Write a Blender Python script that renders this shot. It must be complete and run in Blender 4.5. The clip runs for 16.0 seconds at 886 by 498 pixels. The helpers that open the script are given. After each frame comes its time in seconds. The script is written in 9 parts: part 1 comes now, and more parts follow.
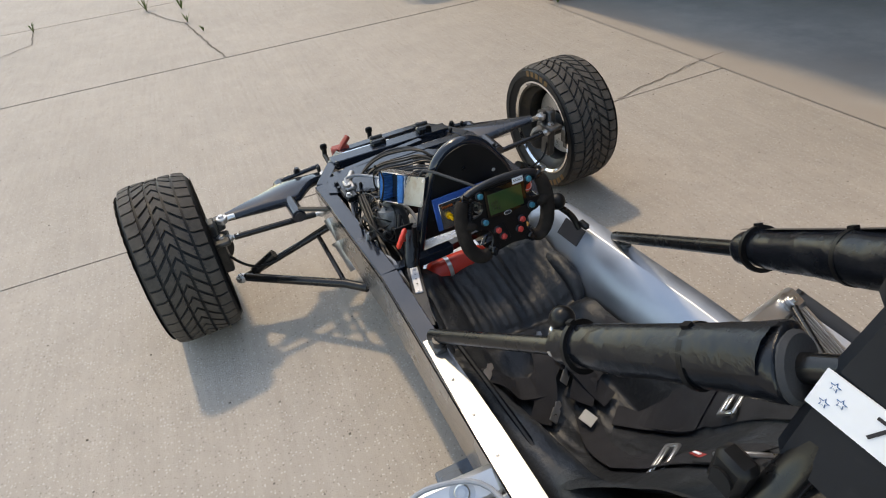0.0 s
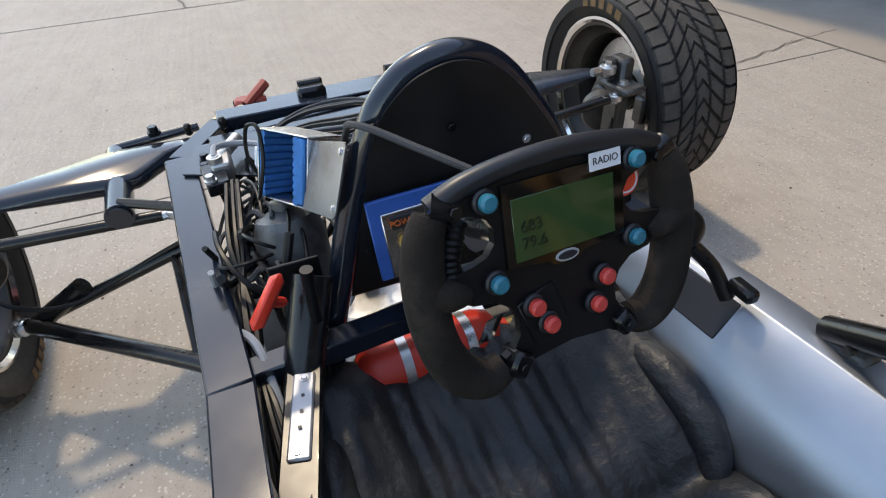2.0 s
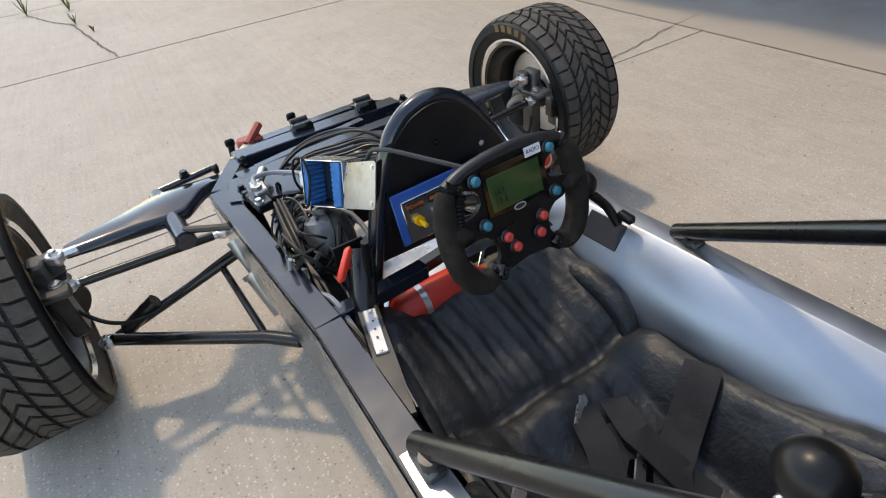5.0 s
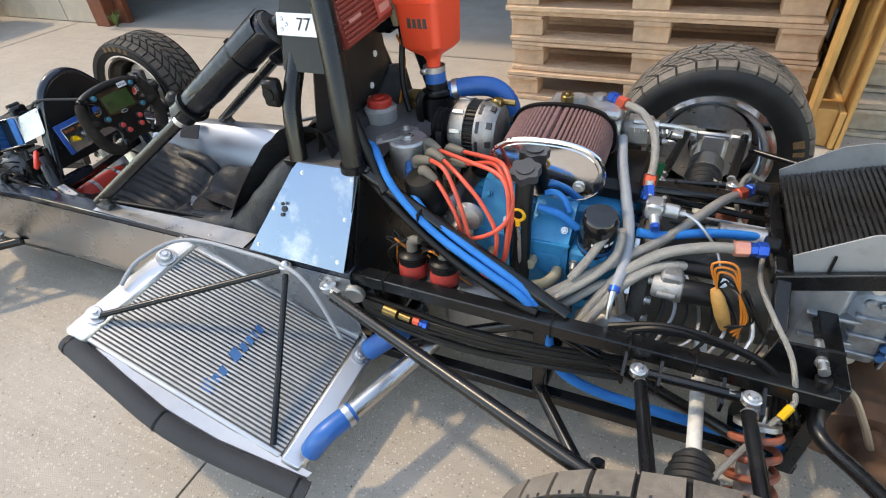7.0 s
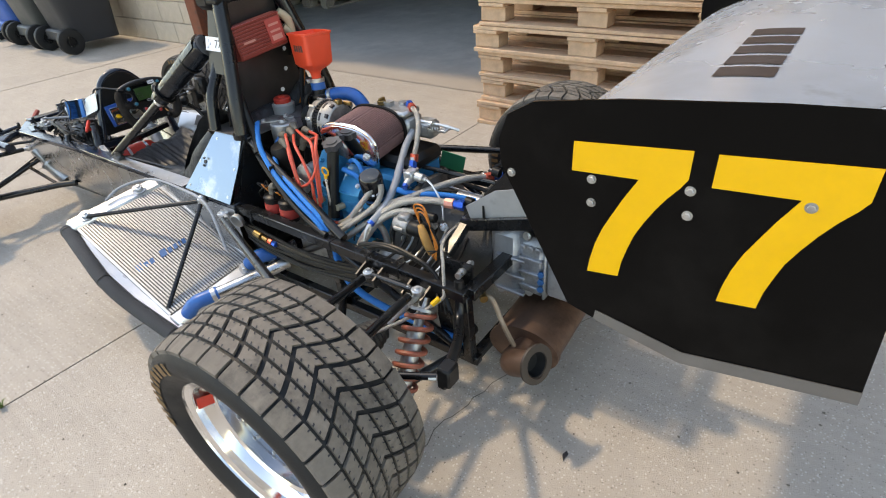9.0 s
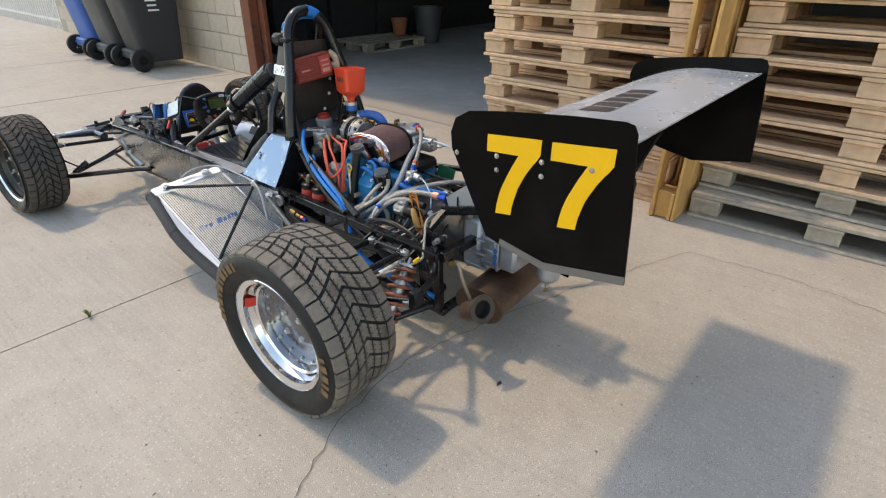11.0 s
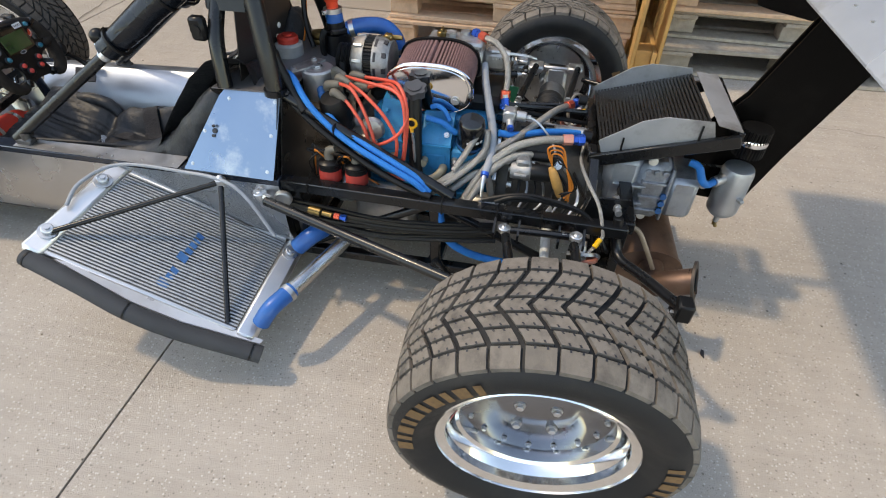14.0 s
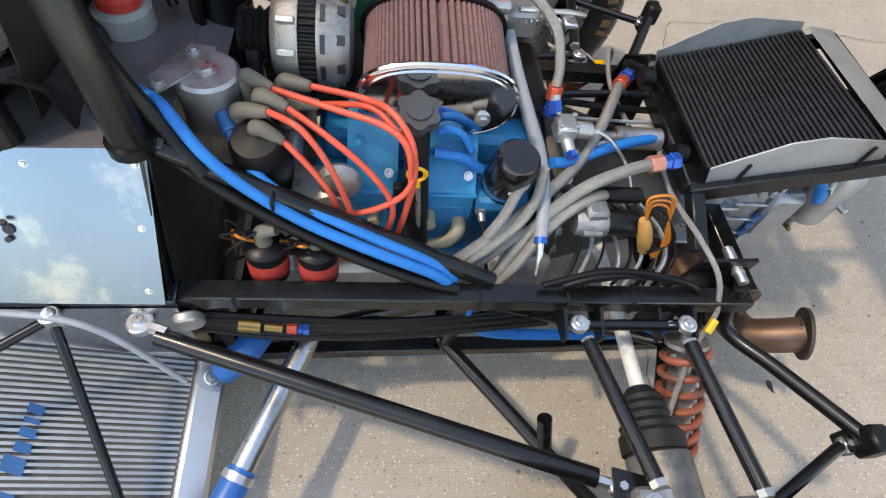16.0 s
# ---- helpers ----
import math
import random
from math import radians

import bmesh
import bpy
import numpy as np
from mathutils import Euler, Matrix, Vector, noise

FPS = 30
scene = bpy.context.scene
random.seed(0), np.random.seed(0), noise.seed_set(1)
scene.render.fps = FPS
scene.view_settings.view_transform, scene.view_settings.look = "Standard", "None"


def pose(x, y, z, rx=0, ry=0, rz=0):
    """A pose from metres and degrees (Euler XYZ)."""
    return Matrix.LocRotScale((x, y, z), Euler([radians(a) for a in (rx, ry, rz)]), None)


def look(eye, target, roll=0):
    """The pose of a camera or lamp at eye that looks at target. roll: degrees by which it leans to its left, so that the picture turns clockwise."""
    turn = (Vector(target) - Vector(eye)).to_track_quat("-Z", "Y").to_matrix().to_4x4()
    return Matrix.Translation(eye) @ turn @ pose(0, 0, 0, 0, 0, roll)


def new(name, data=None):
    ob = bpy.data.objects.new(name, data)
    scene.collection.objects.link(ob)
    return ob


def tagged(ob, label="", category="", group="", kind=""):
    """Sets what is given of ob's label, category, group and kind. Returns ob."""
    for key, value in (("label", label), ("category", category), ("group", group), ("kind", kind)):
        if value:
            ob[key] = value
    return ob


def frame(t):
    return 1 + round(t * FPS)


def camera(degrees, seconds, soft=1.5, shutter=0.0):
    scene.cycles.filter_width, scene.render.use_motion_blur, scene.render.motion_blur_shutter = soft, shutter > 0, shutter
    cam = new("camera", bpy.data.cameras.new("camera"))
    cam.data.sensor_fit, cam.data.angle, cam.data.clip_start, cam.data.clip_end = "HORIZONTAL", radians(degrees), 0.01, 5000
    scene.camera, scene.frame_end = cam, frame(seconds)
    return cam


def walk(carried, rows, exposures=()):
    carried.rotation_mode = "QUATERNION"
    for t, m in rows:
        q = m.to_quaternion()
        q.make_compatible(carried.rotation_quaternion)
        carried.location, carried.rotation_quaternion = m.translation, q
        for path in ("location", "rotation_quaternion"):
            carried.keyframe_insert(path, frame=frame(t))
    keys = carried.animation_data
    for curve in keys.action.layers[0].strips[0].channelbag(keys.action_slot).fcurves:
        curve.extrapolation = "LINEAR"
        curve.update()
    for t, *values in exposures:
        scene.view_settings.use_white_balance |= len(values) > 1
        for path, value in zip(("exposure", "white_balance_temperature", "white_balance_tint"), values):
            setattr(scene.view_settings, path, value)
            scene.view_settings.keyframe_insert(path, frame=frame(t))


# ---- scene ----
cam = camera(79.3, 16.0, soft=1.1)
PATH = [
    (0, (-0.485, -0.033, 1.171), (0.052, 1.429, -0.084), -6.9),
    (0.5, (-0.456, -0.014, 1.166), (-0.034, 1.487, -0.086), -3.3),
    (1, (-0.409, 0.125, 1.09), (0.003, 1.603, -0.193), -2.9),
    (1.5, (-0.3, 0.427, 0.893), (0.193, 1.841, -0.433), -3.2),
    (2, (-0.199, 0.556, 0.734), (0.315, 2.037, -0.507), -3.5),
    (2.5, (-0.182, 0.577, 0.715), (0.309, 2.119, -0.459), -4.4),
    (3, (-0.184, 0.576, 0.714), (0.277, 2.125, -0.464), -4.9),
    (3.2, (-0.185, 0.576, 0.713), (0.278, 2.117, -0.474), -4.9),
    (5.3, (-0.462, 0.215, 0.949), (0.336, 1.543, -0.315), -9.5),
    (5.5, (-0.535, 0.097, 0.993), (0.338, 1.37, -0.279), -10.9),
    (6, (-0.726, -0.172, 1.043), (0.428, 0.878, -0.208), -10.0),
    (6.5, (-0.891, -0.394, 1.033), (0.468, 0.392, -0.205), -6.2),
    (7, (-0.918, -0.604, 1.032), (0.485, 0.116, -0.197), -4.9),
    (7.5, (-0.94, -0.845, 1.075), (0.462, -0.095, -0.139), -4.4),
    (8, (-0.961, -1.095, 1.067), (0.388, -0.208, -0.113), -5.1),
    (8.5, (-0.93, -1.301, 1.055), (0.359, -0.34, -0.134), -4.8),
    (8.7, (-0.964, -1.354, 1.068), (0.338, -0.364, -0.084), -4.7),
    (10.8, (-1.364, -1.815, 1.154), (-0.015, -0.691, 0.198), 0.6),
    (11, (-1.387, -1.832, 1.165), (-0.031, -0.709, 0.217), 0.9),
    (11.5, (-1.385, -1.848, 1.173), (-0.004, -0.74, 0.243), 1.4),
    (12, (-1.359, -1.776, 1.162), (0.071, -0.79, 0.171), 1.5),
    (12.5, (-1.392, -1.508, 1.161), (0.086, -0.71, 0.075), 1.4),
    (13, (-1.338, -1.257, 1.135), (0.147, -0.637, -0.053), 1.2),
    (13.5, (-1.268, -0.964, 1.139), (0.208, -0.491, -0.125), 0.9),
    (14, (-1.238, -0.668, 1.116), (0.206, -0.377, -0.237), 1.0),
    (14.5, (-1.084, -0.483, 1.061), (0.316, -0.389, -0.364), 3.4),
    (15, (-0.928, -0.36, 1.062), (0.364, -0.409, -0.463), 5.5),
    (15.5, (-0.811, -0.301, 1.022), (0.45, -0.47, -0.521), 8.0),
    (16, (-0.624, -0.318, 1.008), (0.468, -0.585, -0.646), 12.7),
]
walk(cam, [(t, look(eye, target, roll)) for t, eye, target, roll in PATH], [(t, 1.60 + e, k, 10) for t, e, k in ((0, 0.0, 9600), (0.5, 0.0, 9000), (1.0, 0.01, 8600), (2.0, 0.18, 8600), (3.0, 0.32, 8800), (5.5, 0.22, 9200), (6.5, 0.32, 9100), (7.5, 0.54, 9700), (8.5, 0.44, 9500), (11, 0.12, 9500), (12.5, 0.12, 9400), (13.5, 0.16, 9400), (14.5, 0.22, 9200), (15.5, 0.26, 9000), (16, 0.40, 9200))])

# ---- light ----
world = bpy.data.worlds.new("sky")
scene.world = world
world.use_nodes = True
_sky = world.node_tree.nodes.new("ShaderNodeTexSky")
_sky.sky_type, _sky.sun_disc = "NISHITA", False
_sky.sun_elevation, _sky.sun_rotation = radians(59), radians(-4)
_sky.dust_density, _sky.air_density, _sky.ozone_density = 0.4, 1.0, 2.0
world.node_tree.nodes["Background"].inputs[1].default_value = 0.15
world.node_tree.links.new(_sky.outputs[0], world.node_tree.nodes["Background"].inputs[0])
_sun = bpy.data.lights.new("sun", "SUN")
_sun.energy, _sun.angle, _sun.color = 0.58, radians(3.0), (1.0, 0.93, 0.83)
new("sun", _sun).matrix_world = look((-0.05, 0.56, 1.0), (0, 0, 0))


# ---- materials ----
def mat(name, rgb, rough=0.5, metal=0.0, vary=0.15, scale=20.0, bump=0.0, bscale=150.0, spec=0.5, coat=0.0, dirt=None, dirt_scale=4.0, dirt_low=0.5, dirt_high=0.7, alpha=1.0, trans=0.0, island=0.0, wave=0.0):
    """A surface with colour variation at two scales, fine relief and, if dirt is given, patches of another colour."""
    m = bpy.data.materials.new(name)
    m.use_nodes = True
    nt = m.node_tree
    b = nt.nodes["Principled BSDF"]
    b.inputs["Roughness"].default_value, b.inputs["Metallic"].default_value = rough, metal
    b.inputs["Specular IOR Level"].default_value = spec
    b.inputs["Coat Weight"].default_value = coat
    b.inputs["Transmission Weight"].default_value = trans
    co = nt.nodes.new("ShaderNodeTexCoord").outputs["Object"]

    def tex(sc, detail=4.0, rough_=0.6):
        n = nt.nodes.new("ShaderNodeTexNoise")
        n.inputs["Scale"].default_value, n.inputs["Detail"].default_value, n.inputs["Roughness"].default_value = sc, detail, rough_
        nt.links.new(co, n.inputs["Vector"])
        return n.outputs["Fac"]

    def ramp(fac, lo, hi, a=0.0, c=1.0):
        n = nt.nodes.new("ShaderNodeMapRange")
        n.inputs["From Min"].default_value, n.inputs["From Max"].default_value = lo, hi
        n.inputs["To Min"].default_value, n.inputs["To Max"].default_value = a, c
        nt.links.new(fac, n.inputs["Value"])
        return n.outputs["Result"]

    def mix(fac, a, c, kind="MIX"):
        n = nt.nodes.new("ShaderNodeMix")
        n.data_type, n.blend_type = "RGBA", kind
        for s, v in ((n.inputs[0], fac), (n.inputs[6], a), (n.inputs[7], c)):
            if isinstance(v, (tuple, list)):
                s.default_value = (*v[:3], 1)
            elif isinstance(v, float):
                s.default_value = v
            else:
                nt.links.new(v, s)
        return n.outputs[2]

    f = tex(scale)
    g = tex(scale * 0.13, 3.0)
    dark, light = tuple(c * (1 - vary) for c in rgb), tuple(min(c * (1 + vary), 1) for c in rgb)
    col = mix(ramp(f, 0.3, 0.7), dark, light)
    col = mix(ramp(g, 0.3, 0.7, 0.0, 0.5), col, dark)
    if island:
        gi = nt.nodes.new("ShaderNodeNewGeometry").outputs["Random Per Island"]
        oi = nt.nodes.new("ShaderNodeObjectInfo").outputs["Random"]
        ad = nt.nodes.new("ShaderNodeMath")
        nt.links.new(gi, ad.inputs[0]), nt.links.new(oi, ad.inputs[1])
        fr = nt.nodes.new("ShaderNodeMath")
        fr.operation = "FRACT"
        nt.links.new(ad.outputs[0], fr.inputs[0])
        col = mix(ramp(fr.outputs[0], 0, 1, 0, island), col, tuple(c * 0.35 for c in rgb))
    if dirt:
        col = mix(ramp(tex(dirt_scale, 6.0, 0.7), dirt_low, dirt_high), col, dirt)
    nt.links.new(col, b.inputs["Base Color"])
    nt.links.new(ramp(tex(scale * 0.5), 0.3, 0.7, max(rough - 0.08, 0.02), min(rough + 0.1, 1)), b.inputs["Roughness"])
    if bump:
        h = tex(bscale, 5.0)
        if wave:
            w = nt.nodes.new("ShaderNodeTexWave")
            w.inputs["Scale"].default_value, w.inputs["Distortion"].default_value = wave, 1.5
            nt.links.new(co, w.inputs["Vector"])
            h = w.outputs["Fac"]
        n = nt.nodes.new("ShaderNodeBump")
        n.inputs["Strength"].default_value, n.inputs["Distance"].default_value = bump, 0.004
        nt.links.new(h, n.inputs["Height"])
        nt.links.new(n.outputs["Normal"], b.inputs["Normal"])
    return m


CONCRETE = mat("concrete", (0.395, 0.345, 0.295), 0.88, vary=0.10, scale=9, bump=0.6, bscale=300, dirt=(0.315, 0.275, 0.235), dirt_scale=1.3, dirt_low=0.45, dirt_high=0.8)


def speckle(m):
    """Fine aggregate: dark pits and pale grains over the slab, and broom-dragged streaks."""
    nt = m.node_tree
    b = nt.nodes["Principled BSDF"]
    base = b.inputs["Base Color"].links[0].from_socket
    co = nt.nodes.new("ShaderNodeTexCoord").outputs["Object"]
    for sc, lo, hi, colour, amount in ((85.0, 0.14, 0.24, (0.17, 0.145, 0.12), 0.75), (120.0, 0.20, 0.32, (0.60, 0.56, 0.50), 0.75), (150.0, 0.10, 0.20, (0.10, 0.085, 0.07), 0.85), (45.0, 0.05, 0.075, (0.085, 0.07, 0.055), 0.95), (420.0, 0.2, 0.35, (0.22, 0.19, 0.155), 0.5)):
        v = nt.nodes.new("ShaderNodeTexVoronoi")
        v.inputs["Scale"].default_value = sc
        nt.links.new(co, v.inputs["Vector"])
        pick = nt.nodes.new("ShaderNodeSeparateColor")
        nt.links.new(v.outputs["Color"], pick.inputs[0])
        keep = nt.nodes.new("ShaderNodeMath")
        keep.operation, keep.inputs[1].default_value = "LESS_THAN", 0.5
        nt.links.new(pick.outputs[0], keep.inputs[0])
        r = nt.nodes.new("ShaderNodeMapRange")
        r.inputs["From Min"].default_value, r.inputs["From Max"].default_value = lo, hi
        r.inputs["To Min"].default_value, r.inputs["To Max"].default_value = amount, 0.0
        nt.links.new(v.outputs["Distance"], r.inputs["Value"])
        f = nt.nodes.new("ShaderNodeMath")
        f.operation = "MULTIPLY"
        nt.links.new(r.outputs[0], f.inputs[0]), nt.links.new(keep.outputs[0], f.inputs[1])
        x = nt.nodes.new("ShaderNodeMix")
        x.data_type = "RGBA"
        nt.links.new(f.outputs[0], x.inputs[0]), nt.links.new(base, x.inputs[6])
        x.inputs[7].default_value = (*colour, 1)
        base = x.outputs[2]
    mp = nt.nodes.new("ShaderNodeMapping")
    mp.inputs["Scale"].default_value = (60, 2.2, 1)
    mp.inputs["Rotation"].default_value = (0, 0, 0.12)
    nt.links.new(co, mp.inputs["Vector"])
    n = nt.nodes.new("ShaderNodeTexNoise")
    n.inputs["Scale"].default_value, n.inputs["Detail"].default_value = 1.0, 4
    nt.links.new(mp.outputs[0], n.inputs["Vector"])
    r = nt.nodes.new("ShaderNodeMapRange")
    r.inputs["From Min"].default_value, r.inputs["From Max"].default_value, r.inputs["To Max"].default_value = 0.35, 0.75, 0.35
    nt.links.new(n.outputs["Fac"], r.inputs["Value"])
    x = nt.nodes.new("ShaderNodeMix")
    x.data_type = "RGBA"
    nt.links.new(r.outputs[0], x.inputs[0]), nt.links.new(base, x.inputs[6])
    x.inputs[7].default_value = (0.47, 0.42, 0.37, 1)
    nt.links.new(x.outputs[2], b.inputs["Base Color"])


speckle(CONCRETE)
GARAGE_FLOOR = mat("garage_floor", (0.43, 0.41, 0.38), 0.55, vary=0.2, scale=5, dirt=(0.30, 0.285, 0.27), dirt_scale=0.9)


def dusty_edge(m):
    """Tan yard dust trodden in over the first half metre of the workshop floor, with a ragged fade."""
    nt = m.node_tree
    b = nt.nodes["Principled BSDF"]
    base = b.inputs["Base Color"].links[0].from_socket
    co = nt.nodes.new("ShaderNodeTexCoord").outputs["Object"]
    n = nt.nodes.new("ShaderNodeTexNoise")
    n.inputs["Scale"].default_value, n.inputs["Detail"].default_value = 2.2, 5
    nt.links.new(co, n.inputs["Vector"])
    sep = nt.nodes.new("ShaderNodeSeparateXYZ")
    nt.links.new(co, sep.inputs[0])
    ma = nt.nodes.new("ShaderNodeMath")
    ma.operation, ma.inputs[1].default_value = "MULTIPLY_ADD", 0.9
    nt.links.new(n.outputs["Fac"], ma.inputs[0]), nt.links.new(sep.outputs[0], ma.inputs[2])
    r = nt.nodes.new("ShaderNodeMapRange")
    r.interpolation_type = "SMOOTHSTEP"
    r.inputs["From Min"].default_value, r.inputs["From Max"].default_value = 2.42, 3.05
    r.inputs["To Min"].default_value, r.inputs["To Max"].default_value = 1.0, 0.0
    nt.links.new(ma.outputs[0], r.inputs["Value"])
    x = nt.nodes.new("ShaderNodeMix")
    x.data_type = "RGBA"
    nt.links.new(r.outputs[0], x.inputs[0]), nt.links.new(base, x.inputs[6])
    x.inputs[7].default_value = (0.38, 0.33, 0.285, 1)
    nt.links.new(x.outputs[2], b.inputs["Base Color"])


dusty_edge(GARAGE_FLOOR)
CRACK = mat("crack", (0.13, 0.11, 0.09), 0.95)
BLOCK = mat("block_wall", (0.50, 0.42, 0.34), 0.9, vary=0.1, scale=14, bump=0.6, bscale=220, island=0.18)
MORTAR = mat("mortar", (0.36, 0.31, 0.26), 0.95, bump=0.4)
RUST_POST = mat("rust_post", (0.17, 0.045, 0.02), 0.6, vary=0.2, scale=30, dirt=(0.05, 0.03, 0.025), dirt_scale=6)
# Near-black puts the unlit workshop's shade into walls, ceiling and cabinets.
UNLIT_INTERIOR = mat("unlit_interior", (0.014, 0.014, 0.016), 0.8)
WOOD_NEW = mat("pallet_wood", (0.68, 0.44, 0.28), 0.75, vary=0.2, scale=26, bump=0.35, bscale=90, island=0.35, dirt=(0.46, 0.31, 0.21), dirt_scale=5)
WOOD_OLD = mat("weathered_pallet_wood", (0.42, 0.36, 0.29), 0.85, vary=0.25, scale=30, bump=0.5, bscale=100, island=0.4)
WOOD_PALE = mat("bleached_pallet_wood", (0.60, 0.55, 0.48), 0.85, vary=0.2, scale=30, bump=0.5, bscale=100, island=0.25)
RUBBER = mat("rubber", (0.012, 0.0125, 0.0135), 0.55, vary=0.15, scale=40, spec=0.3, bump=0.15, bscale=300, dirt=(0.025, 0.023, 0.021), dirt_scale=7)
TREAD = mat("dusty_tread", (0.185, 0.158, 0.132), 0.9, vary=0.2, scale=60, bump=0.4, bscale=500, island=0.25, dirt=(0.06, 0.052, 0.045), dirt_scale=9)
TREAD_FRONT = mat("worn_front_tread", (0.082, 0.071, 0.061), 0.85, vary=0.25, scale=60, bump=0.4, bscale=500, island=0.25, dirt=(0.035, 0.031, 0.028), dirt_scale=9)
TYRE_MARK = mat("faded_tyre_lettering", (0.17, 0.095, 0.040), 0.85, vary=0.3, scale=90)
POLISHED = mat("polished_rim", (0.80, 0.80, 0.80), 0.12, 1.0, vary=0.05, scale=30)
ALLOY = mat("brushed_aluminium", (0.52, 0.53, 0.54), 0.24, 1.0, vary=0.06, scale=14, bump=0.1, bscale=300, dirt=(0.55, 0.55, 0.56), dirt_scale=6)
CASTING = mat("cast_aluminium", (0.46, 0.46, 0.46), 0.42, 0.85, vary=0.2, scale=30, bump=0.15, bscale=420, dirt=(0.16, 0.15, 0.14), dirt_scale=9)
BLACK_PAINT = mat("black_frame_paint", (0.0055, 0.006, 0.007), 0.26, vary=0.25, scale=18, coat=0.08, spec=0.4, dirt=(0.015, 0.0145, 0.014), dirt_scale=11, dirt_low=0.55)
BLUE_BLACK = mat("blue_black_paint", (0.010, 0.015, 0.025), 0.2, vary=0.2, scale=14, coat=0.3, dirt=(0.028, 0.033, 0.042), dirt_scale=9, dirt_low=0.6)
SATIN_BLACK = mat("satin_black_plastic", (0.007, 0.007, 0.0075), 0.38, vary=0.2, scale=30, spec=0.25)
VINYL = mat("black_vinyl", (0.005, 0.0066, 0.0100), 0.25, vary=0.2, scale=20, bump=0.45, bscale=38, dirt=(0.010, 0.012, 0.016), dirt_scale=14, dirt_low=0.58, spec=0.35)
FABRIC = mat("black_seat_fabric", (0.0165, 0.0185, 0.0215), 0.46, vary=0.35, scale=14, bump=0.9, bscale=42, dirt=(0.032, 0.035, 0.040), dirt_scale=9, dirt_low=0.55, spec=0.4)
FOAM = mat("grey_pipe_foam", (0.035, 0.038, 0.043), 0.8, vary=0.15, scale=30, bump=0.3, bscale=300)
WING = mat("wing_endplate", (0.0045, 0.004, 0.0038), 0.16, vary=0.15, scale=8, dirt=(0.009, 0.008, 0.0075), dirt_scale=5, spec=0.06)
YELLOW = mat("yellow_vinyl", (0.80, 0.42, 0.003), 0.45, vary=0.05, scale=40)
RED = mat("red_plastic", (0.60, 0.035, 0.018), 0.4, vary=0.1, scale=20)
FUNNEL = mat("orange_red_funnel", (0.85, 0.075, 0.03), 0.45, vary=0.06, scale=14)
LEAD = mat("red_ignition_lead", (0.66, 0.085, 0.05), 0.45, vary=0.15, scale=30)
BLUE_HOSE = mat("bright_blue_hose", (0.0, 0.165, 0.50), 0.50, spec=0.22, vary=0.15, scale=30)
SILICONE = mat("blue_silicone_hose", (0.004, 0.105, 0.36), 0.35, vary=0.15, scale=30)
ENGINE_BLUE = mat("blue_engine_paint", (0.001, 0.185, 0.38), 0.32, spec=0.35, vary=0.2, scale=16, bump=0.25, bscale=260, dirt=(0.02, 0.10, 0.19), dirt_scale=14, dirt_low=0.56, dirt_high=0.74)
GREY_HOSE = mat("grey_sleeved_hose", (0.27, 0.29, 0.32), 0.55, vary=0.15, scale=60)
BRAID = mat("braided_steel_hose", (0.42, 0.40, 0.37), 0.40, 0.8, vary=0.3, scale=1500, bump=0.6, bscale=1500)
CORE = mat("radiator_core", (0.43, 0.44, 0.44), 0.45, 0.7, vary=0.15, scale=60)
CORE_DARK = mat("radiator_gap", (0.13, 0.135, 0.14), 0.7, 0.3)
SPRING = mat("red_oxide_spring", (0.30, 0.085, 0.05), 0.5, vary=0.2, scale=30, dirt=(0.12, 0.06, 0.045), dirt_scale=20)
EXHAUST = mat("heat_stained_steel", (0.17, 0.105, 0.078), 0.48, 0.7, vary=0.35, scale=9, bump=0.2, bscale=60, dirt=(0.075, 0.045, 0.033), dirt_scale=7)
FILTER = mat("red_pleated_filter", (0.20, 0.105, 0.10), 0.75, vary=0.35, scale=160, bump=0.5, bscale=700)
CHROME = mat("chrome", (0.78, 0.78, 0.79), 0.06, 1.0, vary=0.03)
STEEL = mat("zinc_steel", (0.58, 0.58, 0.58), 0.32, 0.9, vary=0.15, scale=60)
BRASS = mat("brass", (0.30, 0.20, 0.08), 0.35, 0.9, vary=0.2)
WHITE = mat("white_sticker", (0.75, 0.76, 0.80), 0.5, vary=0.04)
INK = mat("black_ink", (0.015, 0.015, 0.02), 0.5)
BLUE_INK = mat("blue_ink", (0.010, 0.10, 0.27), 0.5, vary=0.2, scale=60)
BIN_BLACK = mat("charcoal_bin_plastic", (0.020, 0.022, 0.027), 0.5, vary=0.12, scale=10)
BIN_GREY = mat("grey_green_bin_plastic", (0.050, 0.055, 0.055), 0.5, vary=0.12, scale=10)
BIN_BLUE = mat("blue_bin_plastic", (0.02, 0.10, 0.36), 0.5, vary=0.12, scale=10)
GREEN = mat("green_paint", (0.01, 0.16, 0.07), 0.4)
ORANGE_WIRE = mat("orange_wire", (0.55, 0.16, 0.02), 0.5)
SCREEN = mat("lcd_screen", (0.030, 0.066, 0.022), 0.10, vary=0.15, scale=20)
DASH_BLUE = mat("blue_dash_edge", (0.015, 0.09, 0.36), 0.4)
WEED = mat("weed", (0.09, 0.13, 0.03), 0.7, vary=0.3)


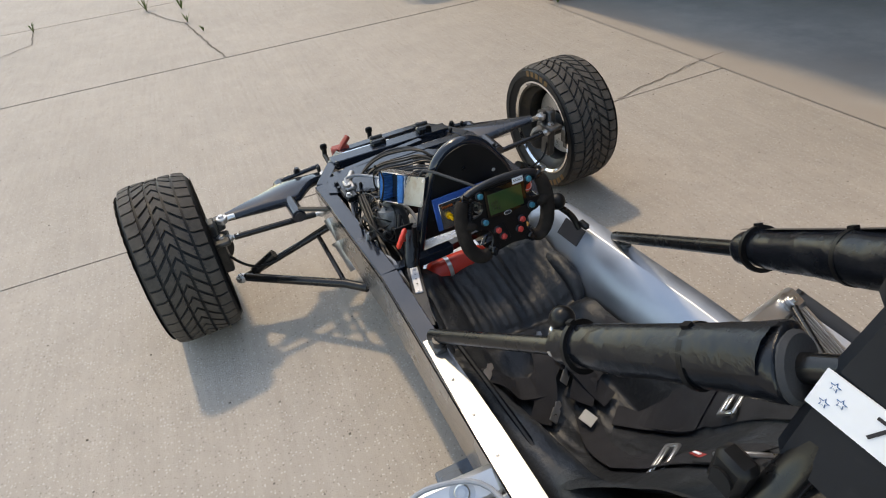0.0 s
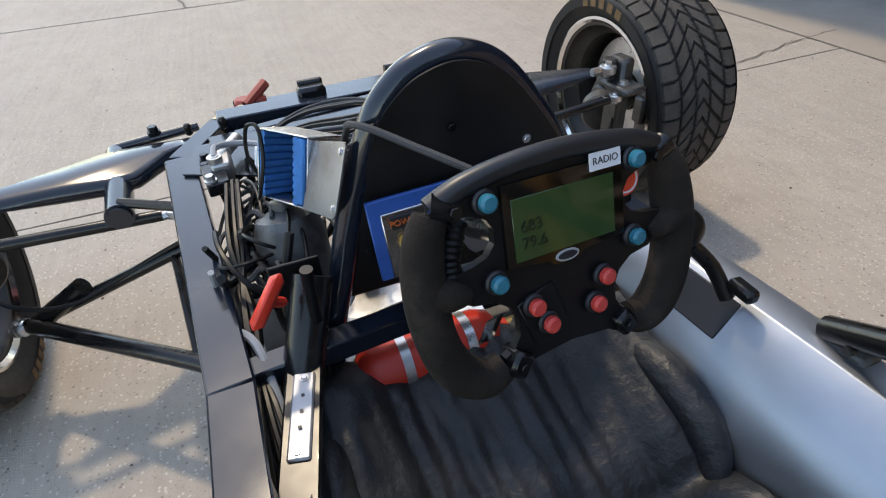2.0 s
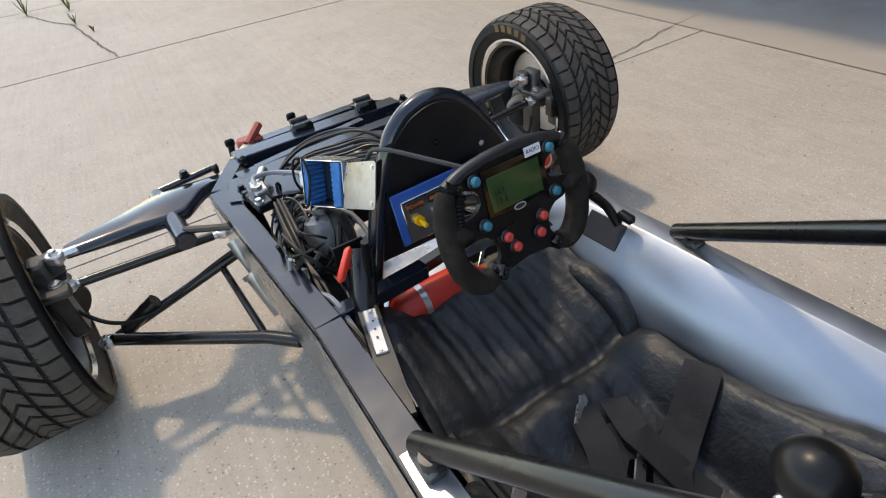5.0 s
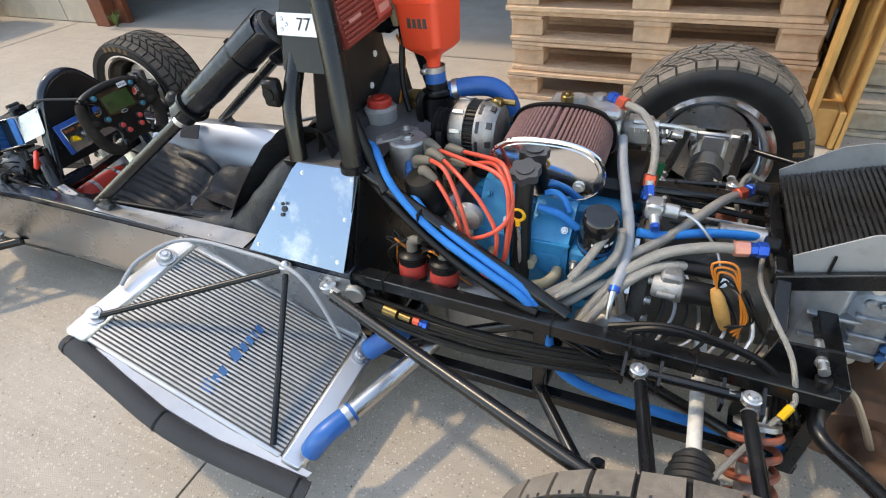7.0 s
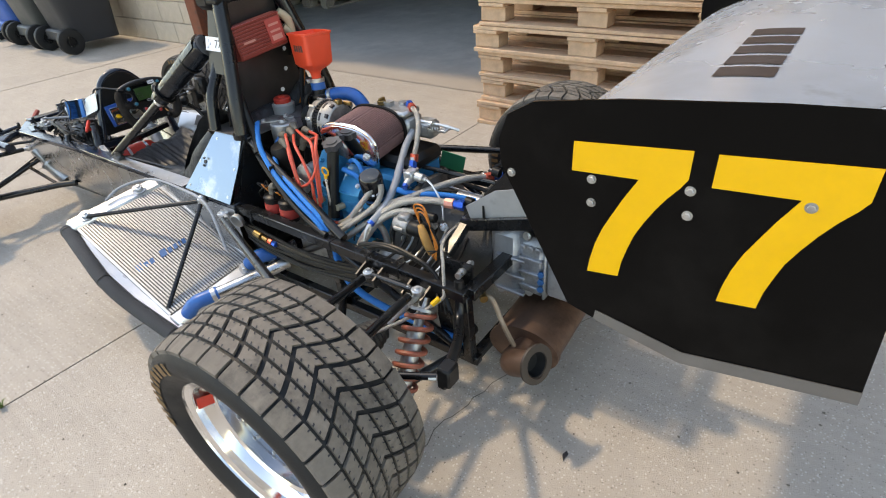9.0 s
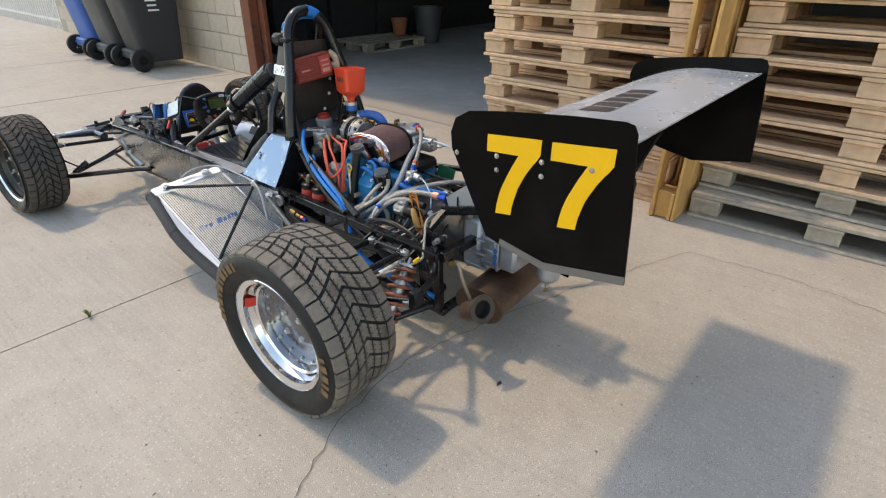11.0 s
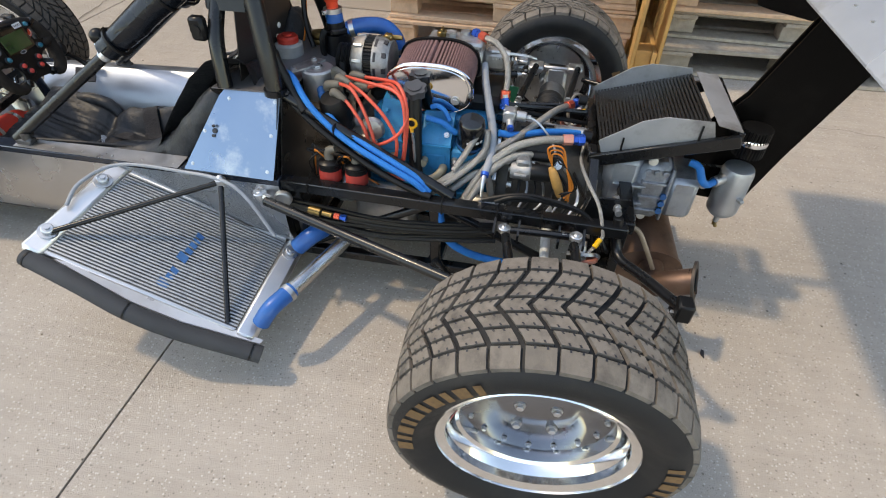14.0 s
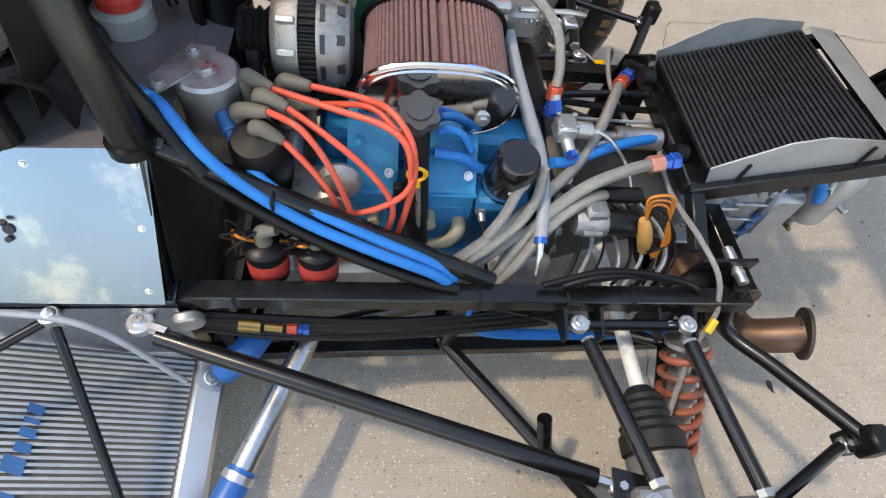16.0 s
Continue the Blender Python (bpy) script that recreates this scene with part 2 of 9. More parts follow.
# ---- building blocks ----
class Mb:
    """Collects vertices and faces of one mesh."""

    def __init__(self):
        self.v, self.f = [], []

    def add(self, verts, faces, m=None):
        n = len(self.v)
        self.v += [tuple(m @ Vector(p)) if m is not None else tuple(p) for p in verts]
        self.f += [[i + n for i in f] for f in faces]
        return self

    def box(self, c, s, m=None, bev=0.0):
        x, y, z = (a / 2 for a in s)
        b = min(bev, x * 0.9, y * 0.9, z * 0.9)
        if b <= 0:
            vs = [(i * x, j * y, k * z) for i in (-1, 1) for j in (-1, 1) for k in (-1, 1)]
            fs = [(0, 1, 3, 2), (4, 6, 7, 5), (0, 4, 5, 1), (2, 3, 7, 6), (0, 2, 6, 4), (1, 5, 7, 3)]
        else:
            vs, idx = [], {}
            for i in (-1, 1):
                for j in (-1, 1):
                    for k in (-1, 1):
                        for a in range(3):
                            p = [i * (x - b), j * (y - b), k * (z - b)]
                            p[a] = (i * x, j * y, k * z)[a]
                            idx[i, j, k, a] = len(vs)
                            vs.append(tuple(p))
            fs = []
            for a in range(3):
                o, q = [n for n in range(3) if n != a]
                for s1 in (-1, 1):
                    ring = []
                    for u, w in ((-1, -1), (1, -1), (1, 1), (-1, 1)):
                        e = [0, 0, 0]
                        e[a], e[o], e[q] = s1, u, w
                        ring.append(idx[(*e, a)])
                    fs.append(ring if (s1 > 0) == (a != 1) else ring[::-1])
                for u in (-1, 1):
                    for w in (-1, 1):
                        e0, e1 = [0, 0, 0], [0, 0, 0]
                        e0[a], e0[o], e0[q] = -1, u, w
                        e1[a], e1[o], e1[q] = 1, u, w
                        r = [idx[(*e0, o)], idx[(*e1, o)], idx[(*e1, q)], idx[(*e0, q)]]
                        fs.append(r if (u * w > 0) == (a != 1) else r[::-1])
            for i in (-1, 1):
                for j in (-1, 1):
                    for k in (-1, 1):
                        r = [idx[i, j, k, a] for a in range(3)]
                        fs.append(r if i * j * k > 0 else r[::-1])
        t = Matrix.Translation(c)
        return self.add(vs, fs, (m @ t) if m is not None else t)

    def tube(self, pts, r, n=10, smooth=0, cap=True, flat=1.0):
        """A round tube along points; r is one radius or one for each point. smooth: added steps between points."""
        pts = [Vector(p) for p in pts]
        rs = list(r) if isinstance(r, (list, tuple)) else [r] * len(pts)
        if smooth and len(pts) > 2:
            q, qr = [], []
            for i in range(len(pts) - 1):
                p0, p1, p2, p3 = pts[max(i - 1, 0)], pts[i], pts[i + 1], pts[min(i + 2, len(pts) - 1)]
                for s in range(smooth):
                    t = s / smooth
                    q.append(0.5 * (2 * p1 + (p2 - p0) * t + (2 * p0 - 5 * p1 + 4 * p2 - p3) * t * t + (3 * p1 - p0 - 3 * p2 + p3) * t ** 3))
                    qr.append(rs[i] + (rs[i + 1] - rs[i]) * t)
            pts, rs = q + [pts[-1]], qr + [rs[-1]]
        d0 = (pts[1] - pts[0]).normalized()
        up = Vector((0, 0, 1)) if abs(d0.z) < 0.9 else Vector((1, 0, 0))
        side = d0.cross(up).normalized()
        vs, fs = [], []
        for i, p in enumerate(pts):
            d = (pts[min(i + 1, len(pts) - 1)] - pts[max(i - 1, 0)]).normalized()
            side = (side - d * side.dot(d)).normalized()
            u2 = side.cross(d)
            for k in range(n):
                a = 2 * math.pi * k / n
                vs.append(p + side * (math.cos(a) * rs[i]) + u2 * (math.sin(a) * rs[i] * flat))
        for i in range(len(pts) - 1):
            for k in range(n):
                k2 = (k + 1) % n
                fs.append((i * n + k, i * n + k2, (i + 1) * n + k2, (i + 1) * n + k))
        if cap:
            fs += [tuple(range(n))[::-1], tuple(range((len(pts) - 1) * n, len(pts) * n))]
        return self.add(vs, fs)

    def lathe(self, prof, m=None, n=32, closed=False):
        """Turns a profile of (radius, height) about the z axis of m."""
        vs = [(r * math.cos(2 * math.pi * k / n), r * math.sin(2 * math.pi * k / n), h) for r, h in prof for k in range(n)]
        fs = []
        rows = len(prof)
        for i in range(rows if closed else rows - 1):
            j = (i + 1) % rows
            for k in range(n):
                k2 = (k + 1) % n
                fs.append((i * n + k, i * n + k2, j * n + k2, j * n + k))
        return self.add(vs, fs, m)

    def disc(self, p0, p1, r, n=20, bev=0.0):
        """A capped cylinder from p0 to p1."""
        p0, p1 = Vector(p0), Vector(p1)
        h = (p1 - p0).length
        m = Matrix.Translation(p0) @ (p1 - p0).to_track_quat("Z", "Y").to_matrix().to_4x4()
        b = min(bev, h * 0.4, r * 0.4)
        prof = [(1e-5, 0), (r - b, 0), (r, b), (r, h - b), (r - b, h), (1e-5, h)] if b else [(1e-5, 0), (r, 0), (r, h), (1e-5, h)]
        return self.lathe(prof, m, n)

    def prism(self, outline, depth, m=None):
        """An outline in the xy plane, extruded by depth along z."""
        n = len(outline)
        vs = [(x, y, 0) for x, y in outline] + [(x, y, depth) for x, y in outline]
        fs = [tuple(range(n))[::-1], tuple(range(n, 2 * n))] + [(i, (i + 1) % n, n + (i + 1) % n, n + i) for i in range(n)]
        return self.add(vs, fs, m)

    def plate(self, corners, thick):
        """A flat or bent plate through corners in order, thickened along its normal."""
        c = [Vector(p) for p in corners]
        nrm = (c[1] - c[0]).cross(c[2] - c[0]).normalized() * thick
        n = len(c)
        vs = c + [p + nrm for p in c]
        fs = [tuple(range(n))[::-1], tuple(range(n, 2 * n))] + [(i, (i + 1) % n, n + (i + 1) % n, n + i) for i in range(n)]
        return self.add(vs, fs)

    def grid(self, rows, thick=0.0):
        """A sheet through rows of points."""
        nr, nc = len(rows), len(rows[0])
        vs = [Vector(p) for r in rows for p in r]
        fs = [(i * nc + j, i * nc + j + 1, (i + 1) * nc + j + 1, (i + 1) * nc + j) for i in range(nr - 1) for j in range(nc - 1)]
        return self.add(vs, fs)

    def ball(self, c, r, n=14, flat=1.0):
        prof = [(max(r * math.sin(math.pi * i / n), 1e-5), -r * flat * math.cos(math.pi * i / n)) for i in range(n + 1)]
        return self.lathe(prof, Matrix.Translation(c), n * 2)


def mesh(name, mb, material, sharp=40, fix=True):
    me = bpy.data.meshes.new(name)
    me.from_pydata(mb.v, [], mb.f)
    if fix and len(mb.f) < 60000:
        bm = bmesh.new()
        bm.from_mesh(me)
        bmesh.ops.recalc_face_normals(bm, faces=bm.faces)
        bm.to_mesh(me)
        bm.free()
    me.shade_smooth()
    me.set_sharp_from_angle(angle=radians(sharp))
    me.materials.append(material)
    return me


def part(name, mb, material, parent, label="", sharp=40, fix=True):
    ob = new(name, mesh(name, mb, material, sharp, fix))
    ob.parent = parent
    if parent is not None:
        top = parent
        while top.parent is not None:
            top = top.parent
        if parent is top and parent.type == "EMPTY":
            ob.matrix_parent_inverse = Matrix.Translation(-parent.location)
    if label:
        tagged(ob, label)
    return ob


def thing(name, label, category, base=(0, 0, 0), group="", kind=""):
    ob = new(name)
    ob.location = base
    ob.empty_display_size = 0.1
    return tagged(ob, label, category, group, kind)


def setting(name, mb, material, label="", category="", sharp=40):
    return tagged(new(name, mesh(name, mb, material, sharp)), label, category, kind="structure")


def letters(name, text, size, m, material, parent, depth=0.0006, stretch=1.0):
    """Raised lettering in the built-in font, as a mesh."""
    cu = bpy.data.curves.new(name, "FONT")
    cu.body, cu.size, cu.align_x, cu.align_y, cu.extrude = text, size, "CENTER", "CENTER", depth
    tmp = new("text_source", cu)
    me = bpy.data.meshes.new_from_object(tmp.evaluated_get(bpy.context.evaluated_depsgraph_get()))
    bpy.data.objects.remove(tmp)
    me.transform(m @ Matrix.Diagonal((stretch, 1, 1, 1)))
    me.materials.clear()
    me.materials.append(material)
    ob = new(name, me)
    ob.parent = parent
    if parent is not None and parent.type == "EMPTY":
        ob.matrix_parent_inverse = Matrix.Translation(-parent.location)
    return ob


def axes(origin, right, up):
    """A pose from an origin, the direction of its x axis and roughly of its y axis."""
    x = Vector(right).normalized()
    z = x.cross(Vector(up)).normalized()
    y = z.cross(x)
    return Matrix.Translation(origin) @ Matrix((x, y, z)).transposed().to_4x4()


# ---- ground, building ----
g = Mb()
XS, YS = [-400, 400], [-400, -7.2, -5.1, -3.0, 0.18, 1.94, 4.06, 6.2, 8.3, 400]
JD = 0.012
JOINT_WIDTH = {0.18: 0.0030, 1.94: 0.0036, 4.06: 0.0085, 6.2: 0.009, 8.3: 0.009}
ys = [YS[0]]
for y in YS[1:-1]:
    half = JOINT_WIDTH.get(y, 0.0035)
    ys += [y - half, y - half, y + half, y + half]
ys.append(YS[-1])
row = []
for i, y in enumerate(ys):
    z = -JD if 0 < i < len(ys) - 1 and (i - 1) % 4 in (1, 2) else 0.0
    row.append([(x, y, z) for x in (-400, -6, 0, 6, 400)])
g.grid(row)
setting("ground", g, CONCRETE, "sunlit tan concrete yard slab with saw-cut joints", "ground")

cr = Mb()


def crack(pts, w):
    """A jagged dark crack lying in the slab."""
    out = []
    for (x0, y0), (x1, y1) in zip(pts, pts[1:]):
        n = max(2, int(math.hypot(x1 - x0, y1 - y0) / 0.035))
        for i in range(n):
            t = i / n
            out.append((x0 + (x1 - x0) * t + random.uniform(-0.009, 0.009), y0 + (y1 - y0) * t + random.uniform(-0.009, 0.009)))
    out.append(pts[-1])
    for (x0, y0), (x1, y1) in zip(out, out[1:]):
        l = max(math.hypot(x1 - x0, y1 - y0), 1e-4)
        nx, ny = -(y1 - y0) / l * w, (x1 - x0) / l * w
        a = random.uniform(0.5, 1.2)
        cr.add([(x0 + nx, y0 + ny, 0.004), (x0 - nx, y0 - ny, 0.004), (x1 - nx * a, y1 - ny * a, 0.004), (x1 + nx * a, y1 + ny * a, 0.004)], [(0, 1, 2, 3)])


crack([(-1.05, -1.05), (-0.71, -0.90), (-0.4, -0.86), (0.1, -0.98), (0.82, -1.24), (1.0, -1.32), (1.05, -1.7), (0.95, -2.4)], 0.0013)
for y in YS[1:-1]:
    half = JOINT_WIDTH.get(y, 0.0035) * 0.9
    cr.add([(-30, y - half, -0.007), (1.9, y - half, -0.007), (1.9, y + half, -0.007), (-30, y + half, -0.007)], [(0, 1, 2, 3)])
crack([(-0.41, 4.06), (-0.5, 4.5), (-0.62, 5.28), (-0.75, 5.5), (-0.93, 6.03)], 0.006)
crack([(-1.9, 6.1), (-1.85, 5.6), (-2.2, 5.2), (-3, 5.1)], 0.005)
crack([(1.25, 1.95), (1.83, 2.07), (2.1, 2.1)], 0.003)
setting("crack", cr, CRACK, "dark hairline cracks running through the concrete slab", "crack")

fl = Mb()
fl.grid([[(1.92, -9, 0.004), (1.92, 3.62, 0.004)], [(2.26, -9, 0.004), (2.26, 3.62, 0.004)]])
fl.grid([[(2.26, -9, 0.004), (2.26, 5.39, 0.004)], [(11, -9, 0.004), (11, 5.39, 0.004)]])
setting("floor", fl, GARAGE_FLOOR, "dark grey smooth workshop floor beyond the open door", "floor")
# Workshop shell: the darkness inside is in its colour.
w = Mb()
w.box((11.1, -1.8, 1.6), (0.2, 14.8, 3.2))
setting("wall_back", w, UNLIT_INTERIOR, "back wall of the unlit workshop, its shade painted near-black", "wall")
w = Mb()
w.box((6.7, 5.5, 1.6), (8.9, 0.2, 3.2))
setting("wall_side", w, UNLIT_INTERIOR, "side wall of the unlit workshop, its shade painted near-black", "wall")
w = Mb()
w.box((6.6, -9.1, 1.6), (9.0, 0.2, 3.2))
setting("wall_far_side", w, UNLIT_INTERIOR, "far side wall of the unlit workshop, its shade painted near-black", "wall")
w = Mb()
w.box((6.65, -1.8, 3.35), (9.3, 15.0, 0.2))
setting("ceiling", w, UNLIT_INTERIOR, "ceiling of the unlit workshop, its shade painted near-black", "ceiling")
w = Mb()
w.box((2.15, -2.7, 3.0), (0.24, 12.6, 0.5))
setting("lintel", w, BLOCK, "tan block lintel over the wide workshop opening", "wall")
wall = Mb()
wall.box((2.14, 6.75, 1.625), (0.2, 5.9, 3.25))
wall_front = setting("wall_front", wall, MORTAR, "tan painted concrete block wall beside the bins", "wall")
post = Mb()
post.box((2.02, 3.70, 1.6), (0.10, 0.16, 3.2), bev=0.006)
post.box((2.10, 3.66, 1.6), (0.05, 0.26, 3.2), bev=0.004)
setting("door_post", post, RUST_POST, "rust-red painted steel post at the workshop opening", "post")

# ---- race car ----
car = thing("race_car", "stripped black single-seater race car with blue engine on bare concrete", "race car", (0, 0.4, 0))


def up_to(p0, p1, w, h, mb, bev=0.002):
    """A rectangular bar from p0 to p1, w wide and h high."""
    p0, p1 = Vector(p0), Vector(p1)
    d = p1 - p0
    up = Vector((0, 0, 1)) if abs(d.normalized().z) < 0.95 else Vector((0, 1, 0))
    y = d.normalized()
    x = y.cross(up).normalized()
    z = x.cross(y)
    m = Matrix.Translation((p0 + p1) / 2) @ Matrix((x, y, z)).transposed().to_4x4()
    return mb.box((0, 0, 0), (w, d.length, h), m, bev)


def bars(pts, w, h, mb):
    for a, b in zip(pts, pts[1:]):
        up_to(a, b, w, h, mb)
    return mb


def bolt(name, p, n, r, parent, material=None, h=0.006):
    """A hexagon head on a washer."""
    p, n = Vector(p), Vector(n).normalized()
    b = Mb().disc(p, p + n * h * 0.3, r * 1.35, 14).disc(p + n * h * 0.3, p + n * h, r, 6, 0.0006)
    return part(name, b, material or STEEL, parent)


def rod_end(p, d, r, parent):
    """A spherical joint: a ring round a ball, with a threaded shank along d."""
    p, d = Vector(p), Vector(d).normalized()
    side = d.cross(Vector((0, 0, 1)))
    side = side.normalized() if side.length > 0.1 else Vector((1, 0, 0))
    ax = side.cross(d)
    b = Mb().disc(p - ax * r * 0.5, p + ax * r * 0.5, r, 18, r * 0.15).ball(p, r * 0.72, 8).disc(p - ax * r * 0.95, p + ax * r * 0.95, r * 0.38, 6)
    b.disc(p + d * r * 0.8, p + d * r * 2.2, r * 0.5, 6)
    return part("rod_end", b, STEEL, parent)


# tyre tread: rows of blocks cut by a swept V of grooves
def tread_blocks(m, R, h, pitches, rows, sweep):
    """Rows of blocks between straight grooves round the tyre and V-shaped grooves across it."""
    b = Mb()
    sipes = Mb()

    def at(v, u, lift=0.0):
        r = R - 0.002 - 0.010 * max(0.0, (abs(v) - 0.55) / 0.45) ** 2 + lift
        return (r * math.cos(u), r * math.sin(u), v * h)

    def bend(v):
        return sweep * max(0.0, 1 - abs(v) / 0.66) ** 1.25

    groove = 0.0032 / h
    gap = 0.0042 / (2 * math.pi * R / pitches)
    n = 5
    for k in range(pitches):
        for i in range(len(rows) - 1):
            v0, v1 = rows[i] + groove, rows[i + 1] - groove
            shake = random.uniform(-0.012, 0.012)
            wide = gap * (0.75 if i in (0, len(rows) - 2) else 1.25)
            pts = []
            for e in (wide, 1 - wide):
                for j in range(n):
                    v = v0 + (v1 - v0) * j / (n - 1)
                    pts.append((v, (k + e + shake + bend(v)) / pitches * 2 * math.pi))
            top = [at(v, u) for v, u in pts]
            low = [at(v, u, -0.009) for v, u in pts]
            fs = [(j, j + 1, n + j + 1, n + j) for j in range(n - 1)]
            fs += [(j, 2 * n + j, 2 * n + j + 1, j + 1) for j in range(n - 1)]
            fs += [(n + j, n + j + 1, 3 * n + j + 1, 3 * n + j) for j in range(n - 1)]
            fs += [(0, n, 3 * n, 2 * n), (n - 1, 3 * n - 1, 4 * n - 1, 2 * n - 1)]
            b.add(top + low, fs, m)
            # short square notches in the block's two long edges
            for f in (0.30, 0.70):
                for va, d in ((v0, 1), (v1, -1)):
                    if abs(va) > 0.9:
                        continue
                    vb = va + d * 0.040
                    q = []
                    for v in (va, vb):
                        mid = (k + wide + (1 - 2 * wide) * f + shake + bend(v)) / pitches * 2 * math.pi
                        q += [at(v, mid - 0.0016 / R, 0.0004), at(v, mid + 0.0016 / R, 0.0004)]
                    sipes.add(q, [(0, 1, 3, 2)], m)
    return b, sipes


def tyre_bars(m, r0, r1, hh, start, words, b):
    """Faded lettering blocks round the sidewall, as plain bars."""
    a = start
    for wd in words:
        da = wd / r0
        vs, fs = [], []
        n = 3
        for i in range(n + 1):
            t = a + da * i / n
            for r in (r0, r1):
                vs.append((r * math.cos(t), r * math.sin(t), hh))
        for i in range(n):
            fs.append((2 * i, 2 * i + 1, 2 * i + 3, 2 * i + 2))
        b.add(vs, fs, m)
        a += da + 0.010 / r0
    return b


UPRIGHT = mat("dark_oiled_casting", (0.10, 0.10, 0.10), 0.45, 0.8, vary=0.3, scale=30, bump=0.2, bscale=300, dirt=(0.045, 0.042, 0.038), dirt_scale=10)
# Front rims: the shadow inside the barrel is put into this dark colour.
SHADED_RIM = mat("shaded_rim", (0.05, 0.048, 0.045), 0.4, 0.6, vary=0.2, scale=20, dirt=(0.10, 0.085, 0.06), dirt_scale=8)


def wheel(x, y, z, R, w, rim_w, rim_r, camber, steer, rear):
    side = -1 if x < 0 else 1
    # local z points outward from the car
    m = Matrix.Translation((x, y, z)) @ Euler((0, radians(camber) * side, radians(steer))).to_matrix().to_4x4() @ Euler((0, radians(90) * side, 0)).to_matrix().to_4x4()
    h, q = w / 2, rim_w / 2
    prof = [(rim_r - 0.016, q * 0.85), (rim_r - 0.004, q * 0.93), (rim_r + 0.012, q + 0.004), (rim_r + 0.030, h * 1.03), (rim_r + 0.045, h * 1.06), (R - 0.036, h * 1.05), (R - 0.022, h * 0.99), (R - 0.014, h * 0.9),
            (R - 0.009, h * 0.6), (R - 0.008, 0)]
    prof = prof + [(r, -a) for r, a in prof[-2::-1]]
    wh = part("wheel", Mb().lathe(prof, m, 96), RUBBER, car, "wide black treaded wet-weather tyre with dusty blocks on a polished rim")
    rows = [-0.99, -0.64, -0.38, -0.13, 0.13, 0.38, 0.64, 0.99] if rear else [-0.96, -0.56, -0.18, 0.18, 0.56, 0.96]
    blocks, cuts = tread_blocks(m, R, h, 33 if rear else 40, rows, (0.9 if rear else 1.7) * -side)
    part("tread", blocks, TREAD if rear else TREAD_FRONT, wh, "dusty tread blocks cut by swept black grooves")
    tagged(part("sipe_pattern", cuts, INK, wh, "short dark cuts in the tread blocks", fix=False), "short dark cuts in the tread blocks", kind="stuff")
    for s in (1, -1):
        for start, widths in (((0.45, [0.012, 0.022] * 5), (4.35, [0.020, 0.012, 0.020, 0.020, 0.012])) if rear else ((2.85, [0.017] * 5), (5.3, [0.020] * 8))):
            lb = Mb()
            mid = (rim_r + R) / 2 + (0.002 if rear else 0.004)
            tall = 0.013 if rear else 0.0095
            tyre_bars(m, mid - tall, mid + tall, s * h * 1.066, start, widths, lb)
            part("lettering", lb, TYRE_MARK, wh, "faded orange bars of lettering on the sidewall")
    # polished rim: barrel with lips and a recessed centre
    o = q
    bar = [(rim_r, o), (rim_r - 0.001, o - 0.004), (rim_r - 0.016, o - 0.010), (rim_r - 0.018, o - 0.03), (rim_r - 0.036, o - 0.045), (rim_r - 0.038, -o + 0.04), (rim_r - 0.020, -o + 0.024), (rim_r - 0.016, -o + 0.008), (rim_r - 0.001, -o + 0.004), (rim_r, -o),
           (rim_r + 0.002, -o + 0.002), (rim_r - 0.008, -o + 0.012), (rim_r - 0.030, -o + 0.04), (rim_r - 0.030, o - 0.04), (rim_r - 0.008, o - 0.012), (rim_r + 0.002, o - 0.002)]
    rim = part("rim", Mb().lathe(bar, m, 72, closed=True), POLISHED if rear else SHADED_RIM, wh, "polished aluminium rim with a wide lip" if rear else "rim coloured dark for its shadowed barrel, with a thin polished lip")
    if not rear:
        for e_ in (1, -1):
            part("rim_lip", Mb().lathe([(rim_r + 0.003, e_ * (o + 0.002)), (rim_r - 0.003, e_ * (o + 0.003)), (rim_r - 0.010, e_ * (o - 0.004)), (rim_r - 0.006, e_ * (o - 0.006))], m, 72, closed=True), POLISHED, rim, "thin polished lip")
    # dished centre with windows
    c = Mb()
    zc = o - 0.075 if rear else o - 0.05
    r1 = rim_r - 0.036
    c.lathe([(1e-5, zc + 0.012), (0.060, zc + 0.012), (0.075, zc), (r1 - 0.02, zc), (r1, zc + 0.006), (r1, zc - 0.004), (0.06, zc - 0.006), (1e-5, zc - 0.006)], m, 60, closed=True)
    part("wheel_centre", c, mat("satin_wheel_centre", (0.22, 0.23, 0.255), 0.20, 1.0, vary=0.12, scale=14) if rear else SATIN_BLACK, wh, "grey dished wheel centre with bolt heads")
    nb = 16 if rear else 12
    for k in range(nb):
        a = 2 * math.pi * k / nb
        rr = r1 - 0.011
        p = m @ Vector((rr * math.cos(a), rr * math.sin(a), zc + 0.002))
        bolt("bolt", p, m.to_3x3() @ Vector((0, 0, 1)), 0.0045, wh)
    for k in range(4):
        a = math.pi / 4 + math.pi / 2 * k
        p = m @ Vector((0.045 * math.cos(a), 0.045 * math.sin(a), zc + 0.012))
        bolt("wheel_nut", p, m.to_3x3() @ Vector((0, 0, 1)), 0.0075, wh, STEEL, 0.009)
    if rear:
        st = Mb()
        vs = []
        for i in range(5):
            a = math.radians(66) + 0.26 * i / 4
            vs += [((rim_r - 0.0205) * math.cos(a), (rim_r - 0.0205) * math.sin(a), o - 0.014), ((rim_r - 0.033) * math.cos(a), (rim_r - 0.033) * math.sin(a), o - 0.042)]
        st.add(vs, [(2 * i, 2 * i + 1, 2 * i + 3, 2 * i + 2) for i in range(4)], m)
        part("sticker", st, RED, wh, "small red and white sticker inside the rim")
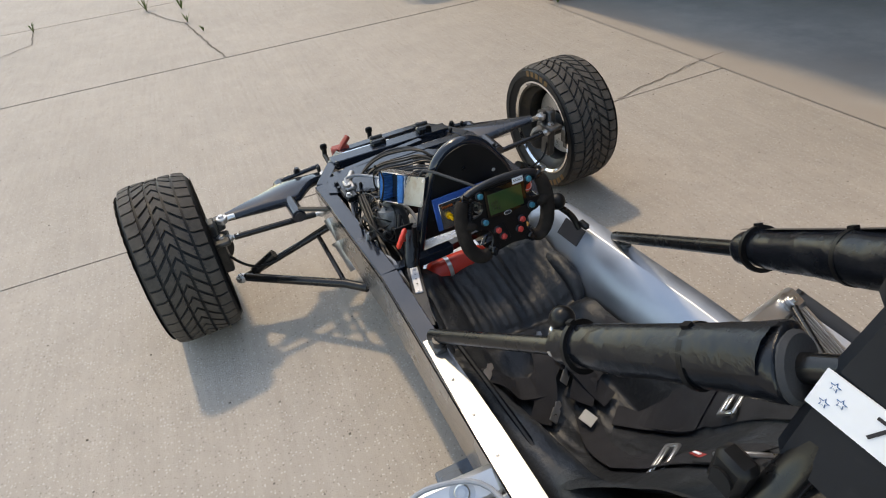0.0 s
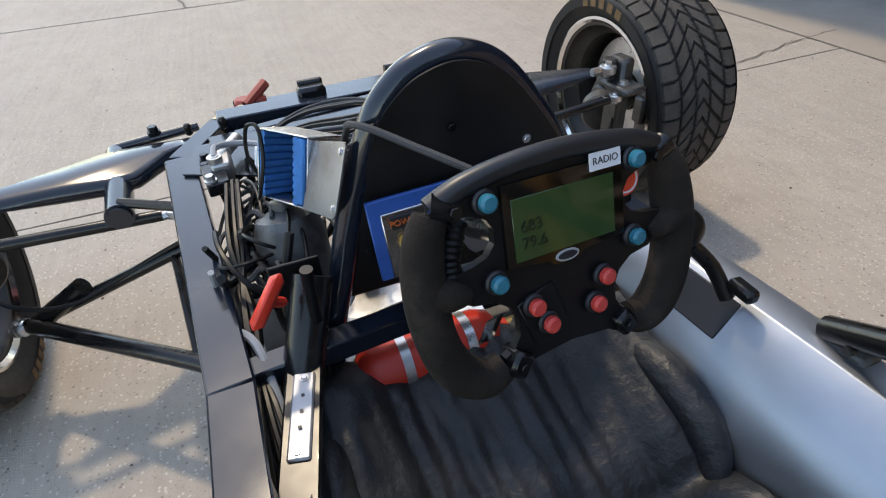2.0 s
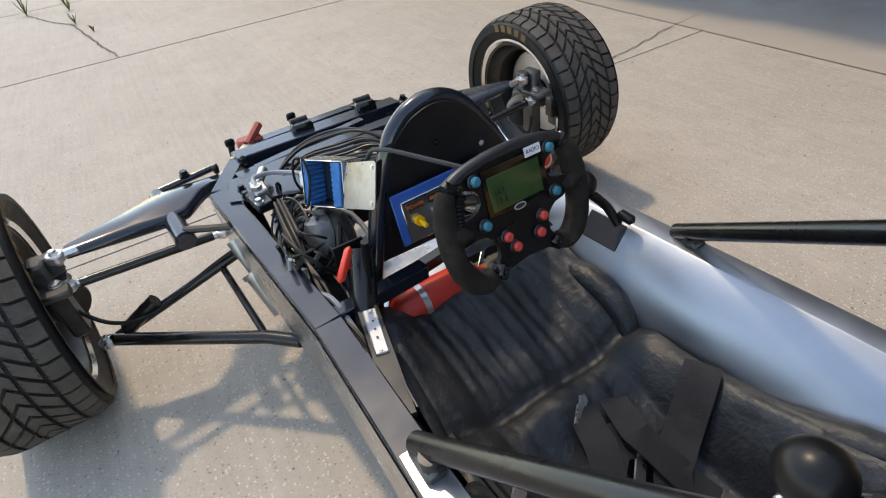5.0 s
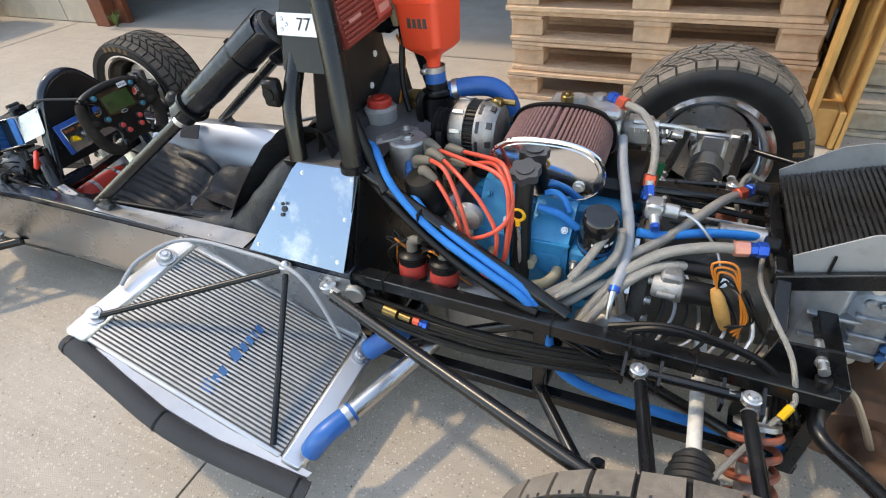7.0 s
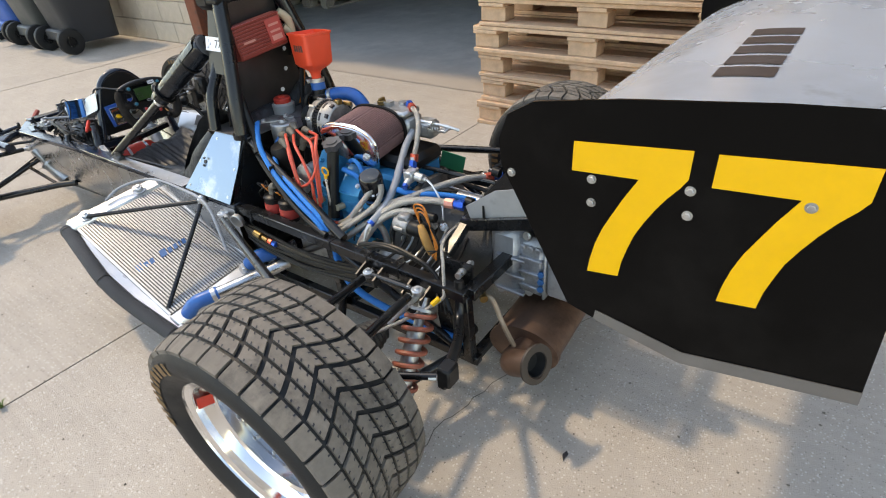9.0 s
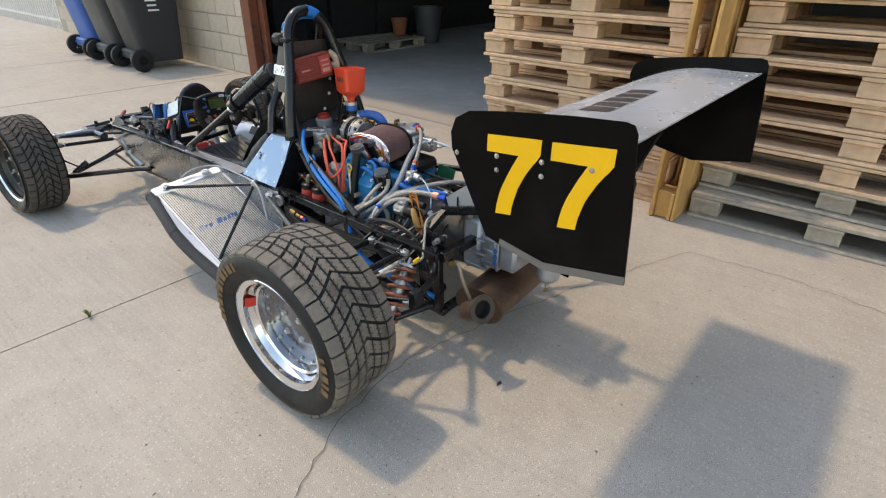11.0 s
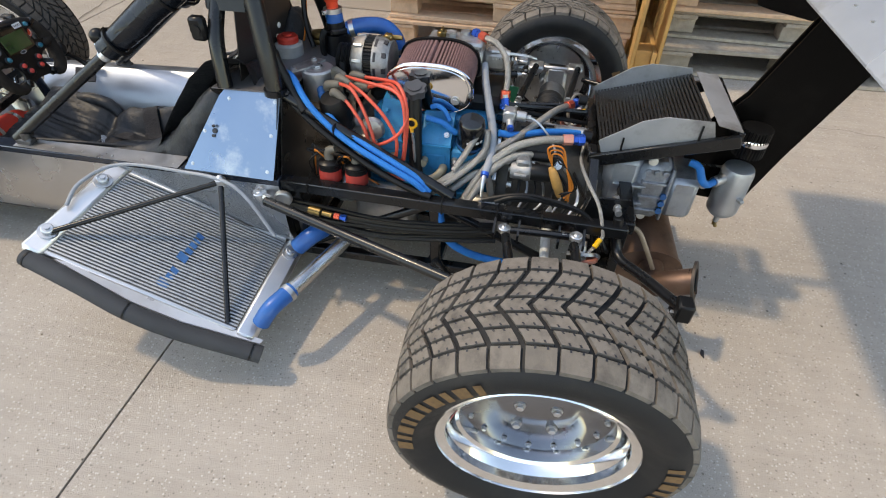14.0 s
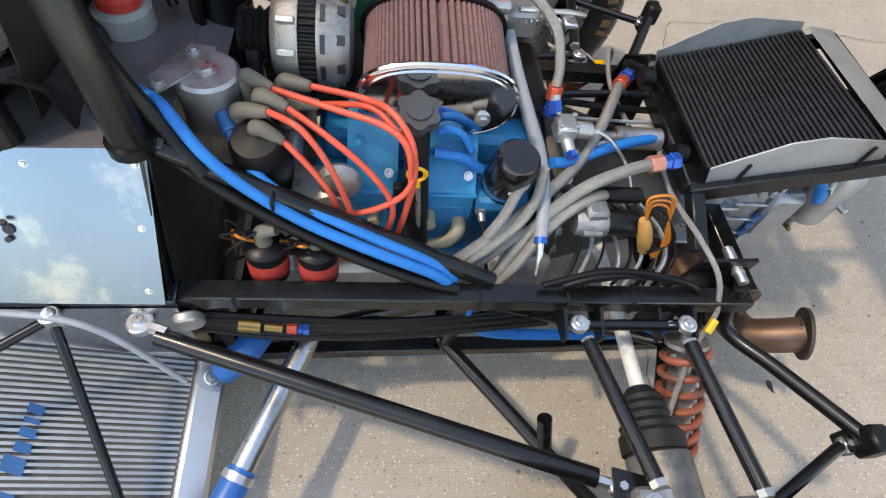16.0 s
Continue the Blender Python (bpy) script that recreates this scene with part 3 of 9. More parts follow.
    # brake disc, caliper and upright on the inner side
    inn = -o + 0.03
    d = Mb().lathe([(0.045, inn + 0.05), (0.118, inn + 0.05), (0.118, inn + 0.06), (0.045, inn + 0.06)], m, 40, closed=True)
    part("brake_disc", d, STEEL, wh, "dull grey steel brake disc")
    hub = Mb().disc(m @ Vector((0, 0, inn - 0.02)), m @ Vector((0, 0, inn + 0.05)), 0.042, 24, 0.006).disc(m @ Vector((0, 0, inn - 0.03)), m @ Vector((0, 0, inn - 0.015)), 0.030, 18, 0.004)
    part("hub", hub, CASTING if rear else UPRIGHT, wh, "dark cast hub")
    cal = Mb()
    back = -1 if not rear else 1
    cm = Matrix.Translation(m @ Vector((0, 0, inn + 0.04))) @ Euler((0, 0, radians(steer))).to_matrix().to_4x4()
    UP_ = UPRIGHT if not rear else CASTING
    cal.box((0, back * 0.105, -0.005), (0.058, 0.05, 0.11), cm, 0.008)
    cal.box((-side * 0.03, back * 0.10, 0.0), (0.02, 0.035, 0.06), cm, 0.006)
    part("caliper", cal, UP_, wh, "cast grey brake caliper")
    return wh, m


wheel(-0.764, 1.417, 0.238, 0.240, 0.185, 0.160, 0.172, -2, 5, False)
wheel(0.612, 1.528, 0.232, 0.234, 0.185, 0.160, 0.172, -2, 1, False)
wheel(-0.678, -0.735, 0.260, 0.264, 0.226, 0.202, 0.172, 2, 2.5, True)
wheel(0.690, -0.675, 0.260, 0.264, 0.226, 0.202, 0.172, 2, 2.5, True)

# the car stands a few degrees askew to the slab: what is mirrored from its left to its right turns with it
ASKEW = Matrix(((1, -0.085, 0, -0.0595), (0.085, 1, 0, 0), (0, 0, 1, 0), (0, 0, 0, 1)))


def turned_since(names):
    for o in bpy.data.objects:
        if o.name not in names and o.type == "MESH":
            o.data.transform(ASKEW)

# ---- chassis frame ----
fr = Mb()
LU = [(-0.325, 1.365, 0.352), (-0.283, 0.90, 0.346), (-0.272, 0.2, 0.350), (-0.268, -0.07, 0.350)]
RU = [(0.178, 1.42, 0.348), (0.208, 1.04, 0.330), (0.230, 0.85, 0.325), (0.268, 0.45, 0.325), (0.285, 0.1, 0.330), (0.285, -0.07, 0.334)]
bars(LU, 0.042, 0.028, fr)
frame_ob = part("frame_rail", fr, BLUE_BLACK, car, "blue-black painted square-tube chassis rail with scuffed paint")
fr = Mb()
bars(RU, 0.042, 0.028, fr)
part("frame_rail", fr, BLUE_BLACK, car, "blue-black painted square-tube chassis rail with scuffed paint")
re = Mb()
bars([(-0.268, -0.07, 0.348), (-0.268, -0.89, 0.345)], 0.030, 0.028, re)
bars([(0.262, -0.07, 0.330), (0.262, -0.89, 0.335)], 0.030, 0.028, re)
bars([(-0.26, 0.0, 0.13), (-0.24, -0.90, 0.13)], 0.025, 0.025, re)
bars([(0.26, 0.0, 0.13), (0.24, -0.90, 0.13)], 0.025, 0.025, re)
for yy in (-0.10, -0.45, -0.88):
    for sx in (-1, 1):
        up_to((sx * 0.262, yy, 0.34), (sx * 0.25, yy, 0.13), 0.024, 0.024, re)
    up_to((-0.25, yy, 0.125), (0.25, yy, 0.125), 0.024, 0.024, re)
up_to((-0.26, -0.89, 0.345), (0.26, -0.89, 0.335), 0.03, 0.03, re)
for sx in (-1, 1):
    re.tube([(sx * 0.265, -0.44, 0.34), (sx * 0.25, -0.10, 0.14)], 0.011)
    re.tube([(sx * 0.265, -0.46, 0.34), (sx * 0.25, -0.87, 0.14)], 0.011)
    re.tube([(sx * 0.175, -0.06, 0.535), (sx * 0.25, -0.49, 0.36)], 0.013)
part("engine_bay_frame", re, BLACK_PAINT, car, "black painted tube frame round the engine")
# weld-on front structure
ff = Mb()
bars([(-0.325, 1.365, 0.352), (-0.262, 1.47, 0.355), (-0.20, 1.60, 0.325)], 0.034, 0.028, ff)
bars([(0.178, 1.42, 0.348), (0.13, 1.51, 0.345), (0.08, 1.64, 0.318)], 0.034, 0.028, ff)
up_to((-0.265, 1.475, 0.360), (0.14, 1.50, 0.352), 0.045, 0.030, ff)
up_to((-0.28, 1.39, 0.357), (0.165, 1.425, 0.346), 0.036, 0.026, ff)
up_to((-0.20, 1.60, 0.322), (0.08, 1.63, 0.315), 0.03, 0.03, ff)
bars([(-0.20, 1.60, 0.31), (-0.20, 1.60, 0.14)], 0.025, 0.025, ff)
bars([(0.08, 1.63, 0.31), (0.08, 1.63, 0.14)], 0.025, 0.025, ff)
bars([(-0.28, 1.37, 0.34), (-0.26, 1.37, 0.13), (-0.20, 1.60, 0.13), (0.08, 1.63, 0.13), (0.14, 1.42, 0.13), (0.175, 1.42, 0.33)], 0.025, 0.025, ff)
up_to((-0.24, 1.405, 0.358), (0.03, 1.455, 0.358), 0.022, 0.022, ff)
up_to((0.185, 1.28, 0.340), (-0.10, 1.45, 0.352), 0.04, 0.026, ff)
up_to((-0.29, 0.925, 0.335), (-0.10, 0.955, 0.322), 0.026, 0.026, ff)
up_to((-0.29, 1.10, 0.16), (0.18, 1.10, 0.16), 0.025, 0.025, ff)
part("front_frame", ff, BLUE_BLACK, car, "blue-black welded front bulkhead tubes")
gp = Mb()
gp.plate([(-0.318, 1.30, 0.3665), (-0.10, 1.19, 0.3665), (-0.03, 1.375, 0.3665), (-0.30, 1.385, 0.3665)], 0.003)
part("gusset_plate", gp, BLUE_BLACK, car, "welded flat gusset plate in the frame corner")
# bulkhead fittings
for i, (px, py) in enumerate(((-0.287, 1.33), (-0.262, 1.325), (-0.287, 1.30))):
    bolt("gusset_bolt", (px, py, 0.3695), (0, 0, 1), 0.006, car, BLACK_PAINT, 0.010)
mc = Mb()
mc.box((-0.262, 1.275, 0.383), (0.026, 0.05, 0.026), bev=0.003)
mc.disc((-0.255, 1.30, 0.39), (-0.235, 1.335, 0.392), 0.009, 12, 0.002)
mc.disc((-0.268, 1.262, 0.396), (-0.268, 1.262, 0.404), 0.010, 12)
part("bulkhead_fitting", mc, CASTING, car, "grey cast junction block with brake pipes")
for x0 in (-0.10, 0.06):
    part("front_bracket", Mb().box((x0, 1.50, 0.372), (0.05, 0.03, 0.03), bev=0.006).disc((x0 - 0.02, 1.515, 0.386), (x0 + 0.02, 1.515, 0.386), 0.008, 12), BLACK_PAINT, car, "black bolted bracket on the front bulkhead")
for p in ((-0.255, 1.43, 0.395), (0.14, 1.46, 0.38), (-0.31, 1.455, 0.385), (0.20, 1.50, 0.37)):
    part("front_peg", Mb().disc((p[0], p[1], p[2] - 0.026), (p[0], p[1], p[2] - 0.012), 0.006, 8, 0.002).ball((p[0], p[1], p[2] - 0.012), 0.0065, 8), BLACK_PAINT, car, "small black locating peg")
wc = Mb()
bars([(-0.235, 1.535, 0.347), (-0.045, 1.54, 0.345)], 0.032, 0.008, wc)
part("alloy_channel", wc, ALLOY, car, "bright aluminium channel across the nose frame")
for x0, y0, z0 in ((-0.235, 1.80, 0.245), (-0.058, 1.785, 0.268)):
    tb = Mb()
    tb.tube([(x0, y0 - 0.2, z0 - 0.02), (x0, y0 - 0.01, z0 - 0.01), (x0 + 0.004, y0, z0 + 0.012)], 0.009, 8)
    tb.box((x0 + 0.004, y0 + 0.002, z0 + 0.018), (0.026, 0.012, 0.024), bev=0.005)
    part("nose_post", tb, SATIN_BLACK, car, "black rubber-ended nose mounting post")
rd = Mb()
rd.box((-0.205, 1.61, 0.328), (0.06, 0.035, 0.035), Matrix.Translation((0, 0, 0)), 0.006)
rd.tube([(-0.215, 1.59, 0.338), (-0.17, 1.625, 0.362)], 0.010, 8)
part("red_lever", rd, mat("dull_red_plastic", (0.33, 0.05, 0.035), 0.5), car, "dull red lever on the nose frame")

# ---- body panels ----
pn = Mb()
pn.grid([[(-0.3475, 1.37, 0.352), (-0.3055, 0.90, 0.345), (-0.2945, 0.2, 0.350), (-0.2905, -0.07, 0.350)], [(-0.345, 1.33, 0.24), (-0.304, 0.90, 0.20), (-0.292, 0.2, 0.205), (-0.289, -0.07, 0.205)],
         [(-0.30, 1.33, 0.15), (-0.27, 0.90, 0.125), (-0.26, 0.2, 0.125), (-0.26, -0.07, 0.125)]])
pn.grid([[(0.200, 1.42, 0.340), (0.248, 0.90, 0.326), (0.306, 0.2, 0.328), (0.308, -0.07, 0.330)], [(0.199, 1.41, 0.24), (0.247, 0.90, 0.20), (0.305, 0.2, 0.20), (0.307, -0.07, 0.20)],
         [(0.17, 1.40, 0.15), (0.21, 0.90, 0.125), (0.26, 0.2, 0.125), (0.27, -0.07, 0.125)]])
body = part("side_panel", pn, ALLOY, car, "dull aluminium side skin riveted to the frame", fix=False)
fp = Mb()
fp.prism([(-0.27, -0.07), (0.265, -0.07), (0.20, 0.92), (0.15, 1.40), (-0.29, 1.33), (-0.265, 0.9)], 0.006, Matrix.Translation((0, 0, 0.115)))
# Floor sheet is a dark grey with still darker patches.
part("floor_pan", fp, mat("dark_floor_sheet", (0.10, 0.10, 0.10), 0.5, 0.6, vary=0.3, scale=10, dirt=(0.04, 0.038, 0.035), dirt_scale=6), car, "dull dark grey aluminium floor pan")
# bright sill cover strip over the left rail and inner right trim
sc = Mb()
sc.grid([[(-0.296, 0.662, 0.363), (-0.2985, 0.42, 0.3645), (-0.296, 0.19, 0.3665)], [(-0.262, 0.662, 0.3655), (-0.252, 0.42, 0.3675), (-0.248, 0.19, 0.3695)], [(-0.256, 0.655, 0.34), (-0.244, 0.42, 0.335), (-0.240, 0.19, 0.335)]])
part("sill_cover", sc, mat("bright_sill_sheet", (0.40, 0.41, 0.43), 0.34, 0.9, vary=0.15, scale=22, bump=0.08, bscale=30, dirt=(0.34, 0.34, 0.35), dirt_scale=16), car, "bright aluminium cockpit sill strip with rivets", fix=False)
for k in range(6):
    yy = 0.21 + 0.085 * k
    bolt("rivet", (-0.283, yy, 0.366), (0, 0, 1), 0.0026, car, STEEL, 0.002)
tr = Mb()
tr.grid([[(0.233, 1.0, 0.3415), (0.252, 0.83, 0.3405), (0.283, 0.5, 0.3405), (0.303, 0.12, 0.3445)], [(0.197, 1.0, 0.3430), (0.214, 0.83, 0.3420), (0.245, 0.5, 0.3420), (0.262, 0.12, 0.3460)], [(0.194, 1.0, 0.342), (0.211, 0.83, 0.341), (0.242, 0.5, 0.341), (0.259, 0.12, 0.345)],
         [(0.134, 1.0, 0.255), (0.145, 0.83, 0.255), (0.164, 0.5, 0.255), (0.18, 0.12, 0.255)], [(0.132, 1.0, 0.13), (0.143, 0.83, 0.13), (0.162, 0.5, 0.13), (0.178, 0.12, 0.13)]])
part("inner_panel", tr, mat("polished_cockpit_panel", (0.34, 0.37, 0.41), 0.38, 0.92, vary=0.10, scale=9, bump=0.10, bscale=22), car, "polished aluminium cockpit side panel with swirl marks", fix=False)
# Black plate on the panel paints the shade inside the gate opening.
gl = Mb()
gl.box((0.178, 0.835, 0.318), (0.046, 0.075, 0.003), Matrix.Translation((0.1916, 0.852, 0.3190)) @ Matrix.Rotation(radians(5.3), 4, "Z") @ Matrix.Rotation(radians(-52.5), 4, "Y") @ Matrix.Translation((-0.178, -0.835, -0.318)), 0.0015)
gate = part("gear_gate", gl, INK, car, "black plate painting the dark inside the gear lever gate's cut-out")
gv = Mb()
gv.tube([(0.195, 0.825, 0.345), (0.185, 0.845, 0.375), (0.158, 0.856, 0.405)], 0.008, 10, 4)
gv.box((0.20, 0.815, 0.362), (0.016, 0.03, 0.016), bev=0.004)
lever = part("gear_lever", gv, BLACK_PAINT, car, "short black gear lever with a ball knob")
part("knob", Mb().ball((0.152, 0.865, 0.420), 0.021, 14), SATIN_BLACK, lever, "round black knob")

# ---- front suspension ----
for sx in (-1, 1):
    zo = 0.0 if sx < 0 else -0.012
    before = {o.name for o in bpy.data.objects}
    arm = Mb()
    zc = 0.330 + zo
    outline = [(0.606, 1.350), (0.606, 1.366), (0.52, 1.432), (0.455, 1.484), (0.425, 1.500), (0.37, 1.502), (0.30, 1.496), (0.30, 1.466), (0.340, 1.450), (0.368, 1.415), (0.392, 1.386), (0.43, 1.376), (0.50, 1.367)]
    cx0, cy0 = sum(p[0] for p in outline) / 13, sum(p[1] for p in outline) / 13
    layers = []
    for dz, inset in ((-0.015, 0.80), (-0.010, 0.95), (0.0, 1.0), (0.009, 0.94), (0.014, 0.78)):
        layers.append([(sx * (cx0 + (x - cx0) * (inset if x < 0.55 else 1)), cy0 + (y - cy0) * inset, zc + max(0.0, (x - 0.42) / 0.186) * 0.022 + dz * (0.55 if x > 0.55 else 1)) for x, y in outline])
    arm.add([p for l in layers for p in l], [tuple(range(13)), tuple(range(52, 65))] + [(i * 13 + k, i * 13 + (k + 1) % 13, (i + 1) * 13 + (k + 1) % 13, (i + 1) * 13 + k) for i in range(4) for k in range(13)])
    arm.tube([(sx * 0.434, 1.508, zc - 0.004), (sx * 0.416, 1.300, zc - 0.004)], 0.0195, 20)
    arm.disc((sx * 0.416, 1.300, zc - 0.004), (sx * 0.4155, 1.294, zc - 0.004), 0.016, 16)
    arm.tube([(sx * 0.43, 1.508, 0.338 + zo), (sx * 0.30, 1.520, 0.345 + zo)], 0.008, 10)
    ar = part("rocker_arm", arm, BLUE_BLACK, car, "tapered blue-black fabricated rocker arm", sharp=50)
    bolt("rocker_bolt", (sx * 0.37, 1.514, 0.350 + zo), (0, 0, 1), 0.008, ar, BLACK_PAINT, 0.012)
    part("pivot_eye", Mb().disc((sx * 0.304, 1.462, zc - 0.012), (sx * 0.300, 1.506, zc - 0.012), 0.019, 20, 0.003), STEEL, ar, "bright steel pivot eye")
    rod_end((sx * 0.615, 1.335, 0.368 + zo), (-sx, 0.05, 0), 0.016, ar)
    lk = Mb()
    lk.tube([(sx * 0.412, 1.312, 0.342 + zo), (sx * 0.335, 1.275, 0.335 + zo)], 0.007, 8)
    part("drop_link", lk, BLACK_PAINT, car, "thin black drop link")
    tl = Mb().tube([(sx * 0.60, 1.305, 0.322 + zo), (sx * 0.37, 1.325, 0.300 + zo)], 0.009, 10)
    tl = part("track_rod", tl, BLACK_PAINT, car, "black steering track rod")
    rod_end((sx * 0.615, 1.303, 0.324 + zo), (-sx, 0.1, 0), 0.013, tl)
    rod_end((sx * 0.352, 1.327, 0.298 + zo), (sx, -0.1, 0), 0.013, tl)
    lw = Mb()
    lb = Vector((sx * 0.618, 1.345, 0.150))
    lw.tube([lb, (sx * 0.34, 1.335, 0.235)], 0.0105, 10)
    lw.tube([lb, (sx * 0.36, 1.13, 0.175), (sx * 0.31, 1.08, 0.175)], 0.013, 10)
    lw.tube([(sx * 0.38, 1.34, 0.222), (sx * 0.36, 1.13, 0.175)], 0.007, 8)
    lw.tube([lb + Vector((-sx * 0.03, 0, 0.01)), lb + Vector((-sx * 0.10, -0.01, 0.055))], 0.015, 12)
    lo = part("lower_wishbone", lw, BLACK_PAINT, car, "black tubular lower wishbone")
    rod_end(lb + Vector((sx * 0.012, 0, 0)), (-sx, -0.3, 0.1), 0.016, lo)
    bh = Mb().tube([(sx * 0.64, 1.33, 0.26), (sx * 0.60, 1.30, 0.225), (sx * 0.55, 1.315, 0.19), (sx * 0.48, 1.33, 0.20), (sx * 0.40, 1.335, 0.228), (sx * 0.33, 1.32, 0.26)], 0.004, 8, 5)
    part("brake_hose", bh, SATIN_BLACK, car, "thin black brake hose tied along the wishbone")
    up = Mb()
    um = Matrix.Translation((sx * 0.648, 1.335, 0.245))
    up.box((0, 0.0, 0.045), (0.030, 0.045, 0.17), um, 0.006)
    up.box((-sx * 0.012, -0.03, 0.082), (0.05, 0.065, 0.014), um, 0.004)
    up.disc((sx * 0.628, 1.345, 0.335), (sx * 0.628, 1.345, 0.372), 0.015, 14, 0.003)
    up.disc((sx * 0.645, 1.37, 0.245), (sx * 0.67, 1.40, 0.245), 0.04, 20, 0.004)
    uo = part("upright", up, UPRIGHT, car, "dark grey cast front upright")
    bolt("steering_arm_bolt", (sx * 0.632, 1.305, 0.334), (0, 0, 1), 0.009, uo)
    if sx > 0:
        turned_since(before)
for x0, x1 in ((-0.335, -0.30), (0.155, 0.13)):
    c0, c1 = Vector((x0, 1.30, 0.29)), Vector((x1, 1.20, 0.16))
    sp = Mb().tube([c0, c1], 0.020, 12)
    sp.tube([c0 + (c1 - c0) * 0.45, c1], 0.032, 14)
    sp.disc(c0 + (c1 - c0) * 0.42, c0 + (c1 - c0) * 0.48, 0.036, 16)
    part("front_damper", sp, CASTING, car, "grimy inboard front damper below the rail")

# ---- dash hoop, dash and electrics ----
dh = Mb()
HY = 1.0
hp = [(-0.205, HY - 0.04, 0.15), (-0.188, HY - 0.03, 0.30), (-0.159, HY - 0.012, 0.382), (-0.141, HY - 0.004, 0.437), (-0.107, HY, 0.523), (-0.080, HY + 0.003, 0.556), (-0.053, HY + 0.005, 0.570), (-0.024, HY + 0.005, 0.574), (0.006, HY + 0.006, 0.565), (0.032, HY + 0.007, 0.545), (0.060, HY + 0.008, 0.511), (0.084, HY + 0.006, 0.475), (0.108, HY, 0.42), (0.126, HY - 0.01, 0.35), (0.15, HY - 0.02, 0.15)]
dh.tube(hp, 0.0138, 18, 8)
hoop = part("dash_hoop", dh, BLUE_BLACK, car, "blue-black tubular dash hoop")
ds = Mb()
arch = hp[2:13]
inner = []
for i in range(len(arch) - 1):
    a0, a1, a2, a3 = (Vector(arch[max(0, min(len(arch) - 1, i + j))]) for j in (-1, 0, 1, 2))
    for q in range(6):
        t = q / 6
        p = 0.5 * (2 * a1 + (a2 - a0) * t + (2 * a0 - 5 * a1 + 4 * a2 - a3) * t * t + (3 * a1 - a0 - 3 * a2 + a3) * t ** 3)
        inner.append((p.x, p.z))
ds.prism([(-0.172, 0.345)] + inner + [(0.125, 0.345)], 0.003, Matrix.Translation((0, HY - 0.012, 0)) @ Euler((radians(90), 0, 0)).to_matrix().to_4x4())
dash = part("dashboard", ds, mat("matt_black_dash", (0.006, 0.006, 0.0062), 0.42, vary=0.3, scale=30), car, "matt black sheet dashboard inside the hoop")
for px, pz in ((-0.035, 0.515), (0.045, 0.485), (-0.07, 0.455), (-0.02, 0.45), (-0.13, 0.40)):
    bolt("dash_screw", (px, HY - 0.0155, pz), (0, -1, 0), 0.0035, dash, STEEL if px == 0.045 else BLACK_PAINT, 0.003)
# switch panel with blue edge
sw_m = axes((-0.040, 0.966, 0.424), (1, 0.0, 0.04), (0, 0.2, 1))
pl = Mb().box((0, 0, 0), (0.175, 0.085, 0.006), sw_m, 0.001)
panel = part("switch_panel", pl, DASH_BLUE, car, "brushed switch panel with a bright blue edge")
part("panel_face", Mb().box((0.004, -0.006, 0.0045), (0.160, 0.070, 0.004), sw_m, 0.001), ALLOY, panel, "brushed aluminium face")
for k, xx in enumerate((-0.055, -0.02, 0.035, 0.065)):
    part("switch_label", Mb().box((xx, 0.018, 0.008), (0.026, 0.012, 0.003), sw_m), INK, panel, "black label with orange lettering")
    if k == 0:
        letters("lettering", "POWER", 0.0085, sw_m @ Matrix.Translation((xx, 0.018, 0.0102)), mat("orange_ink", (0.6, 0.12, 0.02), 0.5), panel)
    else:
        part("label_bar", Mb().box((xx, 0.018, 0.0102), (0.020, 0.005, 0.0008), sw_m), ORANGE_WIRE, panel)
    part("toggle", Mb().disc(sw_m @ Vector((xx, -0.008, 0.006)), sw_m @ Vector((xx, -0.008, 0.014)), 0.008, 12).disc(sw_m @ Vector((xx, -0.008, 0.012)), sw_m @ Vector((xx + 0.002, -0.012, 0.028)), 0.0042, 10, 0.001), YELLOW if k == 0 else STEEL, panel, "small toggle switch")
# control box with blue sponge and bright lid
eb = axes((-0.1895, 1.0925, 0.4545), (0.046, -0.070, 0.009), (0.028, 0.005, 0.069))
bx = Mb()
bx.box((-0.041, 0, -0.024), (0.002, 0.076, 0.05), eb, 0.0008)
bx.box((0.041, 0, -0.024), (0.002, 0.076, 0.05), eb, 0.0008)
bx.box((0.0, 0.037, -0.024), (0.084, 0.002, 0.05), eb, 0.0008)
bx.box((0.0, -0.037, -0.024), (0.084, 0.002, 0.05), eb, 0.0008)
bx.box((0.0, 0, -0.048), (0.084, 0.076, 0.002), eb, 0.0008)
box_ob = part("control_box", bx, ALLOY, car, "open aluminium control box with blue foam lining inside")
part("box_floor", Mb().box((0.0, 0, -0.044), (0.078, 0.070, 0.004), eb, 0.001), mat("dark_blue_foam", (0.010, 0.030, 0.060), 0.8, vary=0.3, scale=60), box_ob, "dark blue foam floor")
for side_x, foam_w in ((-0.034, 0.007), (0.030, 0.013)):
    fo_ = Mb().box((side_x, 0, -0.018), (foam_w, 0.070, 0.040), eb, 0.002)
    for k in range(9):
        yy = -0.032 + 0.008 * k
        fo_.tube([eb @ Vector((side_x - math.copysign(foam_w * 0.5, side_x), yy, 0.002)), eb @ Vector((side_x - math.copysign(foam_w * 0.5, side_x), yy, -0.038))], 0.0042, 8)
    part("foam_lining", fo_, mat("blue_foam", (0.008, 0.16, 0.46), 0.75, vary=0.25, scale=90, bump=0.5, bscale=500), box_ob, "bright blue ridged foam")
lid_m = axes((-0.1555, 1.0135, 0.4755), (0.022, -0.086, 0.033), (0.031, 0.007, 0.064))
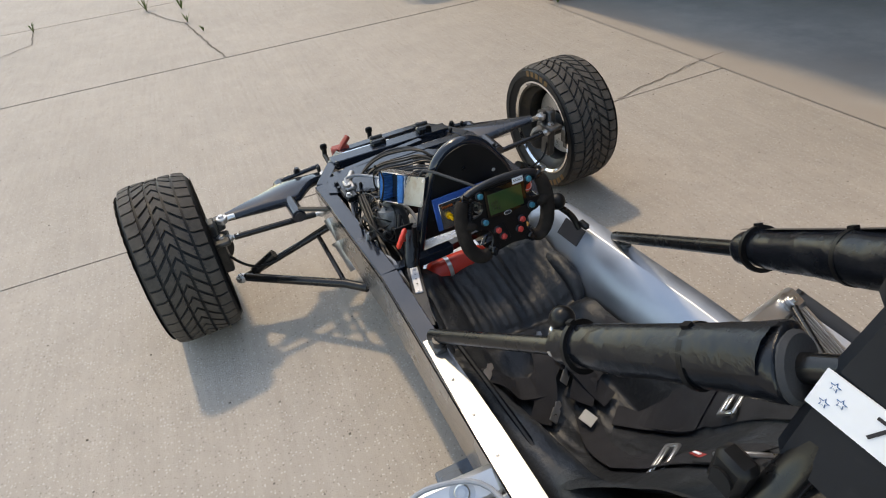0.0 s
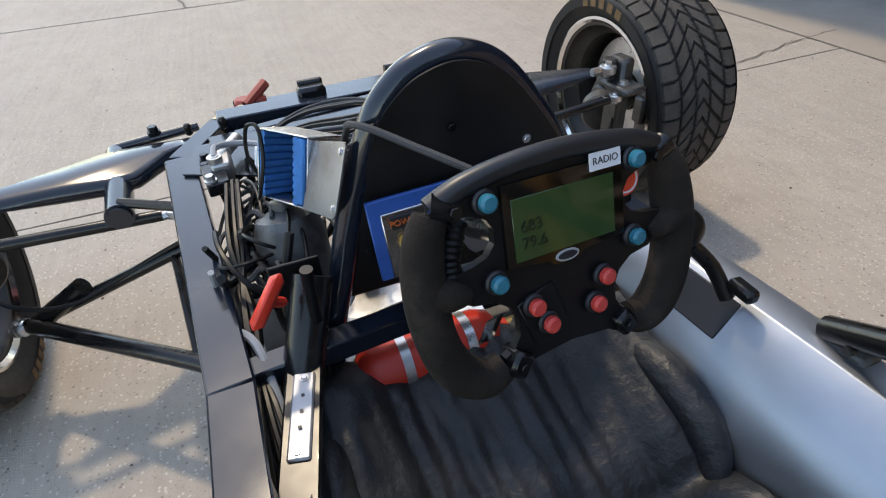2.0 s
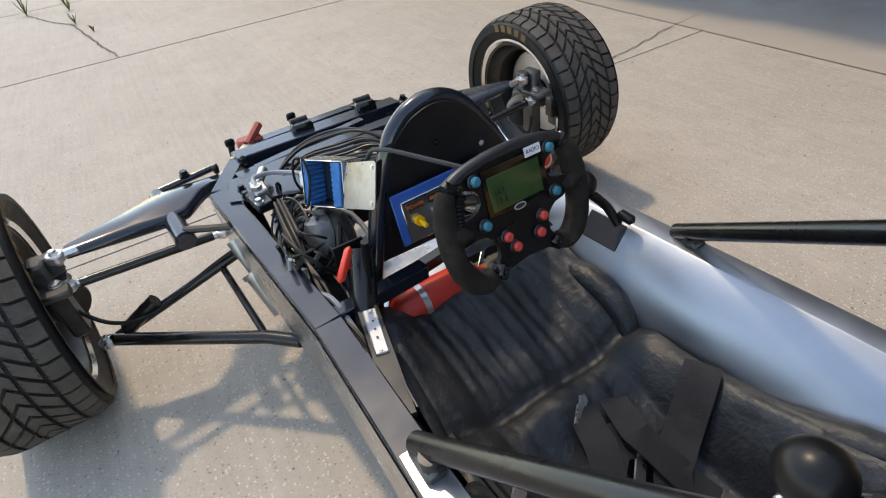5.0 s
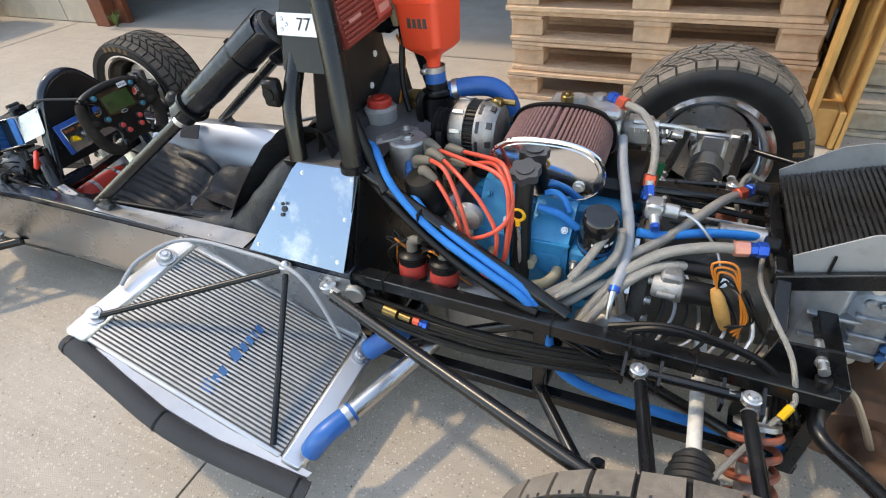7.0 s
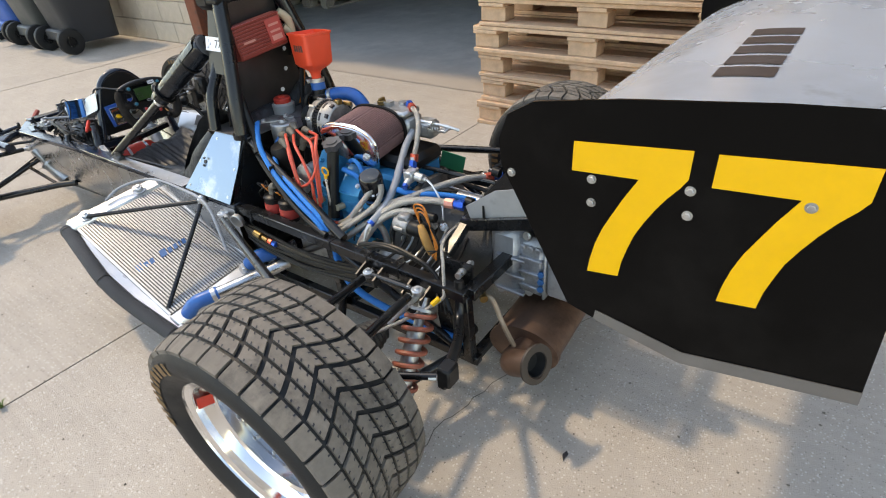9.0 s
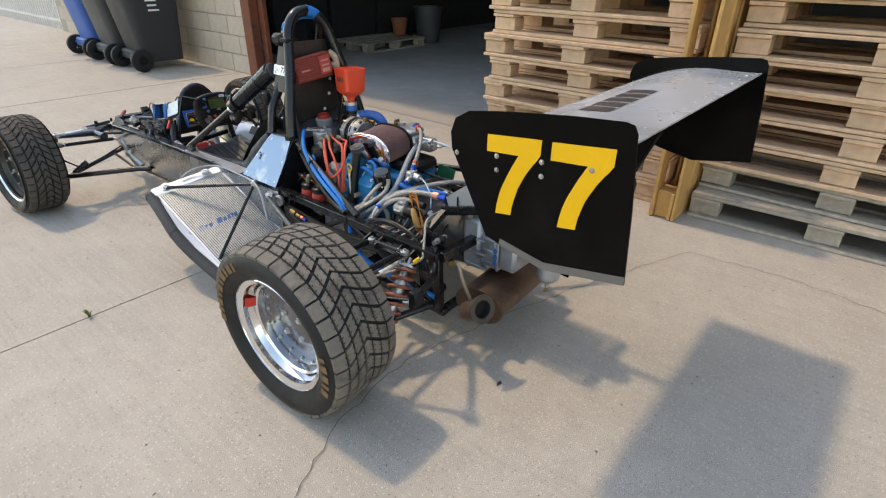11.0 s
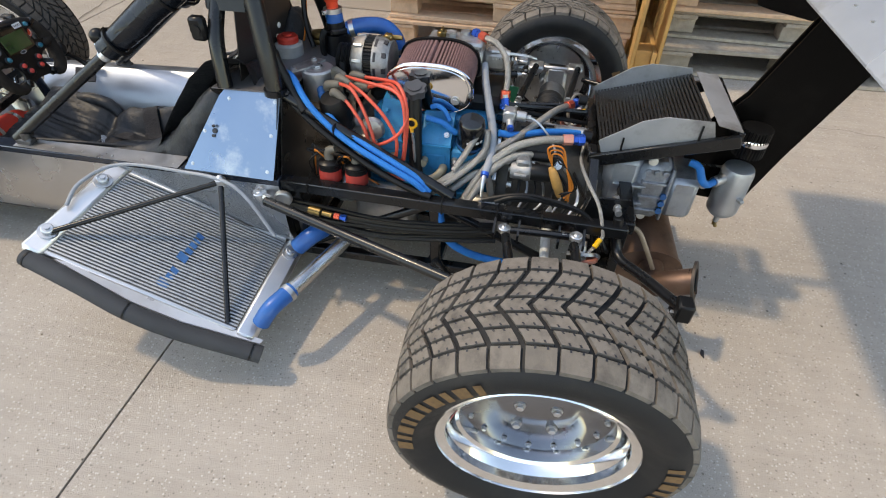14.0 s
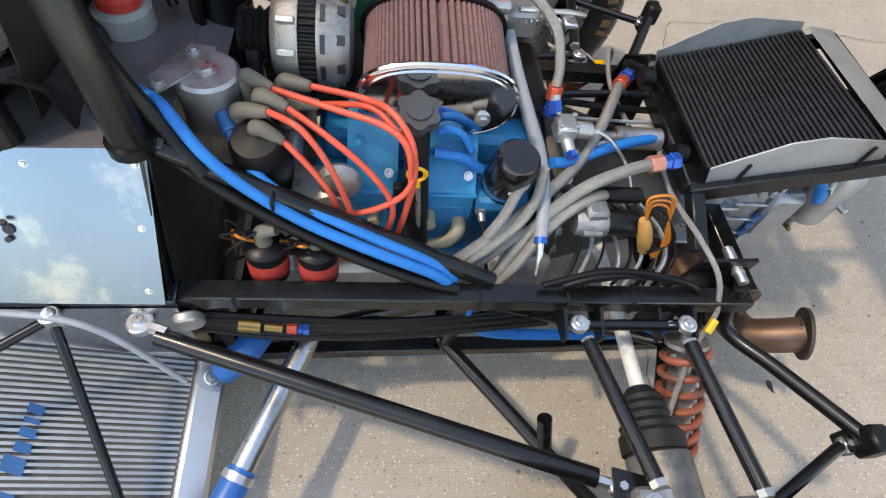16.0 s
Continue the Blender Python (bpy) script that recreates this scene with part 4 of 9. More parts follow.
lid_shape = [(-0.046, -0.035), (0.040, -0.035), (0.045, -0.030), (0.045, 0.030), (0.040, 0.035), (-0.046, 0.035)]
part("box_lid", Mb().prism(lid_shape, 0.0016, lid_m), mat("dull_lid_aluminium", (0.42, 0.44, 0.47), 0.30, 1.0, vary=0.2, scale=12, dirt=(0.30, 0.27, 0.24), dirt_scale=14), box_ob, "bright brushed aluminium flap lid")
for yy in (-0.026, 0.026):
    bolt("lid_rivet", lid_m @ Vector((0.036, yy, 0.0016)), lid_m.to_3x3() @ Vector((0, 0, 1)), 0.0032, box_ob, STEEL, 0.002)
part("clip", Mb().box((-0.044, 0.006, -0.006), (0.005, 0.022, 0.016), eb, 0.0015), WHITE, box_ob, "pale clip on the box side")
part("lid_wire", Mb().tube([eb @ Vector(p) for p in ((-0.046, -0.03, -0.02), (-0.052, 0.0, 0.004), (-0.046, 0.036, 0.012), (-0.026, 0.040, 0.012), (-0.016, 0.010, 0.012), (-0.024, -0.030, 0.010), (-0.040, -0.042, 0.0))], 0.0022, 7, 7), SATIN_BLACK, box_ob, "thin black wire loop")
# sealed connector with a cable lug on the gusset plate
cj = part("terminal_block", Mb().box((-0.272, 1.245, 0.380), (0.030, 0.062, 0.018), Matrix.Translation((-0.272, 1.245, 0)) @ Matrix.Rotation(0.12, 4, "Z") @ Matrix.Translation((0.272, -1.245, 0)), 0.002), BLACK_PAINT, car, "dark terminal block bolted to the gusset")
bolt("terminal", (-0.277, 1.222, 0.389), (0, 0, 1), 0.006, cj, STEEL, 0.010)
bolt("terminal", (-0.268, 1.262, 0.389), (0, 0, 1), 0.006, cj, STEEL, 0.016)
part("lug_cable", Mb().tube([(-0.268, 1.262, 0.402), (-0.262, 1.29, 0.405), (-0.22, 1.300, 0.395), (-0.17, 1.26, 0.39)], 0.0045, 8, 6), GREY_HOSE, cj, "grey sleeved battery cable")

# wiring loom behind the rail
random.seed(4)
for k in range(26):
    c = Vector((-0.245 + random.uniform(-0.015, 0.03), 1.10 + random.uniform(-0.05, 0.10), 0.345 + random.uniform(-0.03, 0.03)))
    pts = []
    r = random.uniform(0.05, 0.10)
    a0, span = random.uniform(0, 6.28), random.uniform(2.2, 5.2)
    for i in range(8):
        a = a0 + span * i / 7
        pts.append(c + Vector((0.38 * r * math.cos(a), 0.9 * r * math.sin(a), 0.35 * r * math.sin(a * 1.3 + k))))
    part("wire", Mb().tube(pts, random.choice((0.0022, 0.003, 0.004)), 6, 4), random.choice((SATIN_BLACK, SATIN_BLACK, FOAM)), frame_ob)
for k in range(14):
    y0 = 1.22 + 0.012 * k * random.uniform(0.6, 1)
    z0 = 0.36 + 0.002 * k
    pts = [(-0.24 + random.uniform(-.03, .03), y0 - 0.02, 0.35), (-0.16, y0 + 0.03, z0), (-0.08, y0 + 0.02 + random.uniform(-.02, .02), z0 + 0.012), (-0.02, y0 - 0.03, z0 + 0.02), (0.04, y0 - 0.12, 0.36)]
    part("wire", Mb().tube(pts, random.choice((0.0025, 0.0035)), 6, 5), random.choice((SATIN_BLACK, FOAM)), frame_ob)
part("cable", Mb().tube([(-0.13, 1.12, 0.385), (-0.125, 1.04, 0.50), (-0.122, 0.985, 0.535), (-0.085, 0.93, 0.530), (-0.045, 0.875, 0.520), (-0.02, 0.845, 0.505)], 0.0034, 8, 6), FOAM, car, "grey curly cable to the steering wheel")
part("cable", Mb().tube([(-0.20, 1.02, 0.42), (-0.215, 1.0, 0.38), (-0.225, 0.96, 0.33), (-0.235, 0.90, 0.27)], 0.005, 8, 6), SATIN_BLACK, car, "black cable hanging from the control box")
part("cable", Mb().tube([(-0.305, 1.0, 0.34), (-0.262, 0.96, 0.352), (-0.25, 0.90, 0.325), (-0.242, 0.82, 0.29), (-0.24, 0.7, 0.26)], 0.0045, 8, 6), GREY_HOSE, car, "pale grey cable along the rail")
bt = Mb()
bt.lathe([(1e-5, -0.08), (0.030, -0.078), (0.040, -0.064), (0.042, -0.05), (0.042, 0.052), (0.034, 0.072), (0.014, 0.080), (0.014, 0.090), (1e-5, 0.092)], axes((-0.200, 1.085, 0.318), (0, 0.3, 0.9), (1, 0, 0)) @ Euler((0, radians(90), 0)).to_matrix().to_4x4(), 24)
part("grey_canister", bt, mat("grey_green_canister", (0.16, 0.165, 0.17), 0.45, 0.5, vary=0.25, scale=18, dirt=(0.06, 0.06, 0.06), dirt_scale=12), car, "dull grey canister beside the footwell")
for y0 in (1.17, 1.215):
    part("relay", Mb().box((-0.11, y0, 0.335), (0.045, 0.035, 0.05), None, 0.003), SATIN_BLACK, car, "black plastic relay")
# red pull handle
hm = axes((-0.233, 0.920, 0.425), (0.55, 0.35, 0.6), (0.6, 0.8, 0))
part("pull_handle", Mb().box((0, 0, 0), (0.052, 0.016, 0.012), hm, 0.005).tube([hm @ Vector((0, 0, 0)), hm @ Vector((0, 0.03, -0.005))], 0.005, 8), RED, car, "bright red fire-system pull handle")
part("pull_bracket", Mb().box((-0.205, 0.985, 0.385), (0.05, 0.004, 0.05), None, 0.001), SATIN_BLACK, car, "black bracket behind the pull handle")
part("pull_guide", Mb().tube([(-0.195, 0.93, 0.44), (-0.198, 0.935, 0.375)], 0.006, 10), SATIN_BLACK, car)
# scutum brace with alloy tag
bars_m = Mb()
up_to((-0.205, 0.985, 0.34), (-0.262, 0.72, 0.33), 0.034, 0.008, bars_m)
bars_m.tube([(-0.19, 0.97, 0.40), (-0.215, 0.93, 0.345), (-0.235, 0.9, 0.30)], 0.020, 12, 4)
part("hoop_brace", bars_m, BLACK_PAINT, car, "flat black brace from the hoop to the rail")
tg = Mb()
up_to((-0.221, 0.905, 0.342), (-0.241, 0.82, 0.339), 0.020, 0.004, tg)
tag = part("alloy_tag", tg, mat("dull_tag_alloy", (0.40, 0.41, 0.43), 0.5, 0.6, vary=0.1, scale=40), car, "small engraved aluminium tag with two screws")
for q in ((-0.222, 0.898, 0.344), (-0.2405, 0.826, 0.341)):
    bolt("tag_screw", q, (0, 0, 1), 0.003, tag, STEEL, 0.002)
for k in range(3):
    part("tag_mark", Mb().box((-0.2265 - 0.004 * k, 0.88 - 0.016 * k, 0.3432), (0.003, 0.003, 0.0008)), INK, tag)

# ---- fire bottle and steering wheel ----
fm = Matrix.Scale(1.0, 4) @ axes((-0.083, 0.955, 0.252), (1.0, 0.03, -0.02), (0, 0, 1)) @ Matrix.Scale(0.70, 4) @ Euler((0, radians(90), 0)).to_matrix().to_4x4()
fb = Mb().lathe([(1e-5, -0.13), (0.02, -0.13), (0.042, -0.115), (0.050, -0.095), (0.050, 0.085), (0.042, 0.11), (0.02, 0.125), (0.018, 0.14), (1e-5, 0.14)], fm, 28)
bottle = part("fire_bottle", fb, RED, car, "glossy red fire-extinguisher bottle strapped in the footwell")
for zz in (-0.05, 0.06):
    part("strap", Mb().lathe([(0.0508, zz - 0.008), (0.0522, zz - 0.008), (0.0522, zz + 0.008), (0.0508, zz + 0.008)], fm, 28, closed=True), STEEL, bottle, "bright steel band")
for k in range(6):
    a = math.radians(150) + 0.0
    q = fm @ Vector((-0.0505 * math.cos(0.25), -0.0505 * math.sin(0.25), -0.035 + 0.013 * k))
    part("label_bar", Mb().box((0, 0, 0), (0.0016, 0.026, 0.006), fm @ Matrix.Translation((-0.0500, -0.004, -0.032 + 0.013 * k))), WHITE, bottle)
part("valve", Mb().disc(fm @ Vector((0, 0, 0.138)), fm @ Vector((0, 0, 0.165)), 0.012, 12, 0.002), BRASS, bottle, "brass bottle valve")
for k in range(16):
    dx, dz = 0.011 * random.uniform(-1, 1), 0.010 * random.uniform(-1, 1)
    pts = [(-0.250 + dx, 1.17 + 2 * dz, 0.392 + dz), (-0.258 + dx, 1.08, 0.372 + dz), (-0.262 - dx, 0.985 + dz, 0.345 - dz), (-0.258 + dx, 0.89, 0.322 + dz), (-0.250 + dx, 0.79, 0.296 + dz), (-0.245, 0.68, 0.262 + dz)]
    part("wire", Mb().tube(pts, random.choice((0.0022, 0.003, 0.0038)), 6, 4), random.choice((SATIN_BLACK, SATIN_BLACK, FOAM)), frame_ob)
part("foot_plate", Mb().box((-0.085, 1.055, 0.238), (0.19, 0.13, 0.003), None, 0.001), ALLOY, car, "bright aluminium plate in the footwell")
part("cross_tube", bars([(-0.18, 0.985, 0.285), (0.12, 1.02, 0.30)], 0.022, 0.022, Mb()), BLACK_PAINT, car, "black cross tube under the dashboard")

sm = Matrix.Translation((-0.013, 0.8194, 0.4834)) @ Matrix(((0.9956, 0.0105, 0.0927), (0.0843, 0.3223, -0.9429), (-0.0398, 0.9466, 0.32))).to_4x4()


def mirrored(pts):
    """A closed outline from its right half, top to bottom."""
    return pts + [(-x, y) for x, y in pts[::-1] if abs(x) > 1e-6]


FACE = [(0.0, 0.069), (0.05, 0.066), (0.088, 0.056), (0.093, 0.046), (0.074, 0.0445), (0.062, 0.039), (0.0565, 0.030), (0.0575, 0.020), (0.064, 0.012), (0.076, 0.008), (0.092, 0.006), (0.095, -0.012), (0.080, -0.021), (0.062, -0.024), (0.050, -0.033), (0.0445, -0.045), (0.0455, -0.058), (0.052, -0.068), (0.060, -0.072), (0.052, -0.085), (0.044, -0.0865), (0.036, -0.082), (0.0, -0.078)]
steer = part("steering_wheel", Mb().prism(mirrored(FACE), 0.008, sm @ Matrix.Translation((0, 0, -0.006))), SATIN_BLACK, car, "black electronic steering wheel with suede grips and coloured buttons", sharp=30)
part("top_bar", Mb().tube([sm @ Vector(p) for p in ((-0.099, 0.054, -0.004), (-0.075, 0.0645, -0.002), (-0.04, 0.0715, 0), (0, 0.0735, 0), (0.04, 0.0715, 0), (0.075, 0.0645, -0.002), (0.099, 0.054, -0.004))], [0.009, 0.0085, 0.008, 0.008, 0.008, 0.0085, 0.009], 14, 6), mat("grey_black_rim", (0.016, 0.017, 0.020), 0.38, vary=0.2, scale=30), steer, "smooth dark top bar of the rim")
SUEDE = mat("brown_black_suede", (0.024, 0.019, 0.016), 0.95, vary=0.45, scale=26, bump=0.35, bscale=260, spec=0.2, dirt=(0.042, 0.034, 0.028), dirt_scale=22, dirt_low=0.5)
for s in (-1, 1):
    gp_ = [(0.099, 0.050), (0.1065, 0.034), (0.111, 0.012), (0.112, -0.012), (0.110, -0.036), (0.104, -0.058), (0.092, -0.076), (0.076, -0.085), (0.060, -0.081)]
    gr_ = [0.0115, 0.0140, 0.0150, 0.0152, 0.0148, 0.0150, 0.0150, 0.0138, 0.0110]
    grip = part("grip", Mb().tube([sm @ Vector((s * x, y, -0.004)) for x, y in gp_], gr_, 18, 6, flat=1.12), SUEDE, steer, "worn brown-black suede grip")
    part("thumb_rest", Mb().tube([sm @ Vector((s * x, y, z)) for x, y, z in ((0.108, -0.004, -0.002), (0.094, -0.008, 0.001), (0.082, -0.012, 0.0))], [0.0145, 0.0115, 0.006], 14, 4), SUEDE, grip, "suede thumb rest")
    part("grip_clamp", Mb().box((0, 0, 0), (0.017, 0.021, 0.024), sm @ Matrix.Translation((s * 0.0505, -0.0785, -0.001)) @ Matrix.Rotation(s * 0.55, 4, "Z"), 0.003), BLACK_PAINT, grip, "glossy black end clamp")
    bolt("clamp_bolt", sm @ Vector((s * 0.0505, -0.079, 0.0115)), sm.to_3x3() @ Vector((0, 0, 1)), 0.0032, grip, BLACK_PAINT, 0.002)
    hinge = part("rim_joint", Mb().tube([sm @ Vector((s * 0.099, 0.055, -0.003)), sm @ Vector((s * 0.088, 0.0515, 0.001))], [0.0115, 0.008], 14), BLACK_PAINT, grip, "black bolted joint at the top of the grip")
    bolt("joint_bolt", sm @ Vector((s * 0.086, 0.051, 0.006)), sm.to_3x3() @ Vector((0, 0, 1)), 0.0045, hinge, BLACK_PAINT, 0.004)
    part("paddle", Mb().prism([(s * x, y) for x, y in ((0.056, 0.004), (0.086, 0.010), (0.089, 0.034), (0.076, 0.030), (0.066, 0.012))], 0.002, sm @ Matrix.Translation((0, 0, -0.024))), CHROME, steer, "bright polished shift paddle")
    part("lower_paddle", Mb().prism([(s * x, y) for x, y in ((0.046, -0.048), (0.058, -0.066), (0.070, -0.066), (0.060, -0.050))], 0.002, sm @ Matrix.Translation((0, 0, -0.022))), CHROME, steer, "bright polished lower paddle")
part("display_frame", Mb().prism([(-0.050, 0.060), (0.052, 0.060), (0.053, -0.001), (0.016, -0.004), (0.010, -0.0085), (-0.012, -0.0085), (-0.018, -0.004), (-0.051, -0.001)], 0.004, sm @ Matrix.Translation((0, 0, 0.002))), mat("gloss_black_glass", (0.003, 0.0032, 0.0032), 0.06, spec=0.6), steer, "gloss black display surround")
part("display", Mb().box((0, 0.0255, 0.0062), (0.088, 0.0465, 0.0012), sm, 0.0004), SCREEN, steer, "dark green liquid crystal display")
for word, wx, wy in (("683", -0.029, 0.027), ("79.6", -0.0275, 0.0145)):
    letters("reading", word, 0.0125, sm @ Matrix.Translation((wx, wy, 0.0071)), mat("faint_digit", (0.004, 0.010, 0.005), 0.4), steer, 0.0002)
part("logo", Mb().prism([(0.0105 * math.cos(i * 0.3927), 0.0046 * math.sin(i * 0.3927)) for i in range(16)], 0.0008, sm @ Matrix.Translation((-0.001, -0.0035, 0.0061))), mat("pale_grey_badge", (0.40, 0.41, 0.42), 0.4), steer, "pale oval badge")
part("badge_core", Mb().prism([(0.0085 * math.cos(i * 0.3927), 0.0031 * math.sin(i * 0.3927)) for i in range(16)], 0.0006, sm @ Matrix.Translation((-0.001, -0.0035, 0.0067))), INK, steer, "dark centre of the badge")
part("button_plate", Mb().box((-0.0235, -0.0465, 0.0028), (0.034, 0.042, 0.0022), sm @ Matrix.Translation((-0.0235, -0.0465, 0)) @ Matrix.Rotation(0.32, 4, "Z") @ Matrix.Translation((0.0235, 0.0465, 0)), 0.001), SATIN_BLACK, steer, "raised plate under two buttons")
TEAL = mat("teal_button", (0.01, 0.17, 0.25), 0.35)
BTN_RED = mat("red_button", (0.65, 0.06, 0.05), 0.4)
for bx_, by_, mt in ((-0.063, 0.0525, TEAL), (-0.0615, -0.007, TEAL), (0.0615, -0.006, TEAL), (0.063, 0.0545, TEAL), (-0.0335, -0.0345, BTN_RED), (-0.0225, -0.0525, BTN_RED), (0.031, -0.030, BTN_RED), (0.0215, -0.0505, BTN_RED)):
    p0 = sm @ Vector((bx_, by_, 0.003))
    nn = sm.to_3x3() @ Vector((0, 0, 1))
    bb = part("button", Mb().disc(p0, p0 + nn * 0.005, 0.0092, 20, 0.0015), INK, steer)
    part("button_cap", Mb().disc(p0 + nn * 0.004, p0 + nn * 0.012, 0.0066, 18, 0.002), mt, bb, "round coloured button cap")
part("label_plate", Mb().box((0.037, 0.0595, 0.0068), (0.028, 0.013, 0.0010), sm), WHITE, steer, "small white label")
letters("lettering", "RADIO", 0.0075, sm @ Matrix.Translation((0.037, 0.0595, 0.0075)), INK, steer, 0.0002)
part("emblem_disc", Mb().disc(sm @ Vector((0.070, 0.034, -0.012)), sm @ Vector((0.070, 0.034, -0.009)), 0.0135, 24, 0.001), FUNNEL, steer, "orange-red round emblem disc behind the rim")
part("emblem_ring", Mb().lathe([(0.0095, -0.0004), (0.0108, -0.0004), (0.0108, 0.0004), (0.0095, 0.0004)], sm @ Matrix.Translation((0.070, 0.034, -0.0085)), 24, closed=True), WHITE, steer, "thin white ring on the emblem")
col = Mb().disc(sm @ Vector((0, 0, -0.03)), sm @ Vector((0, 0, -0.006)), 0.03, 20, 0.004)
col.tube([sm @ Vector((0, 0, -0.03)), sm @ Vector((0, -0.02, -0.16)), (0, 1.05, 0.36)], 0.012, 12)
part("column", col, BLACK_PAINT, steer, "black steering column and boss")
sleeve = [(-0.080, 0.040), (-0.086, 0.028), (-0.090, 0.014), (-0.091, 0.0)]
ribs = Mb()
for i in range(3):
    for q in range(3):
        f_ = q / 3
        c_ = sm @ Vector((sleeve[i][0] + (sleeve[i + 1][0] - sleeve[i][0]) * f_, sleeve[i][1] + (sleeve[i + 1][1] - sleeve[i][1]) * f_, -0.006))
        d_ = sm.to_3x3() @ Vector((sleeve[i + 1][0] - sleeve[i][0], sleeve[i + 1][1] - sleeve[i][1], 0))
        ribs.lathe([(0.004, -0.0026), (0.0075, -0.0022), (0.0088, 0), (0.0075, 0.0022), (0.004, 0.0026)], Matrix.Translation(c_) @ d_.to_track_quat("Z", "Y").to_matrix().to_4x4(), 16, closed=True)
part("ribbed_sleeve", ribs, SATIN_BLACK, steer, "black ribbed rubber cable sleeve")

# loose wiring looped round the dashboard
for k in range(22):
    cx_, cy_ = random.uniform(-0.26, -0.13), random.uniform(0.99, 1.28)
    r_ = random.uniform(0.03, 0.065)
    a0 = random.uniform(0, 6.28)
    pts_ = [(cx_ + r_ * math.cos(a0 + i * 0.75) * random.uniform(0.7, 1.0), cy_ + r_ * 1.2 * math.sin(a0 + i * 0.75) * random.uniform(0.8, 1.1), 0.285 + 0.05 * random.random() + 0.012 * i * random.choice((0, 1))) for i in range(6)]
    part("wire_loop", Mb().tube(pts_, random.choice((0.0028, 0.0035, 0.0048)), 7, 5), SATIN_BLACK if k % 7 else GREY_HOSE, car, "black wiring looped beside the dashboard")
for k in range(5):
    part("wire_run", Mb().tube([(-0.20 - 0.01 * k, 1.30, 0.34), (-0.235 + 0.006 * k, 1.12, 0.335 - 0.01 * k), (-0.225 + 0.008 * k, 0.99, 0.315), (-0.238 + 0.004 * k, 0.86, 0.29 - 0.012 * k), (-0.235, 0.74, 0.26)], 0.0036, 7, 6), GREY_HOSE if k == 2 else SATIN_BLACK, car, "thin cables running back along the rail")
# ---- seat and belts ----
SEAT = [(1.0, 0.13), (0.985, 0.22), (0.96, 0.252), (0.92, 0.262), (0.85, 0.242), (0.77, 0.215), (0.742, 0.195), (0.73, 0.180), (0.715, 0.198), (0.69, 0.205), (0.60, 0.180), (0.50, 0.155), (0.43, 0.152), (0.38, 0.175), (0.33, 0.220), (0.28, 0.285), (0.214, 0.405), (0.16, 0.495), (0.12, 0.545), (0.08, 0.565), (0.035, 0.570)]


def seat_z(x, y):
    """Height of the upholstery: a reclined profile with raised sides."""
    for (y0, z0), (y1, z1) in zip(SEAT, SEAT[1:]):
        if y1 <= y <= y0:
            z = z0 + (z1 - z0) * (y0 - y) / (y0 - y1)
            break
    else:
        z = SEAT[0][1] if y > 1 else SEAT[-1][1]
    u = (x + 0.03) / 0.195
    roll = max(0.0, abs(u) - 0.55) / 0.45
    lift = 0.03 if y > 0.74 else 0.03 + 0.100 * min(1, max(0, (0.70 - y) / 0.25)) * min(1.0, max(0.12, (y - 0.05) / 0.32))
    bulge = math.sin(min(roll, 1.0) * math.pi * 0.62)
    wrinkle = 0.011 * noise.noise((x * 14, y * 7, 1.0)) + 0.007 * abs(noise.noise((x * 34, y * 14, 4.0)))
    if y > 0.74:
        wrinkle += (0.0042 * abs(math.sin(x * 75 + 9 * y + 2.5 * noise.noise((x * 9, y * 5, 7.0)))) ** 0.4 + 0.0016 * math.sin(x * 260 + 20 * y)) * max(0, 1 - abs(u) * 0.8)
    return z + lift * bulge + wrinkle


rows = []
ny, nx = 120, 90
for i in range(ny + 1):
    y = 1.0 - (1.0 - 0.035) * i / ny
    wl, wr = -0.225 + 0.052 * min(1.0, max(0.0, (0.27 - y) / 0.15)), 0.146
    if y < 0.3:
        wr = 0.146 + 0.034 * min(1.0, (0.3 - y) / 0.15)
    rows.append([(wl + (wr - wl) * j / nx, y, seat_z(wl + (wr - wl) * j / nx, y)) for j in range(nx + 1)])
stb = Mb().grid(rows)
edge = rows[-1]
stb.grid([edge, [(x, y - 0.02, z - 0.01) for x, y, z in edge], [(x, y - 0.03, z - 0.06) for x, y, z in edge]])
seat = part("seat", stb, FABRIC, car, "creased black upholstered reclining seat with padded sides", sharp=80)


def lumpy(mb, amount, size=9.0):
    """Pushes the surface about by soft noise, as padding under a loose cover."""
    mb.v = [tuple(Vector(p) + noise.noise_vector(Vector(p) * size) * amount + noise.noise_vector(Vector(p) * size * 3.1) * amount * 0.4) for p in mb.v]
    return mb


# rolled outer edges of the side padding
part("side_roll", lumpy(Mb().tube([(-0.222, 0.64, 0.245), (-0.220, 0.52, 0.298), (-0.212, 0.41, 0.318), (-0.206, 0.31, 0.328), (-0.202, 0.225, 0.368), (-0.196, 0.165, 0.425), (-0.190, 0.122, 0.485), (-0.184, 0.100, 0.525)], [0.012, 0.024, 0.034, 0.042, 0.048, 0.046, 0.038, 0.016], 28, 12), 0.009), FABRIC, seat, "padded black side roll")
part("side_roll", lumpy(Mb().tube([(0.150, 0.62, 0.215), (0.158, 0.48, 0.250), (0.172, 0.36, 0.300), (0.178, 0.26, 0.385), (0.172, 0.17, 0.49), (0.16, 0.11, 0.54)], [0.014, 0.020, 0.028, 0.036, 0.038, 0.028], 28, 12), 0.008), FABRIC, seat, "padded black side roll")
part("edge_trim", Mb().tube([(-0.232, 0.66, 0.345), (-0.224, 0.5, 0.350), (-0.218, 0.36, 0.352), (-0.214, 0.22, 0.355)], 0.006, 8, 5), SATIN_BLACK, car, "black rubber edge trim along the sill")
